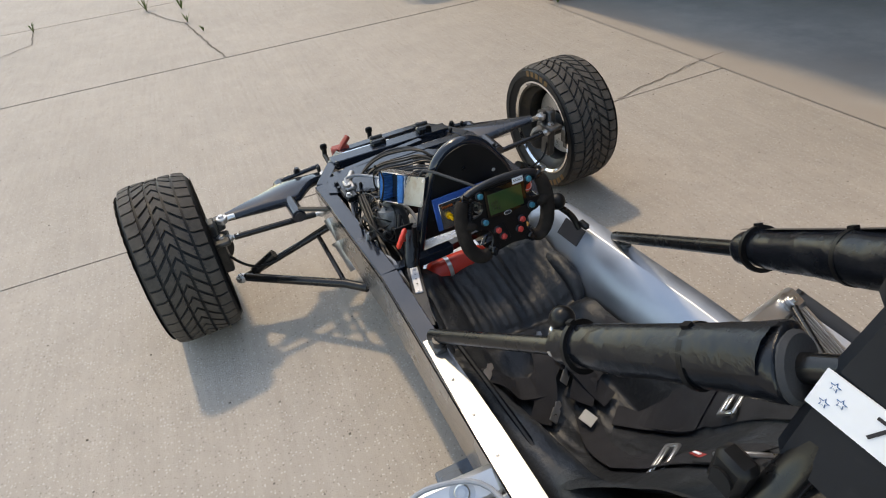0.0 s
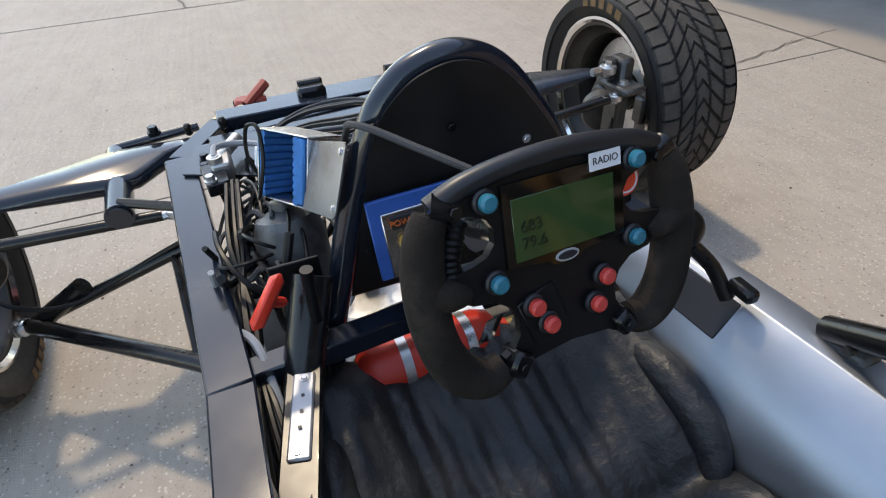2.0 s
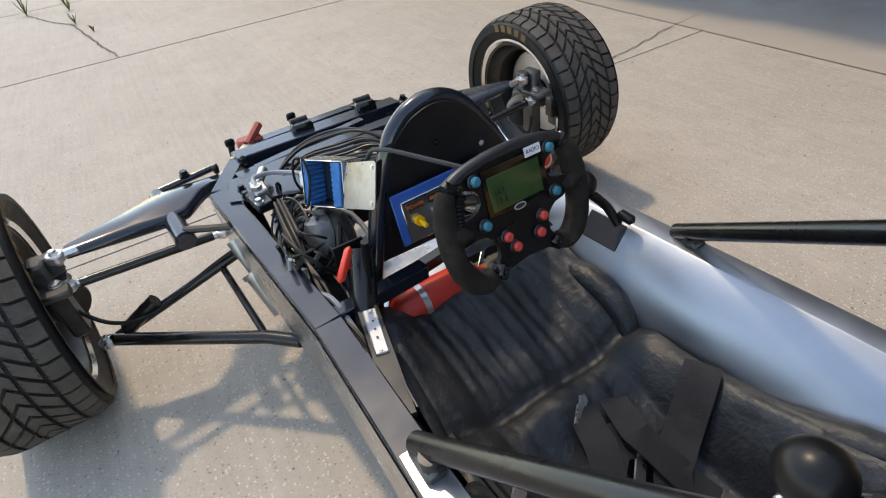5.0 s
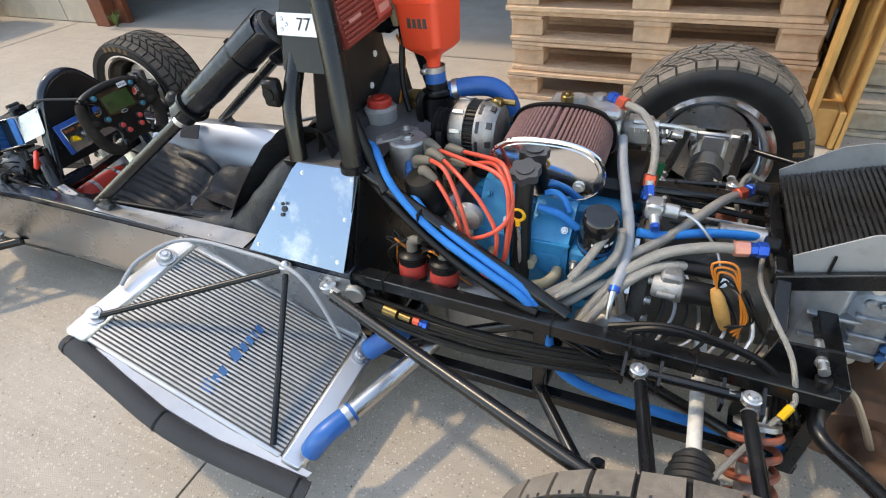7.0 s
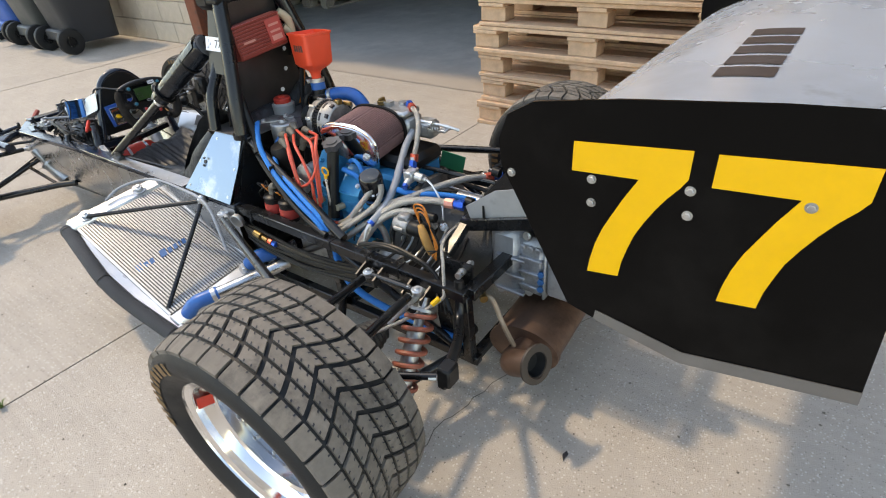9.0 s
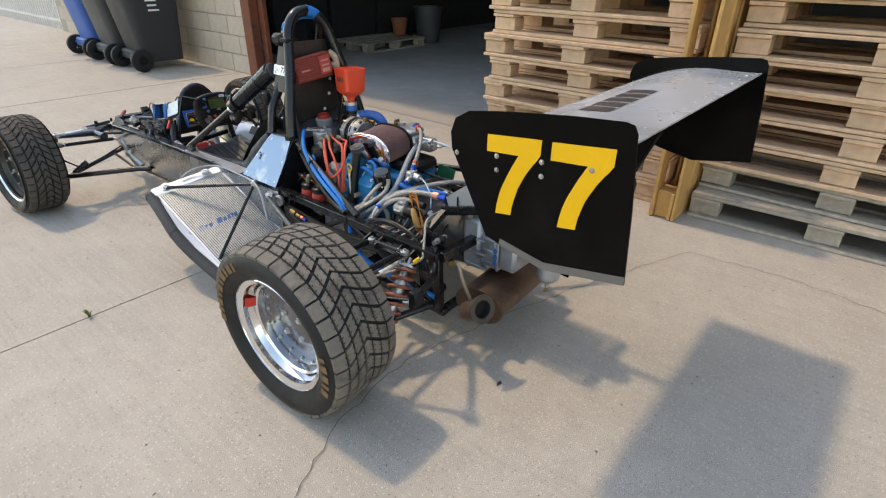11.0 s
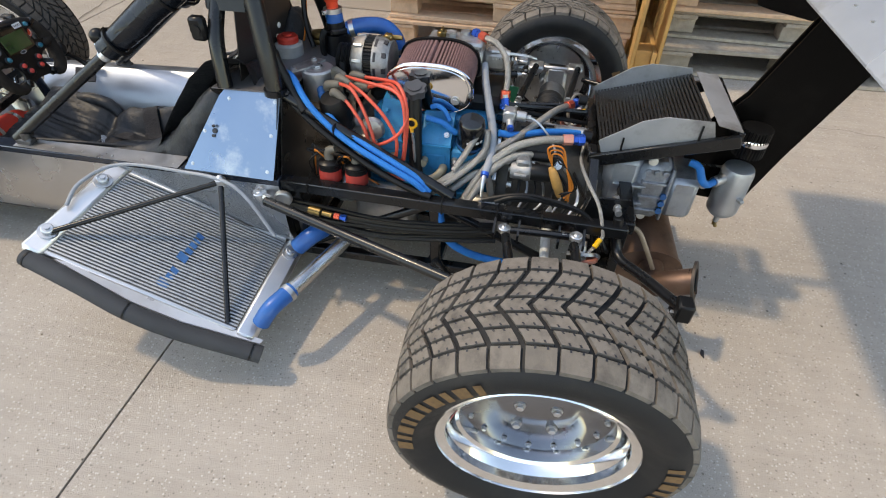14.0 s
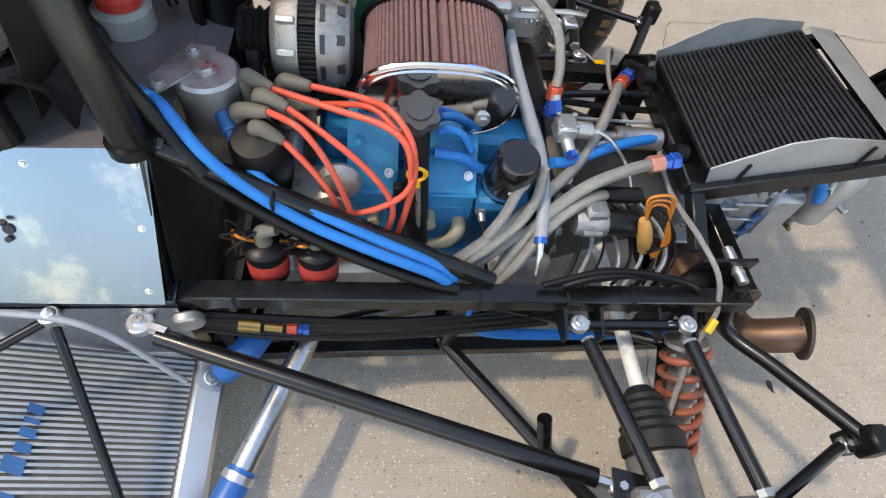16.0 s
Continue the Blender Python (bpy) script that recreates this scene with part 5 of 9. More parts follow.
kp = Mb().tube([(-0.212, 0.955, 0.225), (-0.222, 0.86, 0.262), (-0.225, 0.76, 0.235), (-0.225, 0.70, 0.21)], [0.014, 0.022, 0.022, 0.014], 12, 5)
part("knee_pad", kp, FABRIC, seat, "loose black knee padding")
part("knee_pad", Mb().tube([(0.125, 0.93, 0.225), (0.135, 0.84, 0.26), (0.140, 0.76, 0.245), (0.130, 0.72, 0.215)], [0.012, 0.022, 0.022, 0.012], 12, 5), FABRIC, seat, "loose black knee padding")
part("rail_skin", Mb().plate([(-0.245, 0.72, 0.34), (-0.228, 0.70, 0.23), (-0.215, 0.93, 0.25), (-0.225, 0.92, 0.33)], 0.002), BLACK_PAINT, car, "dark inner sheet beside the seat")

BELT = mat("black_webbing", (0.010, 0.0102, 0.014), 0.75, vary=0.2, scale=60, bump=0.6, bscale=700)


def ribbon(pts, w, lift=0.006, on_seat=True):
    """A strap of width w along points, lying on the upholstery."""
    p = []
    for i in range(len(pts) - 1):
        a, b = Vector(pts[i]), Vector(pts[i + 1])
        for s in range(6):
            p.append(a.lerp(b, s / 6))
    p.append(Vector(pts[-1]))
    vs, fs = [], []
    for i, q in enumerate(p):
        d = (p[min(i + 1, len(p) - 1)] - p[max(i - 1, 0)]).normalized()
        side = d.cross(Vector((0, 0, 1))).normalized()
        for k, o in enumerate((-0.5, -0.17, 0.17, 0.5)):
            c = q + side * (o * w)
            z = (seat_z(c.x, c.y) + lift + q.z) if on_seat else c.z
            vs.append((c.x, c.y, z))
        for o in (0.5, -0.5):
            c = q + side * (o * w)
            z = (seat_z(c.x, c.y) + lift + q.z) if on_seat else c.z
            vs.append((c.x, c.y, z - 0.003))
    for i in range(len(p) - 1):
        for k in range(6):
            k2 = (k + 1) % 6
            fs.append((i * 6 + k, i * 6 + k2, (i + 1) * 6 + k2, (i + 1) * 6 + k))
    return Mb().add(vs, fs)


def adjuster(c, d, w, parent, big=False):
    """A three-bar metal slider on a strap."""
    c, d = Vector(c), Vector(d).normalized()
    n = Vector((0, -0.35, 1)).normalized()
    m = axes(c, d, n.cross(d))
    l = 0.05 if big else 0.032
    b = Mb()
    for s in (-1, 1):
        b.box((s * l / 2, 0, 0), (0.008, w + 0.018, 0.006), m, 0.0015)
        b.box((0, s * (w + 0.012) / 2, 0), (l, 0.008, 0.006), m, 0.0015)
    b.box((0.004, 0, 0.003), (0.008, w, 0.004), m, 0.001)
    return part("belt_adjuster", b, STEEL, parent, "bright steel belt slider")


b1 = part("harness", ribbon([(0.03, 0.45, 0.004), (0.083, 0.382, 0.006), (0.110, 0.30, 0.006), (0.108, 0.223, 0.006), (0.095, 0.15, 0.008), (0.085, 0.09, 0.012)], 0.050), BELT, car, "crumpled black racing harness lying on the seat")
part("shoulder_strap", ribbon([(-0.022, 0.475, 0.004), (-0.050, 0.40, 0.008), (-0.057, 0.337, 0.006), (-0.032, 0.28, 0.008), (-0.035, 0.214, 0.008), (-0.052, 0.148, 0.010), (-0.06, 0.09, 0.014)], 0.050), BELT, b1)
part("strap_pad", ribbon([(0.083, 0.385, 0.013), (0.105, 0.315, 0.014)], 0.056), BELT, b1, "doubled webbing pad")
part("strap_pad", ribbon([(-0.034, 0.20, 0.014), (-0.050, 0.152, 0.016)], 0.062), BELT, b1, "doubled webbing pad")
part("lap_strap", ribbon([(-0.205, 0.60, 0.01), (-0.15, 0.59, 0.018), (-0.09, 0.56, 0.026), (-0.03, 0.60, 0.032), (0.03, 0.58, 0.018)], 0.050), BELT, b1)
part("lap_strap", ribbon([(0.14, 0.60, 0.0), (0.08, 0.57, 0.016), (0.02, 0.54, 0.030), (-0.02, 0.50, 0.014)], 0.050), BELT, b1)
part("crotch_strap", ribbon([(-0.03, 0.66, 0.020), (-0.05, 0.60, 0.040), (-0.08, 0.54, 0.028), (-0.12, 0.50, 0.010)], 0.044), BELT, b1)
part("crotch_strap", ribbon([(0.02, 0.65, 0.020), (0.00, 0.59, 0.046), (0.02, 0.53, 0.030), (0.04, 0.48, 0.012)], 0.044), BELT, b1)
adjuster((0.112, 0.281, seat_z(0.112, 0.281) + 0.016), (-0.1, 0.55, -0.83), 0.050, b1)
adjuster((-0.033, 0.272, seat_z(-0.033, 0.272) + 0.018), (-0.1, 0.55, -0.83), 0.050, b1)
adjuster((-0.051, 0.146, seat_z(-0.051, 0.146) + 0.024), (0.1, 0.5, -0.86), 0.062, b1, True)
adjuster((0.090, 0.125, seat_z(0.090, 0.125) + 0.022), (0.1, 0.5, -0.86), 0.062, b1, True)
for q, (lx, ly) in enumerate((((-0.195, 0.59), (0.02, 0.02)), ((-0.035, 0.655), (0.02, 0.03)), ((-0.02, 0.56), (0.02, 0.02)), ((-0.085, 0.50), (0.02, 0.02)))):
    tm = axes((lx[0] if isinstance(lx, tuple) else lx, lx[1] if isinstance(lx, tuple) else ly, seat_z(*(lx if isinstance(lx, tuple) else (lx, ly))) + 0.026), (0.7, 0.6, 0.2), (-0.4, 0.5, 0.7))
    tn = Mb().prism([(-0.02, -0.010), (0.008, -0.010), (0.012, -0.006), (0.022, -0.008), (0.028, 0.0), (0.022, 0.008), (0.012, 0.006), (0.008, 0.010), (-0.02, 0.010)], 0.003, tm)
    part("belt_tongue", tn, STEEL, b1, "bright steel belt tongue")
for (lx, ly, sx_, sy_) in ((-0.030, 0.462, 0.028, 0.030), (-0.09, 0.565, 0.026, 0.018), (0.012, 0.62, 0.02, 0.014)):
    zm = axes((lx, ly, seat_z(lx, ly) + 0.022), (0.9, 0.4, 0), (-0.3, 0.9, 0.2))
    part("belt_label", Mb().box((0, 0, 0), (sx_, sy_, 0.002), zm), mat("grey_label", (0.45, 0.44, 0.41), 0.8), b1, "pale woven label with unreadable print")
for (lx, ly) in ((-0.034, 0.222), (0.104, 0.215)):
    zm = axes((lx, ly, seat_z(lx, ly) + 0.020), (0.1, 0.75, -0.75), (-1, 0, 0.1))
    lg = part("belt_badge", Mb().box((0, 0, 0), (0.026, 0.012, 0.002), zm), mat("dull_red_badge", (0.30, 0.03, 0.025), 0.6) if lx < 0 else WHITE, b1, "small red and white printed badge")
    part("badge_bar", Mb().box((0.002, 0, 0.0016), (0.016, 0.005, 0.001), zm), WHITE if lx < 0 else BLUE_INK, lg)

# ---- roll hoop ----
rh = Mb()
HL = [(0.187, -0.055, 0.545), (0.172, -0.043, 0.625), (0.150, -0.028, 0.705), (0.127, -0.010, 0.785), (0.108, 0.008, 0.860), (0.088, 0.024, 0.927), (0.050, 0.036, 0.973)]
rh.tube([(-x, y, z) for x, y, z in HL] + [(0.0, 0.040, 0.988)] + HL[::-1], 0.0205, 16, 5)
for s in (-1, 1):
    rh.tube([(s * 0.195, 0.066, 0.545), (s * 0.168, 0.076, 0.64), (s * 0.124, 0.078, 0.71), (s * 0.092, 0.070, 0.80), (s * 0.076, 0.055, 0.87), (s * 0.072, 0.035, 0.93)], 0.0175, 14, 4)
    rh.disc((s * 0.187, -0.055, 0.538), (s * 0.187, -0.055, 0.552), 0.026, 16)
roll = part("roll_hoop", rh, BLACK_PAINT, car, "glossy black tubular roll hoop with padded forward braces")
for s in (-1, 1):
    sp_ = Mb()
    out_ = []
    for z_, x_, yf, yr in ((0.700, 0.142, 0.104, 0.004), (0.78, 0.119, 0.106, 0.010), (0.86, 0.098, 0.100, 0.018), (0.92, 0.084, 0.090, 0.028), (0.955, 0.070, 0.078, 0.036)):
        out_.append([(s * (x_ - 0.045), yf - 0.004, z_), (s * (x_ - 0.010), yf, z_), (s * x_, yf - 0.010, z_), (s * (x_ + 0.001), (yf + yr) / 2, z_), (s * x_, yr, z_)])
    sp_.grid(out_)
    sp_.grid([out_[0], [(s * 0.106, y_, 0.700) for _, y_, z_ in out_[0]]])
    part("hoop_fairing", sp_, mat("grey_blue_paint", (0.009, 0.012, 0.017), 0.30, vary=0.2, scale=12, dirt=(0.018, 0.021, 0.026), dirt_scale=7, dirt_low=0.58, spec=0.3), roll, "grey-blue painted sheet fairing round the hoop legs", fix=False)
num = axes((-0.1225, 0.057, 0.778), (0.01, -1, 0.0), (0.27, 0, 1))
pl_ = part("number_sticker", Mb().box((0, 0, 0), (0.090, 0.038, 0.0015), num), WHITE, roll, "white rectangular number sticker with blue stars")
letters("digits", "77", 0.031, num @ Matrix.Translation((0.014, 0, 0.0012)), INK, pl_, 0.0003)
for sxx, syy in ((-0.033, 0.009), (-0.023, 0.0), (-0.033, -0.009)):
    star = [(0.0052 * (1 if i % 2 == 0 else 0.42) * math.cos(math.pi / 2 + i * math.pi / 5), 0.0052 * (1 if i % 2 == 0 else 0.42) * math.sin(math.pi / 2 + i * math.pi / 5)) for i in range(10)]
    sto = part("star", Mb().prism([(x * 0.9, y * 0.9) for x, y in star], 0.0006, num @ Matrix.Translation((sxx, syy, 0.0008))), BLUE_INK, pl_, "small blue outlined star")
    part("star_centre", Mb().prism([(x * 0.62, y * 0.62) for x, y in star], 0.0004, num @ Matrix.Translation((sxx, syy, 0.0013))), WHITE, sto)
cl = Mb().box((-0.106, 0.066, 0.890), (0.040, 0.070, 0.046), None, 0.014).box((-0.10, 0.02, 0.892), (0.05, 0.05, 0.016), None, 0.004)
part("hoop_clamp", cl, SATIN_BLACK, roll, "black plastic clamp on the hoop")
part("mirror_mount", Mb().box((-0.172, 0.108, 0.668), (0.026, 0.036, 0.052), None, 0.006).disc((-0.188, 0.108, 0.668), (-0.182, 0.108, 0.668), 0.012, 12), SATIN_BLACK, roll, "black moulded bracket on the hoop leg")
part("blue_tape", Mb().tube([(0.010, 0.040, 0.988), (0.030, 0.039, 0.983), (0.056, 0.037, 0.971)], 0.0218, 16), BLUE_HOSE, roll, "bright blue tape wrapped on the hoop top")
part("blue_strap", Mb().tube([(-0.095, 0.05, 0.925), (-0.075, 0.058, 0.948), (0.0, 0.06, 0.962), (0.04, 0.05, 0.962)], 0.007, 8, 4), BLUE_HOSE, roll, "blue wire sleeve along the hoop")
for s in (-1, 1):
    foot = Vector((-0.275, 0.658, 0.374)) if s < 0 else Vector((0.250, 0.755, 0.344))
    top = Vector((-0.086, 0.052, 0.820)) if s < 0 else Vector((0.095, 0.052, 0.830))
    late = 0.0 if s < 0 else 0.035
    d = (top - foot).normalized()
    j0 = foot + (top - foot) * 0.474
    part("brace", Mb().tube([foot, top], 0.0135, 14), BLACK_PAINT, roll, "slim black forward brace tube")
    ft = Mb().disc(foot + Vector((-0.02 * s * 0, -0.03, -0.012)), foot + Vector((0, -0.03, 0.018)), 0.012, 12).box(foot + Vector((0.0, -0.022, -0.004)), (0.026, 0.045, 0.018), None, 0.004)
    ft.tube([foot + Vector((s * 0.012, -0.03, 0.008)), foot + Vector((-s * 0.02, -0.03, 0.008))], 0.005, 8)
    part("brace_foot", ft, UPRIGHT, roll, "steel brace foot with bolts")
    pad = []
    rad = []
    for t_, r_ in ((0.488 + late, 0.022), (0.495 + late, 0.027), (0.56, 0.0285), (0.64, 0.031), (0.70, 0.032), (0.78, 0.034), (0.86, 0.037), (0.872, 0.036), (0.876, 0.028)):
        pad.append(foot + (top - foot) * t_ + Vector((0, 0, 0.004)))
        rad.append(r_)
    pd = part("brace_pad", lumpy(Mb().tube(pad, rad, 28, 8), 0.0035, 16.0), VINYL, roll, "black vinyl-covered foam padding on the brace")
    q0, q1 = foot + (top - foot) * (0.492 + late), foot + (top - foot) * 0.868
    side_v = Vector((s, 0, 0.25)).normalized()
    fl_ = Mb()
    rows_ = []
    for a in (-0.4, 0.0, 0.4, 0.8, 1.1):
        n_ = d.cross(side_v).normalized()
        o_ = Vector((s * math.cos(a + 0.5), 0, 0)) + Vector((0, 0.55, 0.83)) * math.sin(a + 0.5)
        rows_.append([q0 + o_ * 0.0295 + Vector((0, 0, 0.004)), q0.lerp(q1, 0.3) + o_ * 0.0325 + Vector((0, 0, 0.004)), q0.lerp(q1, 0.7) + o_ * 0.0365 + Vector((0, 0, 0.004)), q1 + o_ * 0.0405 + Vector((0, 0, 0.004))])
    fl_.grid(rows_)
    part("pad_flap", fl_, VINYL, pd, "overlapping vinyl flap with stitched edge", fix=False)
    for t_ in (0.535 + late, 0.755):
        c_ = foot + (top - foot) * t_ + Vector((0, 0, 0.004))
        mm_ = Matrix.Translation(c_) @ d.to_track_quat("Z", "Y").to_matrix().to_4x4()
        part("cable_tie", Mb().lathe([(0.029, -0.003), (0.0362, -0.003), (0.0362, 0.003), (0.029, 0.003)], mm_, 24, closed=True).box((0, 0.036, 0), (0.009, 0.007, 0.009), mm_), SATIN_BLACK, pd)
    part("foam_end", Mb().disc(foot + (top - foot) * 0.868, foot + (top - foot) * 0.884, 0.034, 22, 0.004), FOAM, pd, "grey cut foam end")
    if s < 0:
        part("ball_mount", Mb().ball(j0 + Vector((0.012, 0.010, 0.040)), 0.0185, 12).tube([j0, j0 + Vector((0.010, 0.010, 0.036))], 0.008, 10), SATIN_BLACK, roll, "black rubber camera ball mount")
        part("mount_clamp", Mb().disc(j0 - d * 0.008, j0 + d * 0.008, 0.0165, 16, 0.002).box(j0 + Vector((0, 0.01, 0.02)), (0.014, 0.012, 0.02), None, 0.003), STEEL, roll, "small steel clamp on the brace")

# ---- rear deck, firewall and ignition box ----
dk = Mb()
dk.plate([(-0.20, 0.10, 0.540), (-0.19, -0.085, 0.540), (0.19, -0.085, 0.540), (0.20, 0.06, 0.540)], 0.003)
dk.plate([(-0.07, -0.085, 0.541), (0.19, -0.085, 0.541), (0.19, -0.125, 0.53), (-0.07, -0.125, 0.53)], 0.003)
part("rear_deck", dk, mat("brown_grey_sheet", (0.21, 0.20, 0.205), 0.35, 0.6, vary=0.25, scale=9), car, "dull grey sheet deck behind the seat")
fw = Mb()
fw.plate([(-0.27, -0.070, 0.35), (-0.19, -0.070, 0.54), (0.19, -0.070, 0.54), (0.26, -0.070, 0.33), (0.25, -0.070, 0.12), (-0.25, -0.070, 0.12)], 0.003)
part("firewall", fw, BLACK_PAINT, car, "black sheet firewall in front of the engine")
bp = Mb()
bp.plate([(-0.16, 0.045, 0.545), (0.16, 0.045, 0.545), (0.090, 0.035, 0.88), (-0.090, 0.035, 0.88)], 0.002)
part("back_panel", bp, mat("dull_bronze_sheet", (0.085, 0.075, 0.072), 0.32, 0.7, vary=0.25, scale=7), car, "dull bronze-grey sheet between the hoop legs")
# White discs paint the daylight that shows through drilled holes.
for (hx, hz) in ((0.06, 0.60), (0.09, 0.66), (0.10, 0.72), (0.045, 0.575)):
    part("panel_hole", Mb().disc((hx, 0.040, hz), (hx, 0.0375, hz), 0.007, 14), WHITE, car, "white disc painting the daylight in a drilled hole")
im = axes((-0.022, -0.006, 0.785), (0.985, -0.02, 0.10), (-0.1, 0.12, 1))
ib = Mb().box((0, 0, 0), (0.172, 0.094, 0.040), im, 0.004)
ign = part("ignition_box", ib, mat("red_anodised_box", (0.23, 0.035, 0.025), 0.45, vary=0.15, scale=20), car, "red finned ignition box strapped behind the hoop")
for k in range(11):
    part("fin", Mb().box((0, -0.043 + 0.0086 * k, 0.0215), (0.166, 0.0042, 0.006), im, 0.001), mat("red_fin", (0.30, 0.05, 0.035), 0.4), ign) if k else None
lb_ = part("box_label", Mb().box((0.050, 0.002, 0.0255), (0.052, 0.068, 0.002), im), mat("pink_red_label", (0.45, 0.07, 0.055), 0.45), ign, "raised red label panel")
for k in range(3):
    part("label_bar", Mb().box((0.050, 0.018 - 0.018 * k, 0.027), (0.036, 0.006 if k < 2 else 0.014, 0.0012), im), mat("pale_pink_ink", (0.6, 0.25, 0.2), 0.5), lb_)
part("label_bar", Mb().box((-0.045, -0.004, 0.0255), (0.04, 0.006, 0.0015), im), mat("pale_pink_ink2", (0.6, 0.25, 0.2), 0.5), ign)
for off in (0.0, 0.028):
    part("tan_connector", Mb().tube([(0.075 + off * 0.3, 0.0, 0.835 - off * 1.6), (0.098 + off * 0.2, -0.01, 0.81 - off * 1.6), (0.105 + off * 0.1, -0.015, 0.765 - off * 1.7)], [0.012, 0.014, 0.009], 12, 4), mat("cream_rubber", (0.45, 0.38, 0.25), 0.55), ign, "cream rubber connector boot")
part("box_cable", Mb().tube([(0.105, -0.015, 0.765), (0.115, -0.02, 0.70), (0.10, -0.02, 0.64), (0.08, -0.03, 0.59), (0.06, -0.05, 0.55)], 0.007, 8, 5), SATIN_BLACK, ign, "black ignition cable")
part("box_wire", Mb().tube([(0.10, -0.015, 0.70), (0.112, -0.022, 0.65), (0.095, -0.02, 0.60), (0.07, -0.02, 0.56)], 0.0026, 6, 5), ORANGE_WIRE, ign, "orange wire")
rsv = Mb().lathe([(1e-5, 0), (0.034, 0), (0.036, 0.05), (0.030, 0.056), (1e-5, 0.056)], Matrix.Translation((0.02, 0.0, 0.52)), 24)
rv = part("reservoir", rsv, mat("clear_grey_plastic", (0.25, 0.25, 0.25), 0.3), car, "grey plastic fluid reservoir with a red cap")
part("cap", Mb().disc((0.02, 0.0, 0.572), (0.02, 0.0, 0.592), 0.027, 20, 0.004).disc((0.02, 0.0, 0.592), (0.02, 0.0, 0.596), 0.012, 12), mat("dull_red_cap", (0.42, 0.03, 0.02), 0.45), rv, "red screw cap")
fc = Mb().disc((0.115, -0.045, 0.543), (0.115, -0.045, 0.556), 0.026, 24, 0.003).disc((0.115, -0.045, 0.556), (0.115, -0.045, 0.572), 0.021, 20, 0.004)
part("filler_cap", fc, BRASS, car, "dull brass pressure cap on the deck")
part("deck_bracket", Mb().box((0.145, -0.085, 0.548), (0.05, 0.05, 0.012), None, 0.003), BLACK_PAINT, car, "black bracket bolted to the deck")
bolt("deck_bolt", (0.14, -0.08, 0.554), (0, 0, 1), 0.008, car)
bolt("deck_bolt", (0.155, -0.09, 0.554), (0, 0, 1), 0.008, car)

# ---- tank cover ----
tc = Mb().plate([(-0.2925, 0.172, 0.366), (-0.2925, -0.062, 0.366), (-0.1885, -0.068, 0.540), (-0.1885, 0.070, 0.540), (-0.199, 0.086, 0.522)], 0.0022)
# Blue of the reflected sky is put into this base colour, with paler patches.
tcv = part("tank_cover", tc, mat("sky_tinted_aluminium_sheet", (0.19, 0.255, 0.345), 0.30, 1.0, vary=0.05, scale=8, bump=0.04, bscale=9, dirt=(0.5, 0.49, 0.48), dirt_scale=5), car, "smooth bright aluminium access cover with reflected sky blue painted in and corner screws")
tn_ = Vector((-0.858, 0.0, 0.513)).normalized()
for a in ((-0.2857, 0.15, 0.3800), (-0.2839, -0.045, 0.3830), (-0.2402, -0.05, 0.4560), (-0.2002, -0.055, 0.5230), (-0.2020, 0.06, 0.5200), (-0.2438, 0.12, 0.4500)):
    bolt("cover_screw", Vector(a) + tn_ * 0.0002, tn_, 0.0034, tcv, STEEL, 0.0025)
kh = Vector((-0.2423, 0.093, 0.4525)) + tn_ * 0.0012
part("keyhole", Mb().disc(kh, kh + tn_ * 0.0016, 0.0065, 16).disc(kh + Vector((0, 0, 0.011)) + tn_ * 0, kh + Vector((0.004, 0, 0.012)) + tn_ * 0.005, 0.004, 10).disc(kh + Vector((-0.005, 0.002, -0.011)), kh + Vector((-0.005, 0.002, -0.011)) + tn_ * 0.005, 0.004, 10), INK, tcv, "dark keyhole latch between two rivets")
sd = Mb().plate([(-0.285, -0.0645, 0.362), (-0.20, -0.0645, 0.538), (-0.06, -0.0645, 0.538), (-0.06, -0.0645, 0.362)], 0.002)
part("cover_end", sd, BLACK_PAINT, car, "black end sheet beneath the cover")

# ---- radiators with foam bumper ----
TANK_ALLOY = mat("tank_aluminium", (0.70, 0.70, 0.70), 0.35, 0.9, vary=0.08, scale=12)


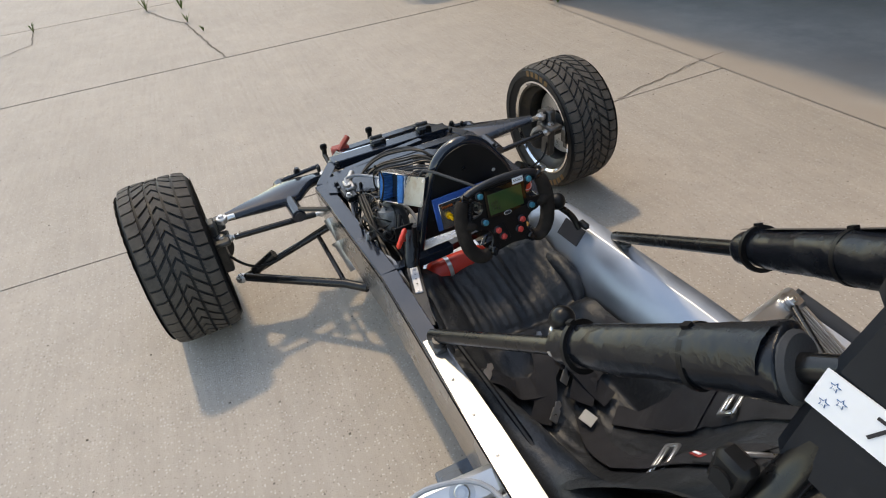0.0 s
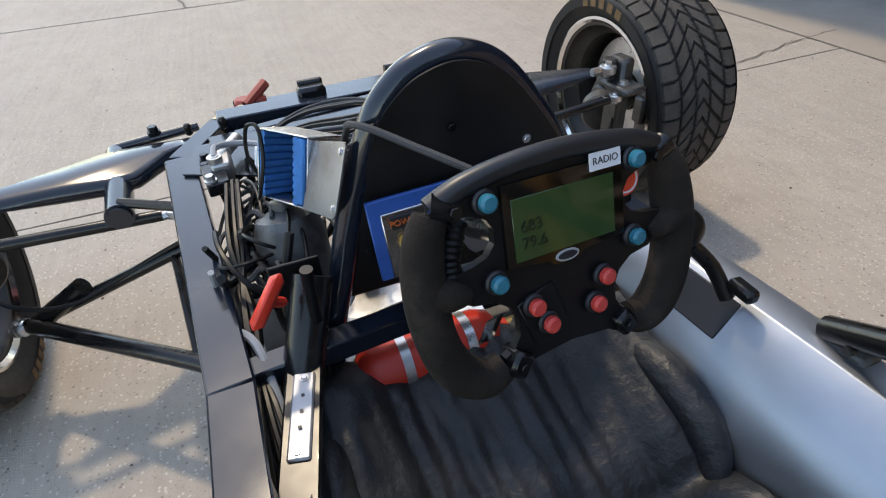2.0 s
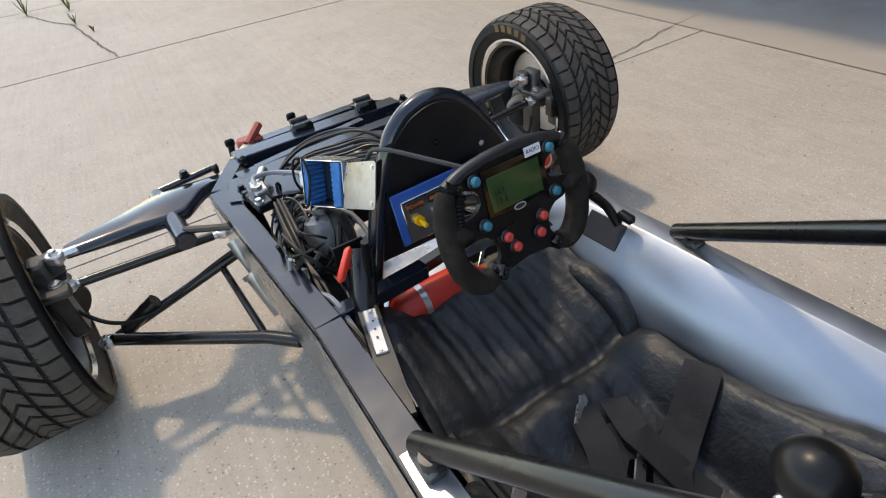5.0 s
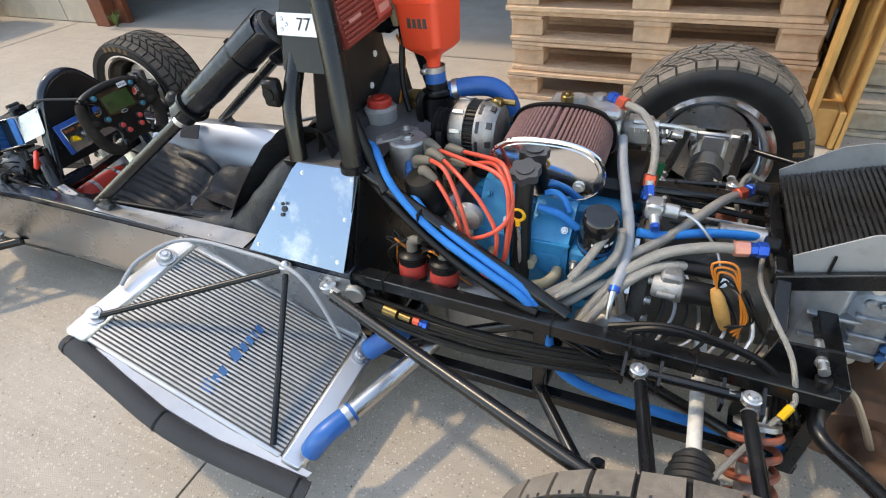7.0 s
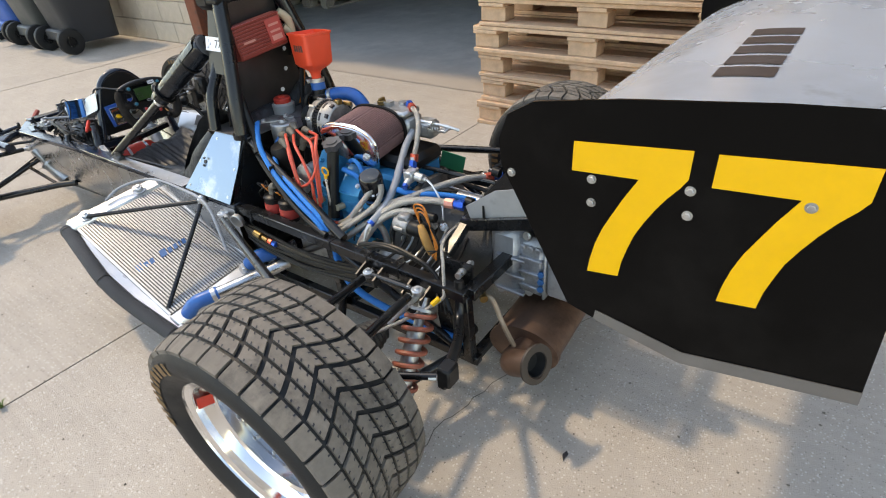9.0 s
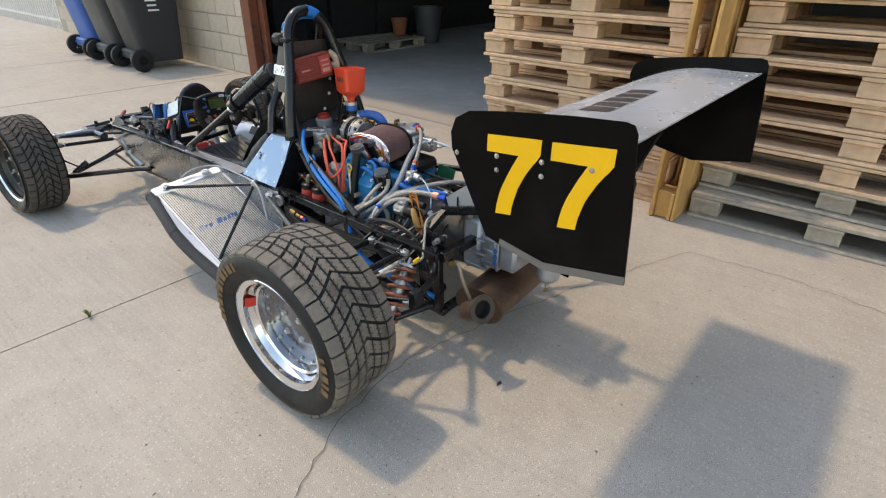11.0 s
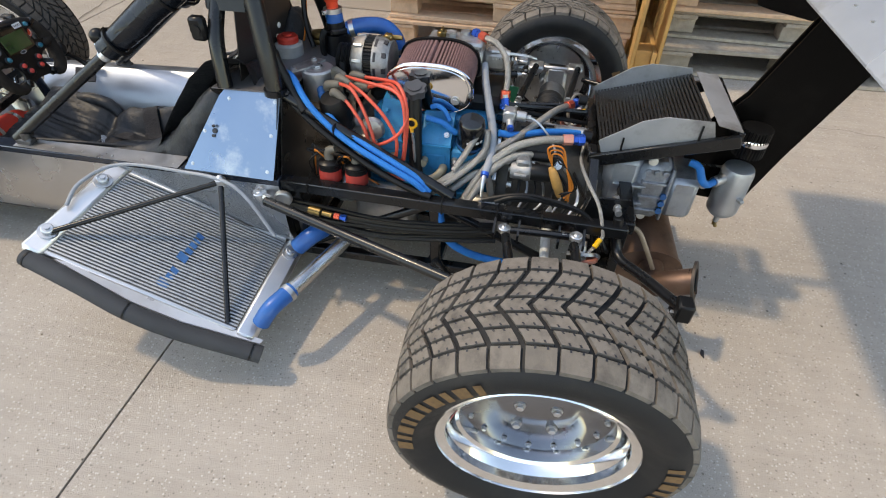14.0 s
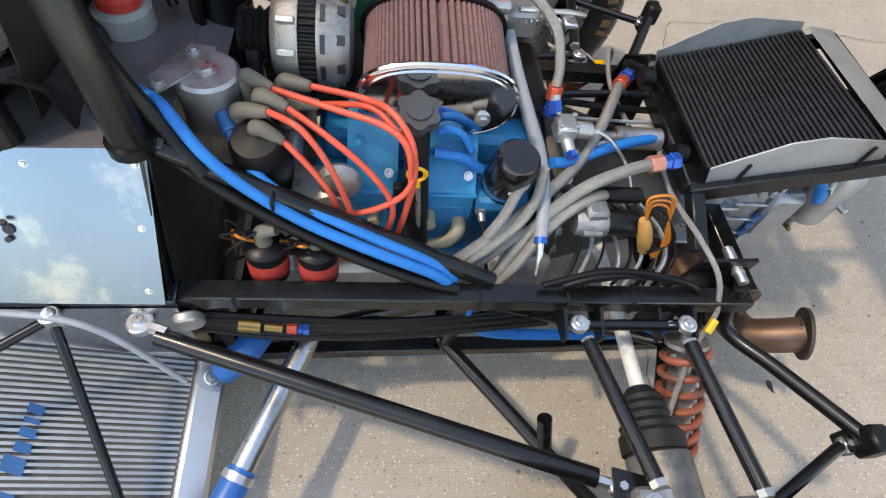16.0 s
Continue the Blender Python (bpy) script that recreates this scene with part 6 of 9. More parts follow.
def radiator(s):
    """A sloping side radiator; s is -1 for the car's left, 1 for its right."""
    dz = 0.0 if s < 0 else -0.01
    A, B = Vector((s * 0.300, 0.335, 0.330 + dz)), Vector((s * 0.572, 0.368, 0.295 + dz))
    C, D = Vector((s * 0.566, -0.040, 0.125 + dz)), Vector((s * 0.278, -0.045, 0.158 + dz))
    ra = part("radiator", Mb().plate([A, B, C, D] if s < 0 else [A, D, C, B], -0.034 if s < 0 else -0.034), CORE_DARK, car, "sloping aluminium side radiator with blue lettering bars" if s < 0 else "sloping aluminium side radiator")
    nrm = (B - A).cross(D - A).normalized()
    if nrm.z < 0:
        nrm = -nrm
    n = 34
    for k in range(n):
        t0, t1 = (k + 0.22) / n, (k + 0.72) / n
        # fins run along the length of the core
        q = [A.lerp(B, t0), A.lerp(B, t1), D.lerp(C, t1), D.lerp(C, t0)]
        lo = [p + nrm * 0.0005 for p in q]
        hi = [p + nrm * 0.0045 for p in q]
        part("fin", Mb().add(lo + hi, [(0, 3, 2, 1), (4, 5, 6, 7), (0, 1, 5, 4), (1, 2, 6, 5), (2, 3, 7, 6), (3, 0, 4, 7)]), CORE, ra)
    vd = (D - A).normalized()
    fm_ = Mb()
    # end tanks
    for P, Q, w_ in ((A, B, -1), (D, C, 1)):
        mid = (P + Q) / 2 + vd * (w_ * 0.026) - nrm * 0.014
        mt = axes(mid, Q - P, vd)
        part("end_tank", Mb().box((0, 0, 0), ((Q - P).length + 0.02, 0.050, 0.044), mt, 0.008), TANK_ALLOY, ra, "welded aluminium end tank")
    for P, Q in ((A, D), (B, C)):
        fm_ = Mb()
        up_to(P - nrm * 0.01, Q - nrm * 0.01, 0.010, 0.030, fm_)
        part("side_bar", fm_, TANK_ALLOY, ra)
    for p in (A.lerp(B, 0.20) - vd * 0.026, A.lerp(B, 0.83) - vd * 0.026, D.lerp(C, 0.12) + vd * 0.026):
        cb = Mb().disc(p + nrm * 0.008, p + nrm * 0.013, 0.021, 20).disc(p + nrm * 0.013, p + nrm * 0.024, 0.013, 16, 0.002).disc(p + nrm * 0.024, p + nrm * 0.029, 0.006, 8)
        part("tank_bolt", cb, STEEL, ra, "large washer and bolt on the tank")
    # outer guard strip and foam bar
    gs = Mb()
    outer = [B + Vector((-s * 0.004, 0.02, 0.0)), B.lerp(C, 0.25) + Vector((s * 0.020, 0, 0.010)), B.lerp(C, 0.5) + Vector((s * 0.034, 0, 0.010)), B.lerp(C, 0.75) + Vector((s * 0.030, 0, 0.004)), C + Vector((s * 0.004, -0.06, -0.025))]
    inn = [B + Vector((-s * 0.012, 0.02, 0.004)), B.lerp(C, 0.25) + Vector((s * 0.005, 0, 0.004)), B.lerp(C, 0.5) + Vector((s * 0.005, 0, 0.004)), B.lerp(C, 0.75) + Vector((s * 0.005, 0, 0.004)), C + Vector((-s * 0.006, -0.065, -0.022))]
    gs.grid([inn, outer, [p + Vector((s * 0.004, 0, -0.03)) for p in outer]])
    part("guard_strip", gs, mat("white_guard", (0.62, 0.63, 0.65), 0.35, 0.4, vary=0.08), ra, "pale bowed aluminium guard strip", fix=False)
    fo = [outer[0] + Vector((s * 0.020, 0.018, -0.004))] + [p + Vector((s * 0.020, 0, -0.010)) for p in outer[1:4]] + [outer[4] + Vector((s * 0.022, -0.012, -0.010))]
    fbar = part("foam_bar", Mb().tube(fo, 0.0205, 16, 8), FOAM, ra, "dark grey foam pipe bumper with cable ties")
    for t_ in (0.02, 0.5, 0.97):
        i0 = min(int(t_ * 4), 3)
        f_ = t_ * 4 - i0
        c_, c2 = fo[i0].lerp(fo[i0 + 1], f_), fo[i0 + 1] - fo[i0]
        part("foam_joint", Mb().lathe([(0.0195, -0.002), (0.0216, -0.002), (0.0216, 0.002), (0.0195, 0.002)], Matrix.Translation(c_) @ c2.to_track_quat("Z", "Y").to_matrix().to_4x4(), 20, closed=True), SATIN_BLACK, fbar)
    # stay struts
    J = Vector((s * 0.305, 0.074, 0.350 + dz))
    part("stay", Mb().tube([J, A.lerp(B, 0.86) - vd * 0.026 + nrm * 0.012], 0.0065, 10), BLACK_PAINT, ra, "thin black radiator stay")
    part("stay", Mb().tube([J, C + Vector((-s * 0.012, 0.02, 0.012))], 0.0065, 10), BLACK_PAINT, ra, "thin black radiator stay")
    part("stay_joint", Mb().disc(J + Vector((0, 0, -0.012)), J + Vector((0, 0, 0.010)), 0.013, 14, 0.002).ball(J + Vector((0, 0, 0.01)), 0.009, 8), STEEL, ra, "steel joint where the stays meet")
    if s < 0:
        lm = axes(A.lerp(B, 0.62).lerp(D.lerp(C, 0.62), 0.56) + nrm * 0.005, (D - A) * -0.03 + (A - B) * 1.0, nrm.cross((D - A) * -0.03 + (A - B)))
        xx = -0.080
        for wd in (0.019, 0.013, 0.013, 0.0, 0.020, 0.013, 0.012, 0.006, 0.012):
            if wd:
                tall_ = 0.013 if wd > 0.018 else 0.0095
                low_ = -0.011
                part("name_bar", Mb().prism([(xx, low_), (xx + wd, low_), (xx + wd + tall_ * 0.5, low_ + 2 * tall_), (xx + tall_ * 0.5, low_ + 2 * tall_)], 0.001, lm), BLUE_INK, ra)
            xx += (wd or 0.010) + 0.006
        # hoses
        for k, (pp, rr) in enumerate((([D + Vector((-0.03, -0.05, 0.015)), D + Vector((-0.012, -0.085, 0.045)), D + Vector((0.03, -0.105, 0.040))], 0.023), ([C + Vector((0.03, -0.055, 0.01)), C + Vector((0.052, -0.078, 0.045)), C + Vector((0.11, -0.105, 0.052))], 0.021))):
            hh = part("silicone_elbow", Mb().tube(pp, rr, 16, 8), SILICONE, ra, "dark blue silicone elbow hose")
            e_ = (pp[2] - pp[1]).normalized()
            mm_ = Matrix.Translation(pp[2] - e_ * 0.012) @ e_.to_track_quat("Z", "Y").to_matrix().to_4x4()
            part("hose_clamp", Mb().lathe([(0.0205, -0.006), (0.023, -0.006), (0.023, 0.006), (0.0205, 0.006)], mm_, 20, closed=True), STEEL, hh, "steel worm-drive clamp")
        part("water_pipe", Mb().tube([C + Vector((0.10, -0.101, 0.051)), C + Vector((0.31, -0.185, 0.070))], 0.018, 14).tube([D + Vector((0.025, -0.104, 0.040)), D + Vector((0.10, -0.115, 0.040))], 0.018, 14), ALLOY, ra, "plain aluminium water pipe")
        part("bleed_hose", Mb().tube([A + Vector((-0.16, 0.045, 0.012)), A + Vector((-0.10, 0.045, 0.035)), A + Vector((-0.02, -0.0, 0.040)), A + Vector((-0.005, -0.15, 0.035)), A + Vector((-0.015, -0.30, 0.02)), A + Vector((-0.05, -0.40, -0.09))], 0.0045, 8, 6), GREY_HOSE, ra, "thin pale bleed hose")
    return ra


radiator(-1)
before = {o.name for o in bpy.data.objects}
radiator(1)
turned_since(before)
# ---- engine ----
eb_ = Mb()
eb_.box((0.01, -0.40, 0.30), (0.24, 0.33, 0.24), None, 0.012)
eb_.box((0.015, -0.40, 0.445), (0.20, 0.30, 0.06), None, 0.010)
eb_.box((-0.155, -0.40, 0.30), (0.02, 0.30, 0.02), None, 0.004)
engine = part("engine", eb_, ENGINE_BLUE, car, "bright blue four-cylinder engine with red ignition leads")
# rocker covers: a sloping lid over an upright plug face
for y0, y1, top in ((-0.352, -0.284, 0.508), (-0.462, -0.388, 0.486)):
    cover_ = Mb().prism([(-0.150, 0.26), (-0.150, 0.4325), (-0.095, top), (-0.05, top + 0.006), (-0.05, 0.26)], y1 - y0, Matrix(((1, 0, 0, 0), (0, 0, 1, y0), (0, 1, 0, 0), (0, 0, 0, 1))))
    pod = part("plug_housing", cover_, ENGINE_BLUE, engine, "bright blue painted plug housing")
    ym = (y0 + y1) / 2
    part("lid_flange", Mb().box((-0.151, ym, 0.4305), (0.009, y1 - y0 + 0.006, 0.005), None, 0.0015), ENGINE_BLUE, pod)
    part("sunk_panel", Mb().box((-0.1505, ym, 0.352), (0.004, y1 - y0 - 0.022, 0.105), None, 0.0015), ENGINE_BLUE, pod)
    part("plug_socket", Mb().lathe([(0.016, 0.0), (0.016, 0.006), (0.011, 0.009), (0.009, 0.004)], axes((-0.152, ym, 0.380), (0, 1, 0), (0.25, 0, 1)), 18), ENGINE_BLUE, pod)
    bolt("lid_bolt", (-0.112, y1 - 0.014, 0.432 + (top - 0.432) * 0.72), (-0.8, 0, 0.6), 0.0055, pod, ENGINE_BLUE, 0.010)
    bolt("lid_bolt", (-0.134, y0 + 0.012, 0.452), (-0.8, 0, 0.6), 0.0050, pod, STEEL, 0.006)
part("sensor_block", Mb().box((-0.158, -0.352, 0.448), (0.014, 0.013, 0.018), None, 0.002), SATIN_BLACK, engine, "small black connector")
part("sump", Mb().box((0, -0.42, 0.155), (0.22, 0.40, 0.07), None, 0.015), BLACK_PAINT, engine, "black engine sump")
for c_, d_ in (((-0.17, -0.30, 0.25), (0.06, 0.16, 0.12)), ((-0.19, -0.20, 0.30), (0.05, 0.06, 0.08)), ((-0.16, -0.55, 0.26), (0.06, 0.12, 0.10))):
    part("lower_casting", Mb().box(c_, d_, None, 0.016), CASTING, engine, "grimy cast pump body")
part("valve_cover", Mb().box((0.03, -0.40, 0.49), (0.15, 0.34, 0.045), None, 0.014), SATIN_BLACK, engine, "black valve cover")
# alternator
am = Matrix.Translation((-0.004, -0.188, 0.560)) @ Euler((radians(90), 0, 0)).to_matrix().to_4x4()
al = part("alternator", Mb().lathe([(1e-5, 0.0), (0.048, 0.002), (0.058, 0.012), (0.060, 0.034), (0.060, 0.036), (0.054, 0.036), (0.054, 0.058), (0.060, 0.058), (0.060, 0.082), (0.050, 0.098), (0.03, 0.102), (1e-5, 0.102)], am, 40), mat("grey_alternator_casting", (0.33, 0.33, 0.325), 0.48, 0.8, vary=0.3, scale=40, bump=0.3, bscale=300, dirt=(0.12, 0.11, 0.10), dirt_scale=18), engine, "silver finned alternator with black windings band")
teeth = []
for k in range(160):
    a = 2 * math.pi * k / 160
    r_ = 0.0585 if k % 4 < 2 else 0.0550
    teeth.append((r_ * math.cos(a), r_ * math.sin(a)))
part("stator", Mb().prism(teeth, 0.021, am @ Matrix.Translation((0, 0, 0.0365))), SATIN_BLACK, al, "dark laminated stator ring")
for k in range(10):
    a = 2 * math.pi * k / 10
    part("vent", Mb().box((0, 0, 0), (0.003, 0.022, 0.006), am @ Matrix.Rotation(a + 0.1, 4, "Z") @ Matrix.Translation((0.0595, 0, 0.066))), INK, al)
    part("vent", Mb().box((0, 0, 0), (0.012, 0.012, 0.014), am @ Matrix.Rotation(a, 4, "Z") @ Matrix.Translation((0.0530, 0, 0.086))), INK, al)
    part("rib", Mb().box((0, 0, 0), (0.006, 0.008, 0.022), am @ Matrix.Rotation(a + 0.3, 4, "Z") @ Matrix.Translation((0.060, 0, 0.022)), 0.001), CASTING, al)
part("pulley", Mb().lathe([(1e-5, -0.04), (0.034, -0.04), (0.036, -0.036), (0.030, -0.031), (0.036, -0.026), (0.030, -0.021), (0.036, -0.016), (0.030, -0.011), (0.036, -0.004), (0.02, -0.003), (1e-5, -0.003)], am, 32), SATIN_BLACK, al, "black grooved pulley")
part("ear", Mb().box((-0.055, -0.05, 0.02), (0.03, 0.035, 0.016), am, 0.004).disc(am @ Vector((-0.066, -0.058, 0.008)), am @ Vector((-0.066, -0.058, 0.032)), 0.009, 12), CASTING, al)
part("mounting_lug", Mb().box((0.06, 0.03, 0.075), (0.025, 0.02, 0.012), am, 0.003), CASTING, al)
part("terminal", Mb().box((0.01, 0.055, 0.085), (0.02, 0.02, 0.02), am, 0.003).disc(am @ Vector((0.03, 0.05, 0.09)), am @ Vector((0.03, 0.05, 0.115)), 0.006, 8), BRASS, al)
part("belt", Mb().tube([(-0.034, -0.165, 0.562), (-0.060, -0.165, 0.44), (-0.03, -0.165, 0.30), (0.03, -0.165, 0.30), (0.055, -0.165, 0.44), (0.030, -0.165, 0.562)], 0.010, 8), RUBBER, engine, "black rubber drive belt")
part("timing_cover", Mb().box((0, -0.205, 0.33), (0.2, 0.03, 0.24), None, 0.012), CASTING, engine)
# distributor with leads
dm = Matrix.Translation((-0.126, -0.186, 0.415)) @ Euler((radians(-4), radians(-14), 0)).to_matrix().to_4x4()
di = part("distributor", Mb().lathe([(1e-5, 0), (0.026, 0), (0.026, 0.04), (0.034, 0.05), (0.036, 0.085), (0.034, 0.105), (0.028, 0.116), (1e-5, 0.118)], dm, 28), SATIN_BLACK, engine, "black distributor with tan lead boots")
part("bracket", Mb().box((-0.145, -0.235, 0.432), (0.07, 0.05, 0.006), None, 0.002), STEEL, engine, "bare steel bracket under the distributor")
vc = Mb().lathe([(1e-5, 0), (0.026, 0.002), (0.030, 0.010), (0.026, 0.020), (0.012, 0.026), (1e-5, 0.026)], axes((-0.150, -0.275, 0.462), (0, -0.6, 0.8), (0, 0.8, 0.6)), 24)
part("vacuum_can", vc, CASTING, engine, "round silver vacuum canister")
vc2 = Mb().lathe([(1e-5, 0), (0.022, 0.002), (0.026, 0.010), (0.022, 0.018), (1e-5, 0.022)], axes((-0.158, -0.262, 0.425), (0, -0.6, 0.8), (0, 0.8, 0.6)), 24)
part("vacuum_can", vc2, CASTING, engine, "round silver vacuum canister")
BOOT = mat("tan_lead_boot", (0.13, 0.115, 0.092), 0.6, vary=0.2, scale=40)
LEADS = [
    ((-0.085, -0.163, 0.561), [(-0.1, -0.196, 0.556), (-0.14, -0.275, 0.565), (-0.165, -0.329, 0.568), (-0.185, -0.357, 0.555), (-0.195, -0.365, 0.505), (-0.197, -0.361, 0.441), (-0.195, -0.352, 0.385)]),
    ((-0.08, -0.205, 0.552), [(-0.09, -0.241, 0.555), (-0.12, -0.305, 0.567), (-0.15, -0.339, 0.575), (-0.18, -0.363, 0.556), (-0.19, -0.369, 0.508), (-0.192, -0.364, 0.453), (-0.19, -0.357, 0.405)]),
    ((-0.095, -0.216, 0.532), [(-0.1, -0.25, 0.536), (-0.13, -0.312, 0.563), (-0.165, -0.346, 0.558), (-0.185, -0.368, 0.533), (-0.2, -0.36, 0.492), (-0.2, -0.322, 0.455), (-0.195, -0.277, 0.434)]),
    ((-0.115, -0.183, 0.559), [(-0.13, -0.217, 0.554), (-0.17, -0.267, 0.549), (-0.19, -0.314, 0.515), (-0.2, -0.343, 0.468), (-0.2, -0.341, 0.418), (-0.19, -0.329, 0.385)]),
    ((-0.125, -0.156, 0.542), [(-0.14, -0.196, 0.556), (-0.17, -0.236, 0.56), (-0.19, -0.267, 0.522), (-0.2, -0.286, 0.471), (-0.2, -0.296, 0.409)]),
    ((-0.145, -0.179, 0.538), [(-0.155, -0.211, 0.524), (-0.175, -0.238, 0.508), (-0.19, -0.265, 0.474), (-0.195, -0.279, 0.421)]),
]
for b0, pts in LEADS:
    b0, b1 = Vector(b0), Vector(pts[0])
    foot_ = b0.lerp(Vector((-0.118, -0.182, 0.50)), 0.32) + Vector((0, 0, -0.022))
    part("boot", Mb().tube([foot_, b0 + Vector((0, 0, -0.004)), b0.lerp(b1, 0.25) + Vector((0, 0, 0.001)), b1.lerp(b0, 0.25), b1], [0.0090, 0.0100, 0.0100, 0.0082, 0.0062], 14, 4), BOOT, di, "tan rubber lead boot")
    part("ignition_lead", Mb().tube([b1.lerp(b0, 0.1)] + pts, 0.0041, 10, 7), LEAD, di, "red silicone ignition lead")
part("plug_boot", Mb().tube([(-0.135, -0.442, 0.372), (-0.165, -0.446, 0.372), (-0.180, -0.430, 0.358), (-0.178, -0.404, 0.347)], [0.008, 0.011, 0.010, 0.007], 12, 4), mat("cream_plug_boot", (0.36, 0.30, 0.20), 0.6), engine, "cream spark plug boot")
part("ignition_lead", Mb().tube([(-0.178, -0.404, 0.347), (-0.188, -0.38, 0.347), (-0.195, -0.35, 0.352), (-0.20, -0.31, 0.365)], 0.0046, 8, 5), LEAD, engine)
for yy in (-0.32, -0.40):
    part("plug_boot", Mb().tube([(-0.145, yy, 0.388), (-0.178, yy, 0.392)], 0.009, 12), mat("cream_plug_boot2", (0.33, 0.28, 0.19), 0.6), engine)
# coils on the rail
for k, (cx_, cy_) in enumerate(((-0.236, -0.178), (-0.238, -0.246))):
    cm_ = Matrix.Translation((cx_ + 0.012, cy_, 0.335)) @ Euler((0, radians(6), 0)).to_matrix().to_4x4()
    co_ = part("canister", Mb().lathe([(1e-5, 0), (0.027, 0), (0.027, 0.052), (0.029, 0.054), (0.029, 0.058), (0.022, 0.064), (1e-5, 0.066)], cm_, 24), SATIN_BLACK, engine, "small black canister with a red label band")
    part("label", Mb().lathe([(0.0272, 0.012), (0.0278, 0.012), (0.0278, 0.040), (0.0272, 0.040)], cm_, 24, closed=True), mat("red_band", (0.42, 0.04, 0.03), 0.5), co_, "red label band")
    part("terminal", Mb().tube([cm_ @ Vector((0, 0, 0.06)), cm_ @ Vector((0, 0, 0.085)), cm_ @ Vector((-0.004, -0.02, 0.095))], [0.012, 0.011, 0.008], 10, 3), BOOT, co_, "tan terminal boot")
    for j in range(4):
        part("wire", Mb().tube([cm_ @ Vector((0.0, 0.01, 0.065)), cm_ @ Vector((random.uniform(-.03, .02), 0.02 + random.uniform(-.03, .03), 0.09)), cm_ @ Vector((random.uniform(-.02, .03), 0.045 * random.choice((-1, 1)), 0.06)), cm_ @ Vector((0.02, 0.05 * random.choice((-1, 1)), 0.0))], 0.0022, 6, 5), ORANGE_WIRE if j == 0 else SATIN_BLACK, co_)
# swirl pot
sw_ = part("swirl_pot", Mb().lathe([(1e-5, 0), (0.036, 0), (0.039, 0.004), (0.039, 0.070), (0.035, 0.074), (1e-5, 0.074)], Matrix.Translation((-0.082, -0.118, 0.490)), 32), CASTING, car, "dull grey aluminium swirl pot")
part("lid_bracket", Mb().prism([(-0.055, 0.03), (-0.03, 0.045), (0.035, 0.01), (0.03, -0.02), (-0.02, 0.0)], 0.004, Matrix.Translation((-0.075, -0.105, 0.5645))), CASTING, sw_)
for q in ((-0.082, -0.118, 0.564), (-0.118, -0.075, 0.5685), (-0.055, -0.10, 0.5685)):
    bolt("bolt", q, (0, 0, 1), 0.010 if q[0] == -0.082 else 0.006, sw_)
part("outlet", Mb().disc((-0.115, -0.135, 0.525), (-0.140, -0.148, 0.520), 0.010, 12, 0.002).tube([(-0.138, -0.147, 0.521), (-0.150, -0.155, 0.508)], 0.008, 10), BLUE_INK, sw_, "blue anodised outlet fitting")
# blue hoses
part("blue_hose", Mb().tube([(-0.120, -0.050, 0.56), (-0.150, -0.085, 0.565), (-0.185, -0.125, 0.530), (-0.205, -0.170, 0.494), (-0.226, -0.24, 0.455), (-0.246, -0.33, 0.420), (-0.256, -0.40, 0.390), (-0.258, -0.43, 0.362)], 0.0074, 12, 6), BLUE_HOSE, car, "bright blue rubber hose along the engine bay")
part("blue_hose", Mb().tube([(-0.146, -0.150, 0.516), (-0.168, -0.165, 0.502), (-0.194, -0.195, 0.486), (-0.212, -0.246, 0.463), (-0.233, -0.335, 0.428), (-0.245, -0.405, 0.396), (-0.250, -0.435, 0.366)], 0.0072, 12, 6), BLUE_HOSE, car, "bright blue rubber hose along the engine bay")
part("hose_tie", Mb().box((-0.207, -0.200, 0.480), (0.034, 0.005, 0.022), None, 0.003), SATIN_BLACK, car)
part("black_sleeve", Mb().tube([(-0.172, -0.06, 0.535), (-0.206, -0.16, 0.470), (-0.236, -0.28, 0.410), (-0.256, -0.38, 0.375), (-0.264, -0.44, 0.362)], 0.0085, 12, 6), SATIN_BLACK, car, "black braided sleeve under the blue hoses")
part("corrugated_sleeve", Mb().tube([(-0.150, -0.03, 0.68), (-0.155, -0.055, 0.60), (-0.165, -0.085, 0.545), (-0.195, -0.125, 0.505)], 0.012, 12, 6), SATIN_BLACK, car, "black corrugated wiring sleeve")
part("blue_hose", Mb().tube([(-0.262, -0.46, 0.325), (-0.262, -0.47, 0.27), (-0.258, -0.50, 0.215), (-0.25, -0.58, 0.18), (-0.245, -0.74, 0.17), (-0.24, -0.88, 0.17)], 0.010, 12, 6), BLUE_HOSE, car, "bright blue hose below the rail")
# oil filler, dipstick, filter can
of = part("oil_filler", Mb().tube([(-0.126, -0.372, 0.552), (-0.150, -0.376, 0.47), (-0.180, -0.384, 0.36)], 0.0165, 16, 3), SATIN_BLACK, engine, "black oil filler tube with a lobed cap")
capm = Matrix.Translation((-0.126, -0.372, 0.548)) @ Euler((0, radians(-14), 0)).to_matrix().to_4x4()
lob = [((0.026 + 0.0028 * math.cos(a * 6)) * math.cos(a), (0.026 + 0.0028 * math.cos(a * 6)) * math.sin(a)) for a in [2 * math.pi * i / 48 for i in range(48)]]
part("cap", Mb().prism(lob, 0.016, capm).disc(capm @ Vector((0, 0, 0.016)), capm @ Vector((0, 0, 0.019)), 0.016, 24), mat("grey_black_cap", (0.045, 0.045, 0.05), 0.45), of, "dark lobed filler cap")
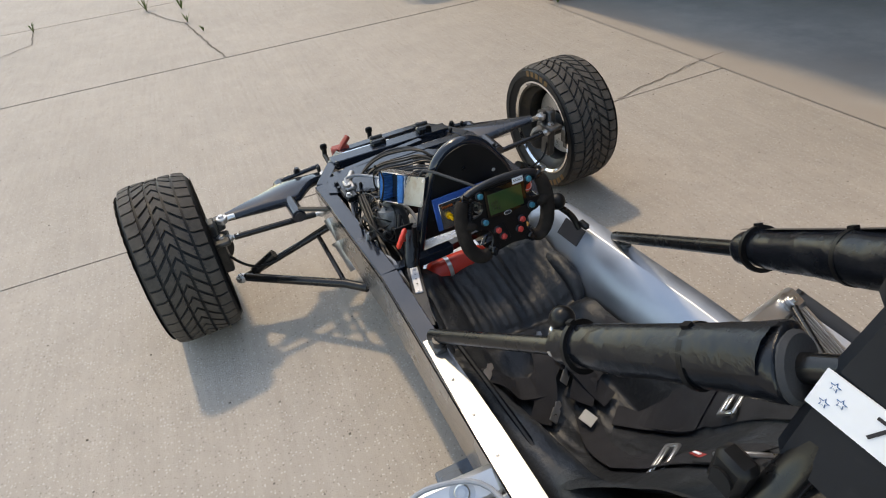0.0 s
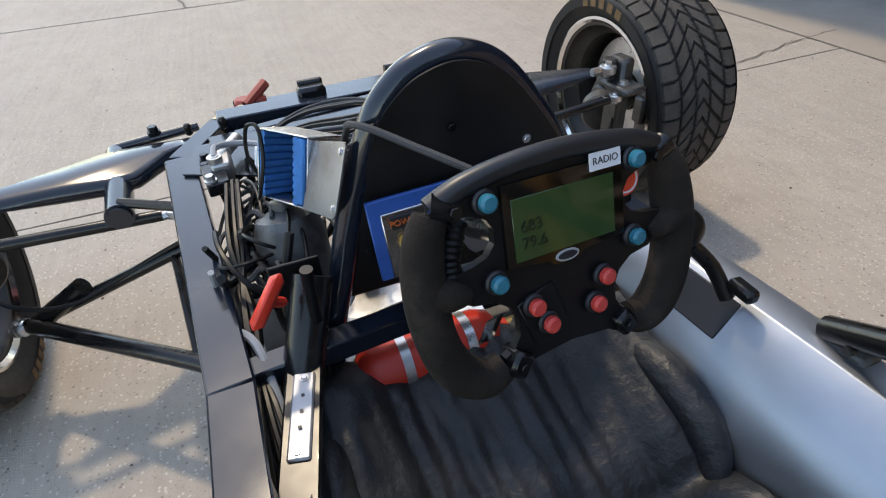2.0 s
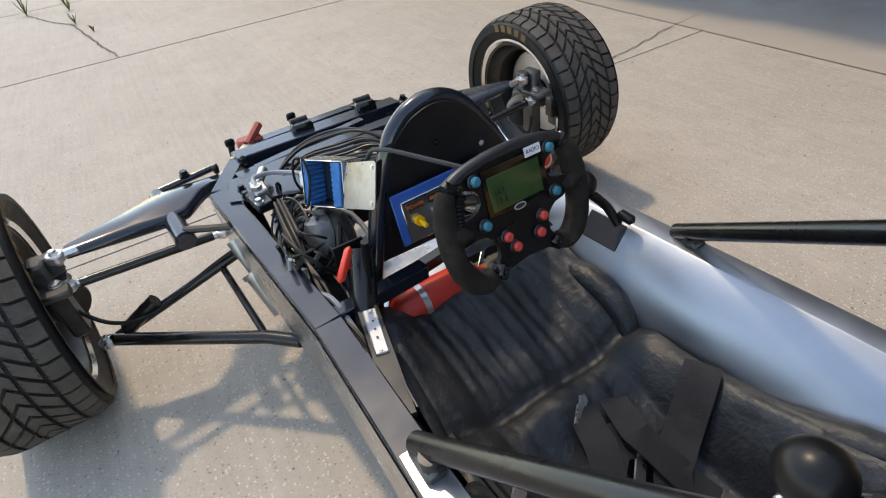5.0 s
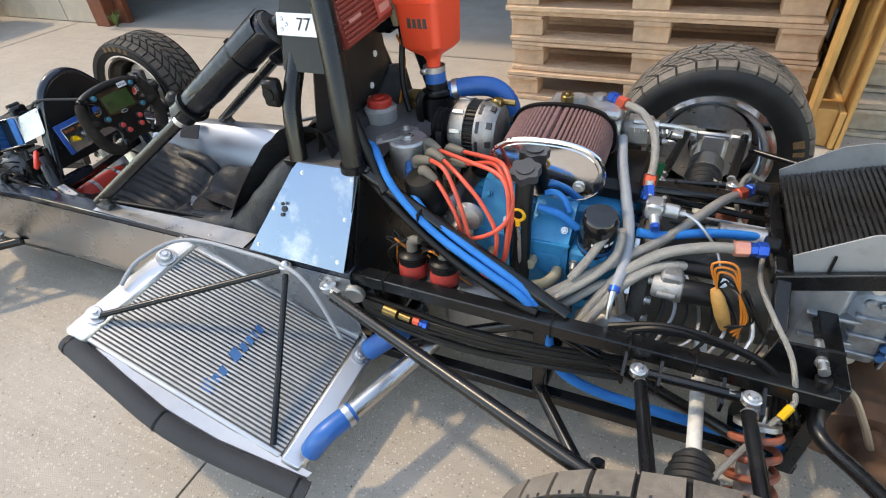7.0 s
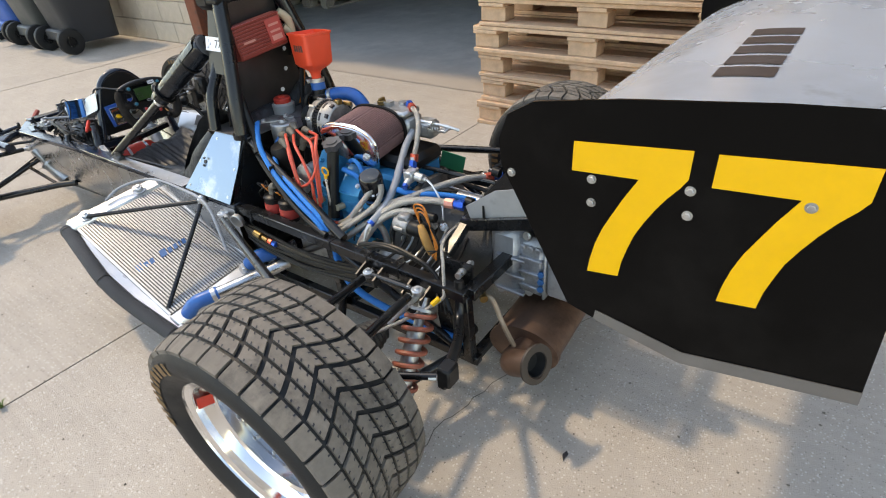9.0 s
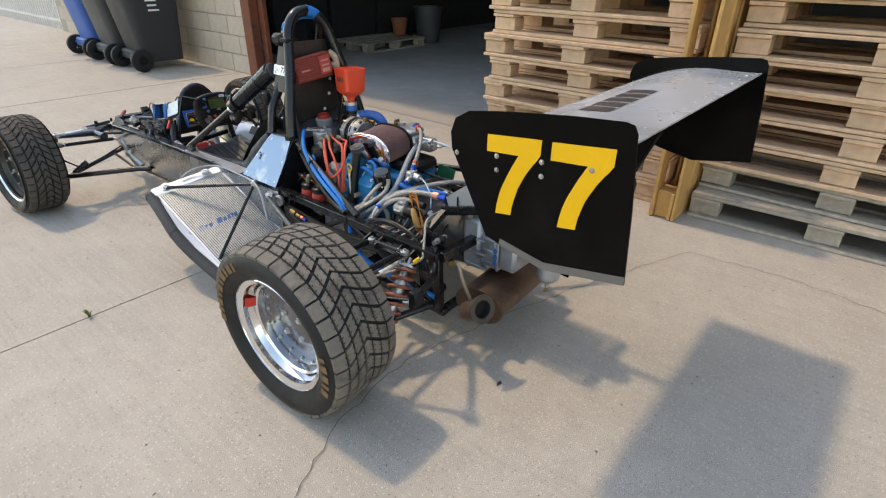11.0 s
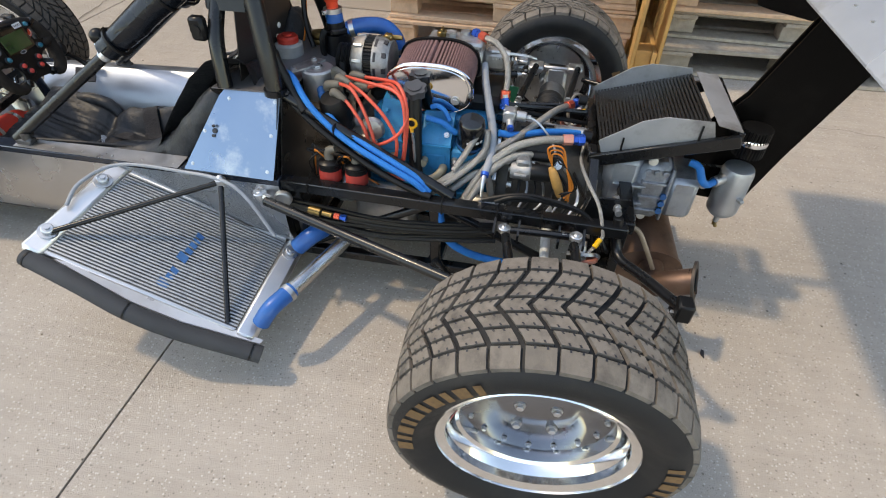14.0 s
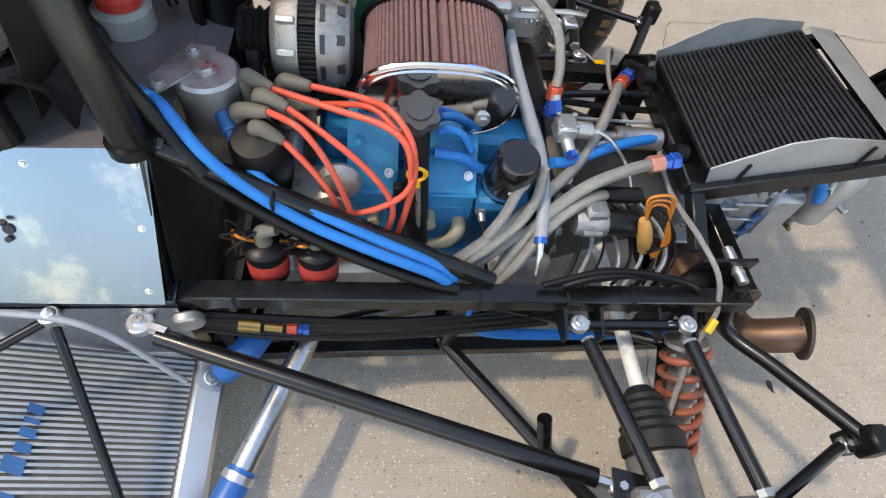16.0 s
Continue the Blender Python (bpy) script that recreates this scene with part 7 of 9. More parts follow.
part("dipstick_ring", Mb().lathe([(0.0115, -0.003), (0.0145, 0), (0.0115, 0.003), (0.008, 0)], axes((-0.172, -0.374, 0.494), (0, -0.6, 0.8), (0, 0.8, 0.6)), 20, closed=True).tube([(-0.173, -0.374, 0.483), (-0.176, -0.376, 0.472)], [0.005, 0.004], 8), mat("yellow_plastic", (0.75, 0.36, 0.01), 0.45), engine, "yellow dipstick ring")
part("dipstick_tube", Mb().tube([(-0.1755, -0.376, 0.474), (-0.178, -0.378, 0.462), (-0.186, -0.386, 0.36)], [0.0045, 0.0035, 0.0035], 8), STEEL, engine, "thin steel dipstick tube")
ofm = Matrix.Translation((-0.125, -0.505, 0.421)) @ Euler((radians(4), radians(-12), 0)).to_matrix().to_4x4()
oc = part("oil_filter", Mb().lathe([(1e-5, 0), (0.030, 0), (0.0318, 0.004), (0.0318, 0.072), (0.030, 0.082), (0.026, 0.086), (1e-5, 0.0865)], ofm, 30), mat("gloss_black_can", (0.008, 0.008, 0.009), 0.16, spec=0.6), engine, "gloss black oil filter can")
part("filter_label", Mb().lathe([(0.0320, 0.012), (0.0324, 0.012), (0.0324, 0.020), (0.0320, 0.020)], ofm, 30, closed=True), BLUE_INK, oc, "blue label band with white bars")
for k in range(4):
    part("label_bar", Mb().box((0, 0, 0), (0.001, 0.007, 0.006), ofm @ Matrix.Rotation(math.pi + 0.35 * (k - 1.5) + 0.5, 4, "Z") @ Matrix.Translation((0.0320, 0, 0.040))), WHITE, oc)
part("filter_head", Mb().box((-0.11, -0.505, 0.41), (0.09, 0.08, 0.03), None, 0.006), ENGINE_BLUE, engine, "blue filter mounting head")
part("blue_pipe", Mb().tube([(-0.105, -0.405, 0.505), (-0.105, -0.420, 0.510), (-0.106, -0.438, 0.500), (-0.110, -0.452, 0.478)], 0.0058, 10, 5).tube([(-0.128, -0.398, 0.489), (-0.128, -0.415, 0.486), (-0.125, -0.438, 0.478), (-0.120, -0.470, 0.452)], 0.0070, 10, 5), BLUE_HOSE, engine, "short blue hose with clips")
# air filter
am2 = axes((-0.088, -0.398, 0.545), (0, -1, 0.02), (-0.12, 0, 1))   # z axis towards the car's left
def oval(a, b, n=40, e=2.6):
    return [(a * abs(math.cos(t)) ** (2 / e) * (1 if math.cos(t) >= 0 else -1), b * abs(math.sin(t)) ** (2 / e) * (1 if math.sin(t) >= 0 else -1)) for t in [2 * math.pi * i / n for i in range(n)]]


pl2 = Mb()
base = oval(0.095, 0.057, 400)
pleat = []
for i, (x, y) in enumerate(base):
    f_ = (0.86, 0.985, 1.0, 1.0, 0.985)[i % 5]
    pleat.append((x * f_, y * f_))
pl2.prism(pleat, 0.118, am2 @ Matrix.Translation((0, 0, -0.118)))
af = part("air_filter", pl2, FILTER, engine, "oval air filter with red pleats and a chrome face", sharp=10)
part("face_plate", Mb().prism(oval(0.101, 0.061, 64), 0.004, am2 @ Matrix.Translation((0, 0, 0.004))).prism(oval(0.094, 0.055, 64), 0.003, am2 @ Matrix.Translation((0, 0, 0.007))), CHROME, af, "mirror chrome oval face plate")
part("rim_bead", Mb().tube([am2 @ Vector((x, y, 0.004)) for x, y in oval(0.101, 0.061, 64)] + [am2 @ Vector((*oval(0.101, 0.061, 64)[0], 0.004))], 0.0045, 8), CHROME, af, "rolled chrome rim")
part("back_plate", Mb().prism(oval(0.101, 0.061, 64), 0.008, am2 @ Matrix.Translation((0, 0, -0.125))), SATIN_BLACK, af)
for xx in (-0.055, 0.062):
    p_ = am2 @ Vector((xx, -0.022, 0.010))
    n_ = am2.to_3x3() @ Vector((0, 0, 1))
    bolt("face_nut", p_, n_, 0.008, af, STEEL, 0.008)
# carburettor behind the filter
cb_ = Mb()
cb_.box((0.075, -0.42, 0.555), (0.07, 0.16, 0.07), None, 0.008)
cb_.box((0.065, -0.43, 0.602), (0.075, 0.14, 0.018), None, 0.006)
cb_.disc((0.065, -0.415, 0.611), (0.065, -0.415, 0.622), 0.016, 6)
cb_.disc((0.085, -0.45, 0.611), (0.085, -0.45, 0.620), 0.012, 12)
cb_.box((0.09, -0.53, 0.555), (0.05, 0.06, 0.05), None, 0.01)
cb = part("carburettor", cb_, CASTING, engine, "grey cast twin-choke carburettor")
part("jet_cover", Mb().disc((0.060, -0.395, 0.611), (0.060, -0.395, 0.624), 0.013, 10, 0.002).box((0.06, -0.395, 0.627), (0.024, 0.007, 0.008), None, 0.002), BRASS, cb, "brass wing nut")
part("throttle_spring", Mb().tube([(0.07 + 0.006 * math.cos(i * 1.2), -0.52 - 0.0016 * i, 0.565 + 0.006 * math.sin(i * 1.2)) for i in range(44)], 0.0014, 5), STEEL, cb, "small return spring")
part("linkage", Mb().box((0.08, -0.60, 0.565), (0.04, 0.02, 0.008), None, 0.002).tube([(0.07, -0.52, 0.58), (0.085, -0.60, 0.572), (0.10, -0.63, 0.56)], 0.004, 8).disc((0.07, -0.555, 0.575), (0.07, -0.565, 0.575), 0.012, 12), STEEL, cb, "throttle linkage")
# hoses with red and blue fittings
RED_AN = mat("red_anodised", (0.62, 0.10, 0.06), 0.3, 0.6)
PINK_AN = mat("faded_red_anodised", (0.62, 0.26, 0.20), 0.35, 0.5)
BLUE_AN = mat("blue_anodised", (0.012, 0.10, 0.48), 0.28, 0.6)


def an_fitting(p, d, r, parent, red=None):
    p, d = Vector(p), Vector(d).normalized()
    f1 = part("hose_socket", Mb().disc(p, p + d * r * 2.4, r * 1.35, 8, 0.001), red or RED_AN, parent, "red anodised hose end")
    part("hose_nut", Mb().disc(p + d * r * 2.4, p + d * r * 3.6, r * 1.15, 6, 0.001).disc(p + d * r * 3.6, p + d * r * 5.2, r * 1.4, 6, 0.001), BLUE_AN, f1, "blue anodised hex nut")


h1 = part("braided_hose", Mb().tube([(-0.222, -0.505, 0.312), (-0.206, -0.520, 0.352), (-0.178, -0.558, 0.410), (-0.150, -0.614, 0.452), (-0.124, -0.678, 0.464), (-0.105, -0.722, 0.460)], 0.0092, 14, 6), BRAID, car, "braided steel oil hose with red and blue ends")
an_fitting((-0.105, -0.722, 0.460), (0.22, -0.95, 0.0), 0.0098, h1, PINK_AN)
h2 = part("braided_hose", Mb().tube([(-0.228, -0.405, 0.332), (-0.205, -0.468, 0.380), (-0.165, -0.540, 0.422), (-0.105, -0.612, 0.448), (-0.035, -0.662, 0.462), (0.030, -0.698, 0.462), (0.078, -0.724, 0.452)], 0.0090, 14, 6), BRAID, car, "braided steel oil hose with red and blue ends")
an_fitting((0.078, -0.724, 0.452), (0.75, -0.55, -0.1), 0.0095, h2)
part("braided_hose", Mb().tube([(-0.226, -0.510, 0.315), (-0.216, -0.532, 0.350), (-0.190, -0.566, 0.402), (-0.163, -0.612, 0.432), (-0.14, -0.66, 0.43), (-0.12, -0.70, 0.39)], 0.0085, 14, 6), BRAID, car, "braided steel oil hose dropping beside the starter")
h3 = part("fuel_line", Mb().tube([(0.062, -0.505, 0.615), (0.040, -0.535, 0.612), (0.010, -0.562, 0.590), (-0.015, -0.572, 0.555), (-0.028, -0.572, 0.530)], 0.0070, 12, 6), BRAID, car, "braided fuel line to the carburettor")
an_fitting((0.062, -0.505, 0.615), (0.6, 0.75, 0.0), 0.0085, h3)
an_fitting((-0.028, -0.572, 0.530), (-0.3, -0.02, -0.95), 0.0085, h3)
gh_ = part("grey_hose", Mb().tube([(0.050, -0.507, 0.556), (-0.002, -0.519, 0.528), (-0.054, -0.538, 0.494), (-0.106, -0.556, 0.461), (-0.158, -0.562, 0.428), (-0.206, -0.556, 0.406)], [0.0085, 0.0098, 0.0102, 0.0102, 0.0100, 0.0092], 14, 6), GREY_HOSE, car, "grey sleeved cable hose")
part("sleeve_band", Mb().tube([(-0.204, -0.5565, 0.407), (-0.212, -0.556, 0.403)], 0.0098, 14), BLUE_AN, gh_, "blue band at the sleeve's end")
part("cable_end", Mb().tube([(-0.208, -0.556, 0.405), (-0.226, -0.555, 0.392), (-0.240, -0.555, 0.365)], [0.006, 0.0045, 0.003], 8, 3), STEEL, gh_)
part("vent_hose", Mb().tube([(-0.20, -0.48, 0.40), (-0.185, -0.50, 0.43), (-0.165, -0.515, 0.455), (-0.15, -0.53, 0.48)], 0.0075, 10, 5), BRAID, car)
rg = Mb()
rg.box((-0.070, -0.590, 0.490), (0.036, 0.030, 0.030), None, 0.004)
rg.disc((-0.07, -0.605, 0.490), (-0.07, -0.630, 0.488), 0.0125, 16, 0.002)
rg.disc((-0.07, -0.63, 0.488), (-0.07, -0.640, 0.488), 0.006, 6)
rg.disc((-0.045, -0.575, 0.502), (-0.035, -0.572, 0.522), 0.008, 14)
rg.disc((-0.085, -0.592, 0.482), (-0.104, -0.596, 0.476), 0.009, 12, 0.002)
rgo = part("fuel_regulator", rg, CASTING, car, "cast grey fuel pressure regulator")
for q_ in ((-0.082, -0.578, 0.506), (-0.082, -0.602, 0.506), (-0.058, -0.578, 0.506), (-0.058, -0.602, 0.506)):
    bolt("cover_screw", q_, (0, 0, 1), 0.003, rgo, STEEL, 0.003)
part("union_nut", Mb().disc((-0.050, -0.577, 0.500), (-0.040, -0.5735, 0.515), 0.0095, 6), BLUE_AN, rgo, "blue anodised union nut")
part("union_nut", Mb().disc((-0.094, -0.594, 0.479), (-0.112, -0.598, 0.474), 0.0085, 6), BLUE_AN, rgo, "blue anodised union nut")
part("gauge_line", Mb().tube([(-0.07, -0.64, 0.488), (-0.075, -0.665, 0.475), (-0.09, -0.70, 0.44), (-0.11, -0.715, 0.41)], 0.0028, 7, 5), STEEL, rgo, "thin steel gauge pipe")
part("blue_pipe", Mb().tube([(-0.112, -0.572, 0.462), (-0.095, -0.612, 0.452), (-0.070, -0.665, 0.452), (-0.045, -0.72, 0.446), (-0.02, -0.78, 0.434)], 0.0082, 12, 6), BLUE_HOSE, car, "bright blue breather hose")
# header tank, funnel, top hose
ht = Mb().tube([(0.080, -0.112, 0.42), (0.086, -0.108, 0.585)], 0.038, 24).disc((0.086, -0.108, 0.585), (0.087, -0.107, 0.598), 0.034, 24, 0.003).disc((0.087, -0.107, 0.598), (0.0875, -0.106, 0.612), 0.024, 20)
hd = part("header_tank", ht, BLACK_PAINT, car, "black cylindrical coolant header tank")
part("hose", Mb().tube([(0.052, -0.09, 0.60), (0.042, -0.085, 0.58), (0.042, -0.085, 0.52), (0.05, -0.09, 0.45)], 0.008, 8, 4), SATIN_BLACK, hd)
part("neck_sleeve", Mb().disc((0.0875, -0.106, 0.610), (0.0885, -0.104, 0.636), 0.0225, 22, 0.002), SILICONE, hd, "blue silicone neck sleeve")
part("neck_clamp", Mb().disc((0.0886, -0.1035, 0.634), (0.089, -0.103, 0.646), 0.0238, 22).box((0.068, -0.09, 0.640), (0.02, 0.012, 0.012), None, 0.002), STEEL, hd, "steel hose clamp")
th = part("top_hose", Mb().tube([(0.098, -0.135, 0.590), (0.108, -0.175, 0.600), (0.118, -0.225, 0.598), (0.120, -0.258, 0.570), (0.118, -0.268, 0.525)], 0.0205, 18, 7), SILICONE, hd, "dark blue silicone top hose")
for (c_, d_) in (((0.101, -0.147, 0.594), (0.01, -0.04, 0.01)), ((0.1185, -0.266, 0.54), (0, -0.01, -0.045))):
    mm_ = Matrix.Translation(c_) @ Vector(d_).to_track_quat("Z", "Y").to_matrix().to_4x4()
    part("hose_clamp", Mb().lathe([(0.020, -0.006), (0.0225, -0.006), (0.0225, 0.006), (0.020, 0.006)], mm_, 22, closed=True), STEEL, th)
fu = thing("funnel", "orange-red square plastic funnel standing in the coolant tank neck", "funnel", (0.0888, -0.103, 0.646))
FM = Matrix.Translation((0.0888, -0.103, 0.646)) @ Euler((radians(-4), radians(3), radians(-12))).to_matrix().to_4x4()


def sq(w, l, z, e, n=40):
    return [(x, y, z) for x, y in oval(w, l, n, e)]


lay = [sq(0.014, 0.014, -0.03, 2), sq(0.015, 0.015, 0.012, 2), sq(0.020, 0.019, 0.022, 2.3), sq(0.038, 0.041, 0.035, 4), sq(0.045, 0.0485, 0.045, 6), sq(0.048, 0.052, 0.127, 8), sq(0.0515, 0.0555, 0.128, 8), sq(0.0515, 0.0555, 0.134, 8), sq(0.046, 0.050, 0.134, 8), sq(0.042, 0.045, 0.050, 6), sq(0.035, 0.038, 0.040, 4), sq(0.012, 0.012, 0.018, 2)]
fg = Mb()
vs = [p for l in lay for p in l]
nn_ = 40
fg.add(vs, [(i * nn_ + k, i * nn_ + (k + 1) % nn_, (i + 1) * nn_ + (k + 1) % nn_, (i + 1) * nn_ + k) for i in range(len(lay) - 1) for k in range(nn_)], FM)
fg.box((0.054, 0.0, 0.130), (0.008, 0.030, 0.008), FM, 0.002)
part("bowl", fg, FUNNEL, fu)
for k in range(4):
    part("marking", Mb().box((-0.0450, -0.024 + 0.013 * k, 0.092), (0.004, 0.011, 0.020), FM @ Matrix.Rotation(0.0, 4, "X"), 0.001), mat("grey_mark", (0.07, 0.06, 0.05), 0.6), fu, "worn dark marking bars")
# starter
sm_ = Matrix.Translation((-0.172, -0.612, 0.405)) @ Matrix.Scale(0.74, 4) @ Euler((radians(90), 0, 0)).to_matrix().to_4x4()
st_ = part("starter_motor", Mb().lathe([(1e-5, 0), (0.024, 0), (0.028, 0.006), (0.028, 0.040), (0.030, 0.044), (0.030, 0.062), (0.026, 0.066)], sm_, 26), mat("grey_starter_nose", (0.30, 0.30, 0.30), 0.45, 0.75, vary=0.3, scale=30, bump=0.3, bscale=300, dirt=(0.10, 0.09, 0.08), dirt_scale=16), car, "starter motor with silver nose and black body")
part("nose_casting", Mb().box((-0.168, -0.640, 0.424), (0.030, 0.034, 0.026), None, 0.005).disc((-0.192, -0.622, 0.404), (-0.192, -0.650, 0.404), 0.006, 10), bpy.data.materials["grey_starter_nose"], st_)
part("motor_body", Mb().lathe([(0.026, 0.060), (0.027, 0.062), (0.027, 0.125), (0.022, 0.132), (1e-5, 0.132)], sm_, 26), SATIN_BLACK, st_, "black motor body")
part("solenoid", Mb().disc((-0.138, -0.640, 0.428), (-0.138, -0.715, 0.428), 0.0125, 22, 0.003), SATIN_BLACK, st_, "black solenoid")
part("tan_boot", Mb().tube([(-0.187, -0.703, 0.434), (-0.190, -0.712, 0.418), (-0.192, -0.724, 0.390), (-0.190, -0.735, 0.362)], [0.006, 0.0105, 0.0115, 0.009], 12, 4), mat("orange_tan_boot", (0.50, 0.25, 0.07), 0.55, vary=0.2, scale=60), st_, "orange-tan rubber boot")
for k in range(5):
    part("wire", Mb().tube([(-0.188, -0.706, 0.438), (-0.188, -0.690 - 0.006 * k, 0.482 - 0.007 * k), (-0.190, -0.722, 0.488 - 0.010 * k), (-0.192, -0.738, 0.440), (-0.196, -0.752 - 0.004 * k, 0.392), (-0.20, -0.755 + 0.006 * k, 0.352 + 0.005 * k)], 0.0021, 6, 6), ORANGE_WIRE if k < 3 else SATIN_BLACK, st_)
# smaller plumbing and brackets between engine and gearbox
part("braided_hose", Mb().tube([(-0.222, -0.43, 0.34), (-0.214, -0.47, 0.372), (-0.19, -0.52, 0.412), (-0.165, -0.545, 0.44), (-0.150, -0.55, 0.465), (-0.145, -0.548, 0.485)], 0.0075, 12, 6), BRAID, car, "thin braided hose rising beside the filter")
part("braided_hose", Mb().tube([(-0.215, -0.46, 0.335), (-0.205, -0.49, 0.36), (-0.185, -0.535, 0.392), (-0.172, -0.56, 0.37), (-0.168, -0.57, 0.32)], 0.0085, 12, 6), BRAID, car, "braided hose looping behind the rail")
part("sensor_cable", Mb().tube([(-0.150, -0.475, 0.398), (-0.175, -0.478, 0.39), (-0.20, -0.485, 0.36), (-0.215, -0.49, 0.335)], 0.0026, 7, 5), SATIN_BLACK, car, "thin black sensor cable")
part("sensor", Mb().disc((-0.135, -0.475, 0.400), (-0.158, -0.476, 0.398), 0.009, 6).disc((-0.158, -0.476, 0.398), (-0.170, -0.477, 0.394), 0.006, 10), CASTING, engine, "small cast oil pressure sensor")
for k, (yy, zz) in enumerate(((-0.60, 0.435), (-0.60, 0.40), (-0.60, 0.36), (-0.66, 0.415), (-0.72, 0.395))):
    bolt("bell_bolt", (-0.115 - 0.012 * (k % 2), yy, zz), (-0.8, -0.2, 0.5), 0.008, car, STEEL, 0.010)
part("engine_plate", Mb().prism([(-0.15, 0.20), (-0.16, 0.36), (-0.10, 0.44), (0.10, 0.44), (0.16, 0.36), (0.15, 0.20)], 0.008, Matrix(((1, 0, 0, 0), (0, 0, 1, -0.578), (0, 1, 0, 0), (0, 0, 0, 1)))), ALLOY, car, "plain aluminium engine back plate")
for k in range(4):
    x0 = -0.04 + 0.04 * k
    part("loom", Mb().tube([(x0, -0.55, 0.43), (x0 - 0.02, -0.62, 0.432), (x0 * 0.6, -0.70, 0.425 + 0.008 * (k % 2)), (0.03 * (k - 1), -0.79, 0.42)], random.choice((0.003, 0.0042, 0.006)), 7, 5), (SATIN_BLACK, RUBBER, GREY_HOSE)[k % 3] if k % 4 else STEEL, car, "pipes and wiring over the bellhousing")
part("linkage_rod", Mb().tube([(0.02, -0.55, 0.47), (0.06, -0.70, 0.45), (0.07, -0.88, 0.45)], 0.006, 8, 4), BLACK_PAINT, car, "black gear linkage rod")
part("clutch_cylinder", Mb().disc((-0.02, -0.70, 0.43), (-0.02, -0.78, 0.43), 0.018, 16, 0.003).disc((-0.02, -0.68, 0.43), (-0.02, -0.70, 0.43), 0.010, 10), CASTING, car, "cast clutch slave cylinder")
for k in range(9):
    y0 = -0.60 - 0.020 * k
    part("small_cable", Mb().tube([(-0.10 + 0.02 * (k % 3), y0, 0.405 - 0.006 * k), (-0.15, y0 - 0.03, 0.385 - 0.004 * k + random.uniform(-0.01, 0.01)), (-0.19 + random.uniform(-0.02, 0.01), y0 - 0.035, 0.350), (-0.23, y0 - 0.01, 0.325 + random.uniform(-0.02, 0.01))], random.choice((0.002, 0.003, 0.004)), 7, 5), (SATIN_BLACK, GREY_HOSE, SATIN_BLACK, STEEL)[k % 4], car, "small cables beside the bellhousing")
for k in range(7):
    a = radians(118 + 14 * k)
    bolt("flange_bolt", (0.155 * math.cos(a), -0.605, 0.29 + 0.155 * math.sin(a)), (0, -1, 0), 0.0075, car, STEEL, 0.012)
# bellhousing and gearbox
bl = Mb().lathe([(1e-5, 0.0), (0.16, 0.0), (0.165, 0.01), (0.165, 0.025), (0.145, 0.04), (0.10, 0.20), (0.09, 0.26), (1e-5, 0.26)], Matrix.Translation((0, -0.58, 0.29)) @ Euler((radians(90), 0, 0)).to_matrix().to_4x4(), 36)
bell = part("bellhousing", bl, mat("grimy_casting", (0.085, 0.082, 0.078), 0.5, 0.6, vary=0.35, scale=20, bump=0.5, bscale=160, dirt=(0.045, 0.042, 0.04), dirt_scale=14), car, "grimy dark cast bellhousing")
GEAR_MAT = mat("blue_grey_casting", (0.38, 0.41, 0.45), 0.42, 0.75, vary=0.15, scale=24, bump=0.3, bscale=260, dirt=(0.18, 0.18, 0.19), dirt_scale=9)
gb = Mb()
gb.box((-0.01, -0.88, 0.325), (0.16, 0.09, 0.20), None, 0.02)
for k in range(3):
    gb.box((-0.088, -0.90, 0.25 + 0.05 * k), (0.02, 0.08, 0.008), None, 0.002)
gear = part("gearbox", gb, GEAR_MAT, car, "blue-grey cast gearbox with bolted end cover")
part("middle_case", Mb().box((-0.02, -0.955, 0.335), (0.145, 0.074, 0.165), None, 0.015), GEAR_MAT, gear)
part("end_cover", Mb().box((-0.03, -1.027, 0.325), (0.13, 0.068, 0.115), None, 0.012), GEAR_MAT, gear)
part("flange", Mb().box((-0.02, -0.992, 0.332), (0.152, 0.008, 0.150), None, 0.003), GEAR_MAT, gear)
for k in range(3):
    part("boss", Mb().disc((-0.090, -0.935 - 0.02 * k, 0.395), (-0.100, -0.935 - 0.02 * k, 0.395), 0.008, 10, 0.002), GEAR_MAT, gear)
    part("web", Mb().box((-0.092, -0.955, 0.285 + 0.04 * k), (0.014, 0.06, 0.007), None, 0.002), GEAR_MAT, gear)
for k in range(3):
    part("end_plug", Mb().disc((-0.094, -0.985, 0.31 + 0.022 * (k - 1)), (-0.100, -0.985, 0.31 + 0.022 * (k - 1)), 0.0085, 6), BLUE_INK, gear, "blue plug")
for yy, zz in ((-0.87, 0.42), (-0.94, 0.42), (-0.87, 0.24), (-0.95, 0.26)):
    bolt("case_bolt", (-0.085, yy, zz), (-1, 0, 0.2), 0.008, gear)
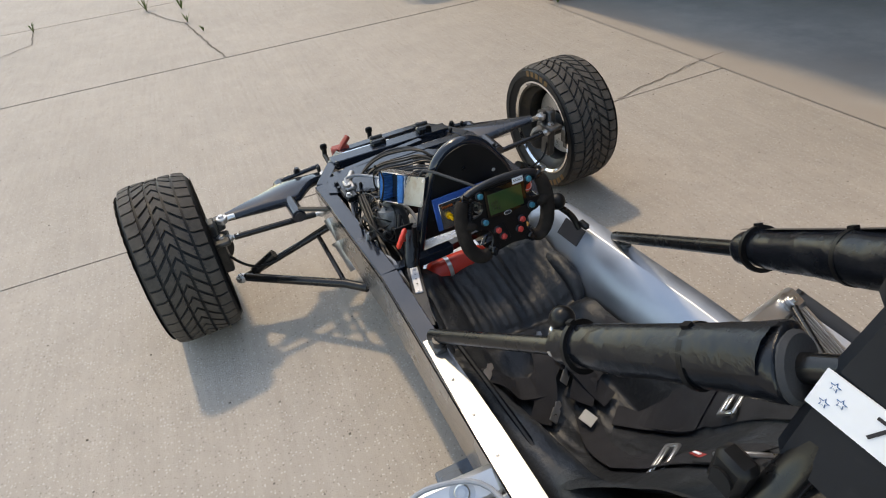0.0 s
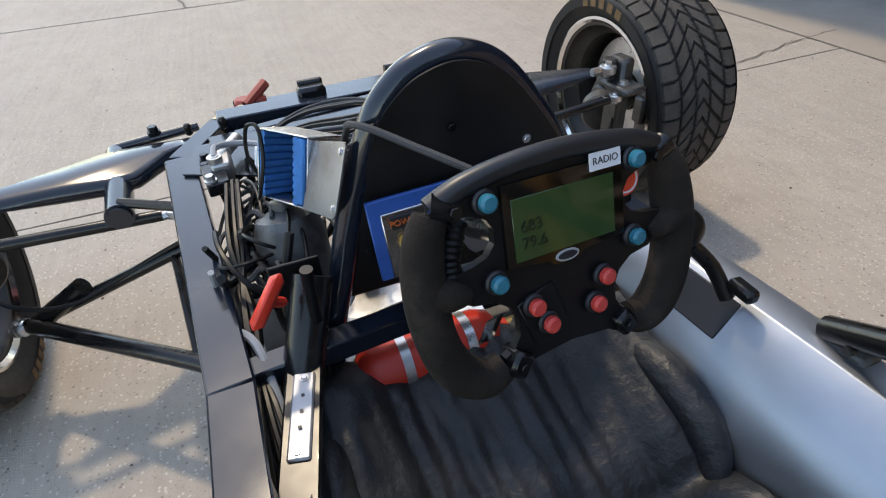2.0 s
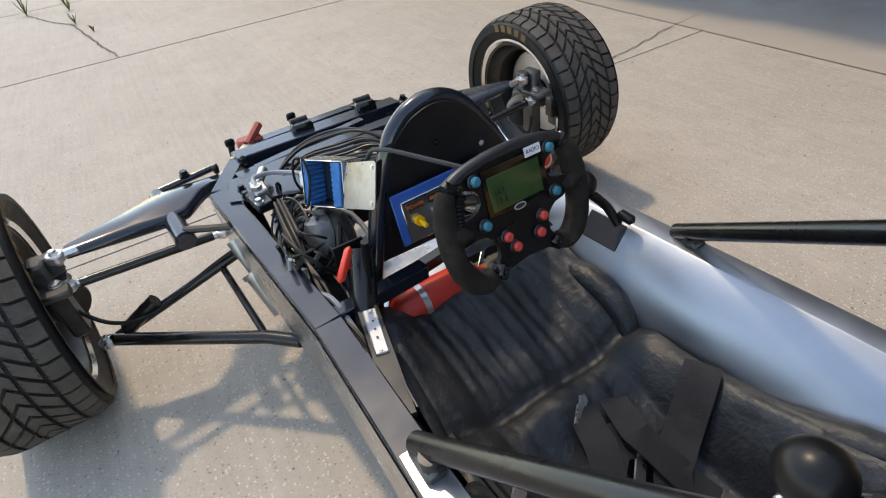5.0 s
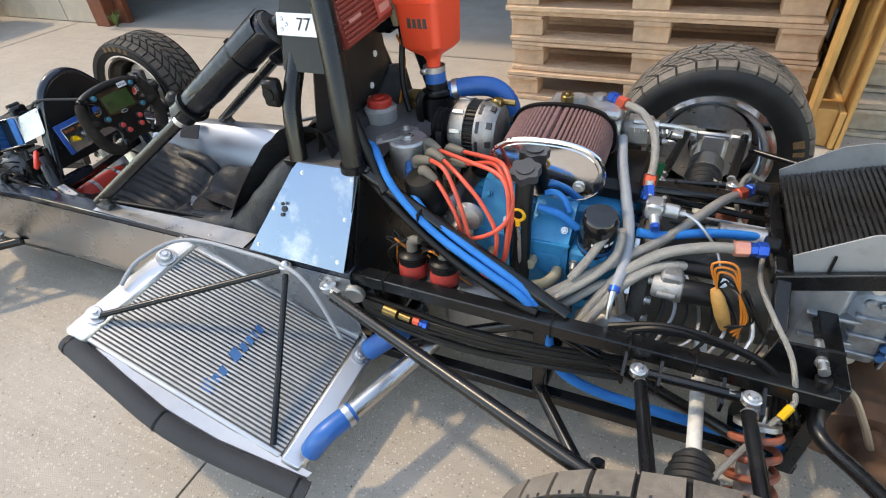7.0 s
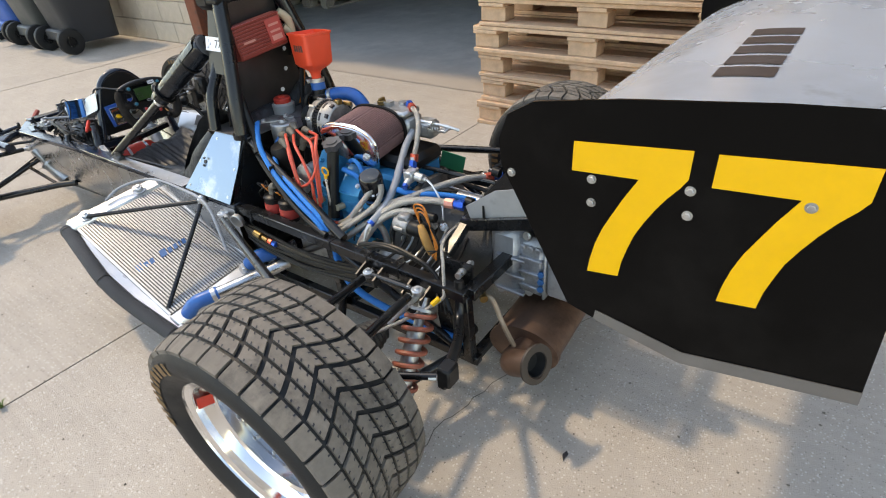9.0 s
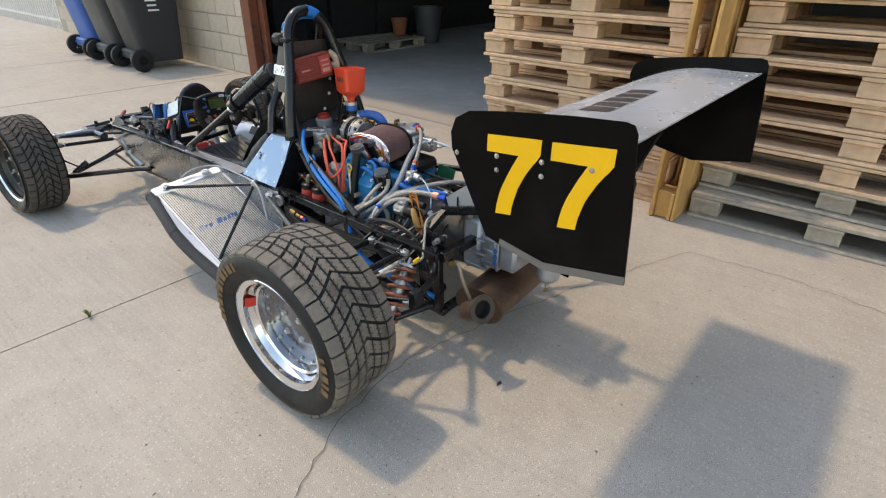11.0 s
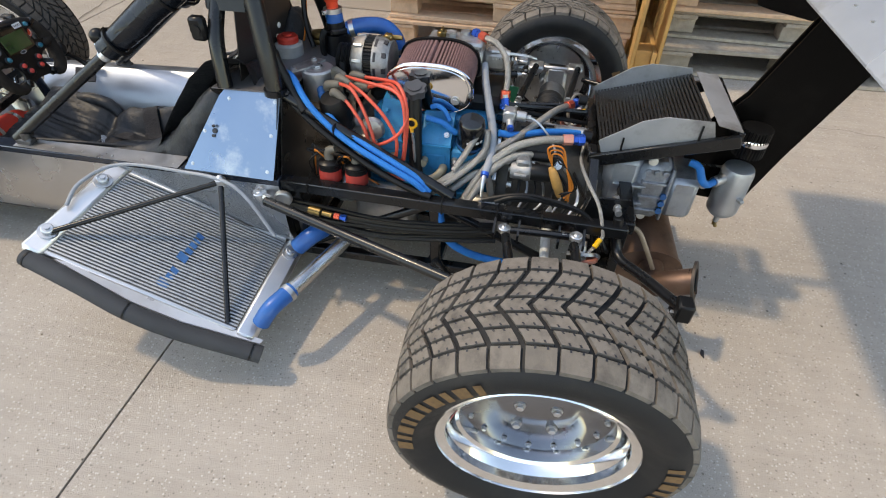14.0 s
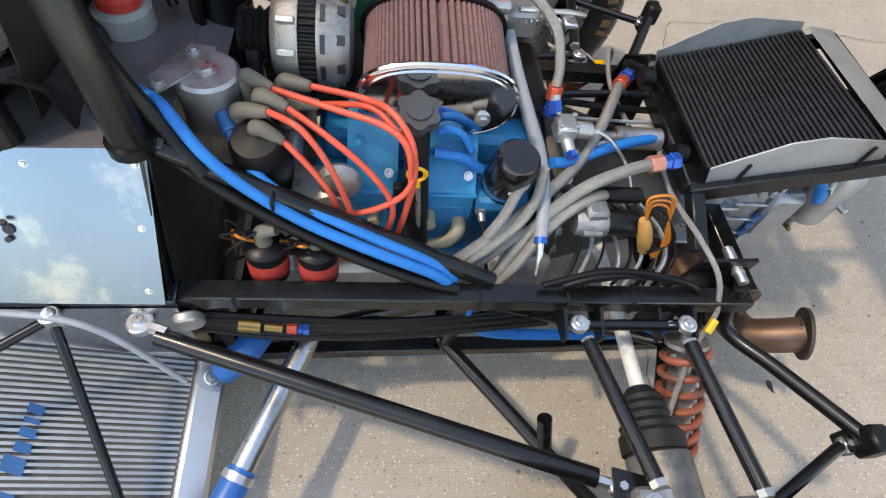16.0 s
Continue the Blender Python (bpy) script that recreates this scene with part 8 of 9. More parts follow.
# rear plates
for s in (-1, 1):
    pm_ = Matrix(((0, 0, 1, s * 0.236), (1, 0, 0, 0), (0, 1, 0, 0), (0, 0, 0, 1)))
    rpl = part("rear_plate", Mb().prism([(-0.80, 0.40), (-0.885, 0.405), (-0.878, 0.31), (-0.868, 0.21), (-0.83, 0.11), (-0.795, 0.105), (-0.775, 0.22), (-0.785, 0.33)], 0.006, pm_), BLACK_PAINT, car, "black steel suspension plate drilled with bolt holes")
    for yy, zz in ((-0.86, 0.385), (-0.855, 0.315), (-0.845, 0.235), (-0.815, 0.15), (-0.815, 0.30)):
        bolt("plate_bolt", (s * 0.242, yy, zz), (s, 0, 0), 0.007, rpl, STEEL, 0.008)
    part("spacer", Mb().disc((s * 0.20, -0.858, 0.385), (s * 0.262, -0.862, 0.385), 0.008, 10), STEEL, rpl)
    part("mount_rubber", Mb().disc((s * 0.225, -0.872, 0.215), (s * 0.265, -0.874, 0.215), 0.018, 14, 0.004), SATIN_BLACK, rpl)
for s_ in (-1, 1):
    part("cross_brace", up_to((s_ * 0.215, -0.80, 0.395), (s_ * 0.12, -0.80, 0.44), 0.022, 0.022, Mb()), BLACK_PAINT, car)
# oil cooler on its tray
NL, NR = Vector((-0.118, -0.805, 0.468)), Vector((-0.128, -1.028, 0.546))
FL, FR_ = Vector((0.115, -0.790, 0.480)), Vector((0.122, -1.014, 0.548))
ck = part("oil_cooler", Mb().plate([NL, NR, FR_, FL], -0.034), BLACK_PAINT, car, "black oil cooler with grey deflector plates")
cn = (NR - NL).cross(FL - NL).normalized()
cn = cn if cn.z > 0 else -cn
cooler_rows = []
for k in range(30):
    t0, t1 = (k + 0.2) / 30, (k + 0.75) / 30
    q = [NL.lerp(NR, t0), NL.lerp(NR, t1), FL.lerp(FR_, t1), FL.lerp(FR_, t0)]
    lo, hi = [p + cn * 0.0005 for p in q], [p + cn * 0.006 for p in q]
    cooler_rows.append(Mb().add(lo + hi, [(0, 3, 2, 1), (4, 5, 6, 7), (0, 1, 5, 4), (1, 2, 6, 5), (2, 3, 7, 6), (3, 0, 4, 7)]))
BLACK_FIN = mat("black_fin", (0.02, 0.021, 0.022), 0.35, 0.3, vary=0.3, scale=60)
for row_ in cooler_rows:
    part("fin", row_, BLACK_FIN, ck)
GREY_PL = mat("grey_plate", (0.42, 0.43, 0.45), 0.40, 0.5, vary=0.12, scale=14, dirt=(0.22, 0.21, 0.20), dirt_scale=6)
for (P, Q, s_) in ((NL, NR, -1), (FL, FR_, 1)):
    o_ = Vector((s_ * 0.008, 0, 0))
    d_ = Mb().plate([P + o_ - cn * 0.035, Q + o_ - cn * 0.035, Q + o_ + cn * 0.018, P.lerp(Q, 0.62) + o_ + cn * 0.048, P.lerp(Q, 0.42) + o_ + cn * 0.048, P + o_ + cn * 0.016], 0.0025)
    dp = part("deflector", d_, GREY_PL, ck, "grey sheet deflector")
    for t_ in (0.2, 0.88):
        part("cable_tie", Mb().box(P.lerp(Q, t_) + o_ * 1.6 + cn * -0.005, (0.004, 0.004, 0.04), None), SATIN_BLACK, dp)
for p_, q_, w_ in (((-0.135, -0.79, 0.432), (-0.142, -1.085, 0.528), 0.012), ((0.135, -0.79, 0.432), (0.142, -1.085, 0.528), 0.012), ((-0.128, -0.795, 0.435), (0.128, -0.785, 0.445), 0.02), ((-0.135, -1.085, 0.528), (0.135, -1.08, 0.531), 0.012)):
    part("tray_rail", up_to(p_, q_, w_, 0.03, Mb()), BLACK_PAINT, ck, "black angle tray rail")
part("tray_plate", Mb().plate([(-0.132, -1.034, 0.552), (-0.136, -1.085, 0.544), (0.135, -1.074, 0.548), (0.125, -1.020, 0.556)], 0.002), GREY_PL, ck, "flat grey plate behind the cooler")
for p_ in ((-0.08, -0.787, 0.462), (0.075, -0.772, 0.475)):
    part("port", Mb().disc(p_, Vector(p_) + Vector((0, 0.02, 0.002)), 0.013, 12), SATIN_BLACK, ck)
# catch tank
ct = Mb().lathe([(0.006, -0.03), (0.008, -0.012), (0.026, 0.0), (0.036, 0.012), (0.038, 0.02), (0.038, 0.125), (0.034, 0.138), (0.026, 0.142), (1e-5, 0.142)], Matrix.Translation((-0.030, -1.150, 0.262)), 30)
ca = part("catch_tank", ct, mat("blue_grey_tank", (0.46, 0.49, 0.52), 0.35, 0.8, vary=0.15, scale=14), car, "silver catch tank with a chrome-topped breather filter")
pleats = []
for k in range(120):
    a = 2 * math.pi * k / 120
    r_ = 0.0348 if k % 4 < 2 else 0.0300
    pleats.append((r_ * math.cos(a), r_ * math.sin(a)))
part("breather", Mb().prism(pleats, 0.068, Matrix.Translation((-0.030, -1.150, 0.439))), SATIN_BLACK, ca, "black pleated breather")
part("breather_cap", Mb().lathe([(0.035, 0), (0.036, 0.006), (0.033, 0.014), (1e-5, 0.017)], Matrix.Translation((-0.03, -1.15, 0.470)), 30), CHROME, ca, "chrome breather top")
part("drain", Mb().disc((-0.03, -1.15, 0.222), (-0.03, -1.15, 0.245), 0.006, 8).box((-0.03, -1.15, 0.226), (0.03, 0.008, 0.008), None, 0.002), BRASS, ca, "brass drain tap")
for q0, q1, q_r in (((-0.05, -1.115, 0.375), (-0.075, -1.09, 0.378), 0.013), ((-0.05, -1.16, 0.33), (-0.078, -1.172, 0.33), 0.006)):
    part("inlet", Mb().disc(q0, q1, q_r, 12, 0.0015), STEEL, ca)
part("breather_hose", Mb().tube([(-0.075, -1.09, 0.378), (-0.09, -1.072, 0.378), (-0.10, -1.055, 0.395), (-0.095, -1.04, 0.425), (-0.085, -1.02, 0.43)], 0.009, 10, 5), BLUE_HOSE, ca, "blue breather hose")
part("tank_bracket", Mb().tube([(-0.02, -1.115, 0.39), (-0.09, -1.02, 0.43)], 0.006, 6, flat=0.3), ALLOY, ca)

# ---- exhaust ----
ex = Mb().tube([(-0.165, -0.982, 0.158), (0.22, -0.960, 0.160)], [0.088, 0.088], 40, flat=0.66)
exo = part("silencer", ex, EXHAUST, car, "heat-stained brown steel exhaust silencer")
part("end_cap", Mb().tube([(-0.160, -0.982, 0.158), (-0.174, -0.983, 0.158)], 0.0915, 40, flat=0.67), EXHAUST, exo)
tp = Mb().tube([(-0.17, -0.995, 0.165), (-0.215, -0.990, 0.170), (-0.252, -1.000, 0.186), (-0.266, -1.030, 0.210), (-0.273, -1.068, 0.232)], 0.031, 24, 6, cap=False)
tpo = part("tail_pipe", tp, EXHAUST, exo, "brown bent tail pipe with a flange")
fd = Vector((-0.011, -0.038, 0.012)).normalized()
fmx = Matrix.Translation(Vector((-0.273, -1.068, 0.234))) @ fd.to_track_quat("Z", "Y").to_matrix().to_4x4()
part("flange", Mb().lathe([(0.029, -0.003), (0.046, -0.003), (0.046, 0.003), (0.029, 0.003)], fmx, 32, closed=True), mat("dark_flange", (0.08, 0.065, 0.055), 0.55, 0.6), tpo, "dark steel flange")
part("bore", Mb().lathe([(0.0285, 0.0), (0.0275, -0.012), (0.022, -0.020), (1e-5, -0.020)], fmx, 24), mat("soot", (0.004, 0.004, 0.004), 0.9), tpo)
part("sniffer_tube", Mb().tube([(-0.205, -0.895, 0.31), (-0.215, -0.925, 0.31), (-0.225, -0.955, 0.265), (-0.222, -0.985, 0.205)], 0.006, 8, 6), mat("clear_tan_hose", (0.30, 0.22, 0.15), 0.4), exo, "thin tan hose to the silencer")
part("sniffer_end", Mb().disc((-0.205, -0.888, 0.312), (-0.222, -0.905, 0.310), 0.010, 12), BRASS, exo)
ep = Mb().tube([(0.13, -0.30, 0.30), (0.17, -0.40, 0.24), (0.16, -0.60, 0.17), (0.16, -0.80, 0.17), (0.19, -0.94, 0.21)], 0.024, 16, 6)
part("exhaust_pipe", ep, EXHAUST, exo, "brown exhaust pipe beneath the engine")

# ---- rear suspension ----
for s in (-1, 1):
    dy, dz = (0.0, 0.0) if s < 0 else (0.04, 0.0)
    V = lambda x, y, z: Vector((s * abs(x), y + dy, z + dz))
    rr_ = part("radius_rod", Mb().tube([V(.318, -.045, .322), V(.510, -.600, .330)], 0.0125, 14), BLACK_PAINT, car, "long black trailing radius rod")
    rod_end(V(.302, -.022, .327), V(.510, -.600, .330) - V(.302, -.022, .327), 0.017, rr_)
    rod_end(V(.522, -.628, .330), V(.302, -.022, .327) - V(.510, -.600, .330), 0.015, rr_)
    rb = part("rocker_bar", Mb().tube([V(.303, -.635, .330), V(.308, -.765, .340)], 0.0085, 12), BLACK_PAINT, car, "short black pivot bar with rod ends")
    rod_end(V(.302, -.620, .330), (0, -1, 0), 0.014, rb)
    rod_end(V(.308, -.780, .341), (0, 1, 0), 0.014, rb)
    for (a, b) in ((V(.302, -.622, .330), V(.545, -.665, .365)), (V(.308, -.772, .341), V(.560, -.800, .360))):
        ul = part("upper_link", Mb().tube([a.lerp(b, 0.12), a.lerp(b, 0.9)], 0.0105, 12), BLACK_PAINT, car, "black tubular upper link with bright adjusters")
        part("adjuster", Mb().disc(a.lerp(b, 0.10), a.lerp(b, 0.18), 0.0105, 6, 0.001), STEEL, ul, "bright hex adjuster")
        part("adjuster", Mb().disc(a.lerp(b, 0.86), a.lerp(b, 0.94), 0.0105, 6, 0.001), STEEL, ul, "bright hex adjuster")
    for yy in (-.60, -.655, -.745, -.80):
        part("clevis", Mb().prism([(0, 0), (0.055, -0.02), (0.055, -0.04), (0, -0.05)], 0.005, Matrix.Translation((s * 0.268, yy + dy, 0.352)) @ Euler((radians(90), 0, 0 if s > 0 else math.pi)).to_matrix().to_4x4()), BLACK_PAINT, car)
    # half shaft with boot
    sh = part("half_shaft", Mb().tube([V(.10, -.715, .262), V(.40, -.722, .262)], 0.0115, 14), mat("white_shaft_paint", (0.62, 0.62, 0.60), 0.5, vary=0.15, scale=40, dirt=(0.35, 0.33, 0.31), dirt_scale=14), car, "white painted half shaft with rubber boot")
    boot = [(0.017, 0.0)]
    for k in range(5):
        boot += [(0.024 + 0.004 * k, 0.008 + 0.014 * k), (0.030 + 0.004 * k, 0.015 + 0.014 * k)]
    boot += [(0.046, 0.085), (0.046, 0.095), (1e-5, 0.095)]
    bm_ = axes(V(.375, -.722, .262), (0, 1, 0), (0, 0, 1)) if s > 0 else axes(V(.375, -.722, .262), (0, -1, 0), (0, 0, 1))
    part("shaft_boot", Mb().lathe(boot, bm_, 26), RUBBER, sh, "ribbed black rubber boot")
    part("joint_cup", Mb().disc(V(.468, -.724, .262), V(.545, -.726, .262), 0.045, 26, 0.006), mat("dark_joint_steel", (0.22, 0.22, 0.22), 0.45, 0.8, vary=0.3, scale=30, dirt=(0.06, 0.055, 0.05), dirt_scale=12) if s < 0 else bpy.data.materials["dark_joint_steel"], sh, "silver outer joint housing")
    # spring and damper
    t0, t1 = V(.300, -.795, .325), V(.455, -.815, .135)
    dv = (t1 - t0)
    dd = part("damper", Mb().tube([t0, t0.lerp(t1, 0.5)], 0.012, 14).tube([t0.lerp(t1, 0.32), t1], 0.021, 18).disc(t0.lerp(t1, 0.10), t0.lerp(t1, 0.13), 0.032, 20).disc(t0.lerp(t1, 0.88), t0.lerp(t1, 0.91), 0.032, 20), CASTING, car, "grey damper with a red coil spring")
    sd1 = dv.normalized()
    e1 = sd1.cross(Vector((0, 1, 0))).normalized()
    e2 = sd1.cross(e1)
    coil = [t0.lerp(t1, 0.13 + 0.75 * i / 160) + e1 * (0.032 * math.cos(i * 2 * math.pi * 6.5 / 160)) + e2 * (0.032 * math.sin(i * 2 * math.pi * 6.5 / 160)) for i in range(161)]
    part("coil_spring", Mb().tube(coil, 0.0058, 8), SPRING, dd, "red-oxide coil spring")
    # lower wishbone
    part("lower_wishbone", Mb().tube([V(.245, -.44, .155), V(.555, -.70, .135)], 0.012, 12).tube([V(.245, -.86, .15), V(.555, -.75, .135)], 0.012, 12).tube([V(.43, -.60, .145), V(.40, -.59, .20)], 0.012, 10), BLACK_PAINT, car, "black tubular rear lower wishbone")
    # upright
    ug = Mb()
    ug.box((s * 0.575, -0.73 + dy, 0.25), (0.045, 0.075, 0.20), None, 0.012)
    ug.box((s * 0.555, -0.66 + dy, 0.345), (0.06, 0.05, 0.022), None, 0.005)
    ug.box((s * 0.565, -0.79 + dy, 0.345), (0.05, 0.05, 0.022), None, 0.005)
    ug.box((s * 0.57, -0.73 + dy, 0.34), (0.03, 0.16, 0.02), None, 0.005)
    uo = part("rear_upright", ug, CASTING, car, "cast aluminium rear upright")
    bolt("upright_bolt", (s * 0.545, -0.655 + dy, 0.356), (0, 0, 1), 0.009, uo)
    part("upright_plate", Mb().prism([(-0.03, -0.02), (0.02, -0.03), (0.035, 0.02), (-0.02, 0.03)], 0.006, Matrix.Translation((s * 0.535, -0.64 + dy, 0.335))), BLACK_PAINT, uo)
    # bent wing stay with toe link
    tb_ = part("bent_stay", Mb().tube([V(.262, -.865, .375), V(.272, -.872, .315), V(.30, -.885, .290), V(.36, -.925, .305), V(.478, -.985, .345)], 0.0115, 12, 6), BLACK_PAINT, car, "bent black tubular stay")
    part("stay_bracket", Mb().box(V(.480, -.987, .345), (0.036, 0.03, 0.045), None, 0.004).box(V(.475, -.975, .318), (0.03, 0.02, 0.03), None, 0.003), SATIN_BLACK, tb_, "black clamp block")
    tl_ = part("toe_link", Mb().tube([V(.480, -.96, .322), V(.555, -.82, .315)], 0.008, 10), BLACK_PAINT, car, "short black toe link")
    rod_end(V(.478, -.97, .322), V(.555, -.82, .315) - V(.48, -.96, .322), 0.012, tl_)
    bh = Mb().tube([V(.02, -.782, .418), V(.12, -.772, .420), V(.21, -.788, .424), V(.255, -.818, .395), V(.280, -.835, .350), V(.292, -.835, .330), V(.335, -.80, .305), V(.44, -.735, .285), V(.53, -.70, .29)], 0.0042, 8, 7)
    bo = part("brake_line", bh, BRAID, car, "thin braided brake line")
    part("line_sleeve", Mb().tube([V(.297, -.833, .336), V(.312, -.822, .323)], 0.0062, 8), YELLOW, bo, "yellow sleeve on the line")
for k in range(6):
    z0 = 0.300 - 0.010 * k
    part("loom", Mb().tube([(-0.272, -0.08, z0), (-0.276, -0.18, z0 - 0.012 + random.uniform(-.008, .008)), (-0.275, -0.32, z0 - 0.022 + random.uniform(-.01, .01)), (-0.27, -0.45, z0 - 0.012), (-0.262, -0.60, z0 + 0.006)], random.choice((0.005, 0.007, 0.009)), 8, 5), random.choice((SATIN_BLACK, SATIN_BLACK, RUBBER)), car, "black hoses and wiring below the rail")
for k in range(7):
    part("loom", Mb().tube([(-0.262, -0.56 - 0.01 * k, 0.372), (-0.25 + random.uniform(-.01, .01), -0.64, 0.38 + random.uniform(0, .012)), (-0.25, -0.72, 0.375 + random.uniform(0, .015)), (-0.262, -0.80, 0.365), (-0.285, -0.84 + random.uniform(-.02, .02), 0.31 + random.uniform(-.03, .0))], random.choice((0.0035, 0.005)), 8, 5), SATIN_BLACK, car, "black wiring over the rear rail")
for yy in (-0.14, -0.47, -0.60, -0.70):
    part("rail_tie", Mb().box((-0.268, yy, 0.346), (0.034, 0.004, 0.032), None, 0.001), SATIN_BLACK, car)
part("junction_fitting", Mb().disc((-0.285, -0.075, 0.318), (-0.300, -0.078, 0.316), 0.022, 20, 0.003), mat("alloy_disc", (0.4, 0.38, 0.35), 0.4, 0.8), car, "round alloy disc under the rail")
fl2 = Mb().tube([(-0.282, -0.135, 0.285), (-0.284, -0.165, 0.282)], 0.0115, 14).disc((-0.284, -0.17, 0.281), (-0.286, -0.195, 0.279), 0.0075, 10)
ff_ = part("fuel_filter", fl2, BRASS, car, "small brass fuel filter below the rail")
an_fitting((-0.286, -0.200, 0.279), (0, -1, -0.1), 0.0062, ff_)
gpn = Mb().plate([(0.175, -0.50, 0.40), (0.18, -0.58, 0.39), (0.185, -0.59, 0.44), (0.178, -0.51, 0.45)], 0.003)
part("green_plate", gpn, GREEN, car, "bright green painted guard plate")
part("green_plate", Mb().plate([(0.15, -0.26, 0.44), (0.15, -0.33, 0.44), (0.155, -0.33, 0.54), (0.155, -0.27, 0.54)], 0.003), GREEN, car, "bright green painted guard plate")

# ---- rear wing ----
def end_plate(s):
    out = [(-1.108, 0.800), (-1.104, 0.835), (-1.116, 0.868), (-1.150, 0.888), (-1.25, 0.904), (-1.40, 0.920), (-1.490, 0.926), (-1.506, 0.922), (-1.514, 0.908), (-1.530, 0.76), (-1.541, 0.618), (-1.365, 0.585), (-1.250, 0.606), (-1.212, 0.616)]
    m = Matrix(((0, 0, 1, s * 0.485 - 0.002), (1, 0, 0, 0), (0, 1, 0, 0), (0, 0, 0, 1)))
    return Mb().prism(out, 0.004, m)


def wing_z(t):
    """Upper surface along the chord from nose (0) to tail (1)."""
    return 0.808 + 0.078 * t + 0.040 * math.sin(math.pi * min(1, t * 1.0)) * (1 - t) ** 0.4 - 0.012 * math.exp(-t * 30)


mp = Mb()
prof = []
for i in range(25):
    t = i / 24
    prof.append((-1.115 - 0.388 * t, wing_z(t)))
for i in range(24, -1, -1):
    t = i / 24
    prof.append((-1.115 - 0.388 * t, wing_z(t) - 0.004 - 0.035 * math.sin(math.pi * t) ** 0.7 * (1 - 0.5 * t)))
mp.prism(prof, 0.962, Matrix(((0, 0, 1, -0.481), (1, 0, 0, 0), (0, 1, 0, 0), (0, 0, 0, 1))))
wing = part("rear_wing", mp, mat("wing_skin", (0.56, 0.60, 0.66), 0.27, 0.5, vary=0.08, scale=5, bump=0.10, bscale=12, dirt=(0.30, 0.29, 0.28), dirt_scale=3), car, "polished aluminium rear wing with black number plates")
for s in (-1, 1):
    epo = part("end_plate", end_plate(s), WING, wing, "black end plate with a yellow number" if s < 0 else "black end plate")
    st3 = Mb().prism([(-1.541, 0.618), (-1.365, 0.585), (-1.250, 0.606), (-1.252, 0.622), (-1.365, 0.603), (-1.540, 0.636)], 0.0012, Matrix(((0, 0, 1, s * 0.4885 - 0.0006), (1, 0, 0, 0), (0, 1, 0, 0), (0, 0, 0, 1))))
    part("lower_strip", st3, mat("dull_strip", (0.20, 0.20, 0.20), 0.4, 0.8, vary=0.1), epo, "bare metal lower edge")
    for (yy, zz) in ((-1.123, .793), (-1.229, .808), (-1.231, .778), (-1.336, .819), (-1.338, .790), (-1.442, .828)):
        bolt("plate_bolt", (s * 0.4875, yy, zz), (s, 0, 0), 0.0042, epo, CASTING, 0.004)
    if s < 0:
        for y0 in (-1.204, -1.355):
            w_ = 0.128
            pts = [(0, 0.004), (w_, 0.004), (w_, -0.028), (0.122, -0.038), (0.111, -0.052), (0.100, -0.069), (0.090, -0.088), (0.082, -0.106), (0.0765, -0.126), (0.072, -0.146), (0.070, -0.167), (0.031, -0.169), (0.033, -0.148), (0.0375, -0.125), (0.044, -0.104), (0.052, -0.086), (0.063, -0.062), (0.078, -0.034), (0, -0.032)]
            # x of the digit runs towards the tail
            dm_ = Matrix(((0, 0, -1, -0.4872), (-1, 0.0, 0, y0), (0.10, 1, 0, 0.846 + 0.09 * (-1.204 - y0)), (0, 0, 0, 1)))
            part("digit", Mb().prism(pts, 0.0012, dm_), YELLOW, epo, "large yellow seven")
# plain shapes in place of the lettering on the wing
for k in range(5):
    w_ = 0.048
    x0 = -0.27 + 0.062 * k
    rows_ = []
    for t in (0.46, 0.52, 0.58, 0.64):
        y_ = -1.115 - 0.388 * t
        rows_.append([(x0, y_, wing_z(t) + 0.0012), (x0 + w_, y_, wing_z(t) + 0.0012)])
    part("letter_bar", Mb().grid(rows_), mat("brown_black_decal", (0.05, 0.035, 0.03), 0.5) if k == 0 else bpy.data.materials["brown_black_decal"], wing)
for k in range(12):
    for t in (0.08, 0.93):
        part("rivet", Mb().disc((-0.42 + 0.076 * k, -1.115 - 0.388 * t, wing_z(t)), (-0.42 + 0.076 * k, -1.115 - 0.388 * t, wing_z(t) + 0.0015), 0.0032, 8), STEEL, wing)
# central wing post
wp = Mb().prism([(-1.02, 0.42), (-1.06, 0.28), (-1.20, 0.27), (-1.25, 0.42), (-1.40, 0.80), (-1.22, 0.80), (-1.12, 0.56)], 0.006, Matrix(((0, 0, 1, 0.030), (1, 0, 0, 0), (0, 1, 0, 0), (0, 0, 0, 1))))
wpo = part("wing_post", wp, WING, wing, "black central wing mounting plate")
part("wing_post", Mb().prism([(-1.02, 0.42), (-1.06, 0.28), (-1.20, 0.27), (-1.25, 0.42), (-1.40, 0.80), (-1.22, 0.80), (-1.12, 0.56)], 0.006, Matrix(((0, 0, 1, -0.020 + 0.03), (1, 0, 0, 0), (0, 1, 0, 0), (0, 0, 0, 1)))), WING, wing, "black central wing mounting plate")
bolt("post_bolt", (0.009, -1.19, 0.30), (-1, 0, 0), 0.007, wpo)
bolt("post_bolt", (0.009, -1.10, 0.31), (-1, 0, 0), 0.007, wpo)
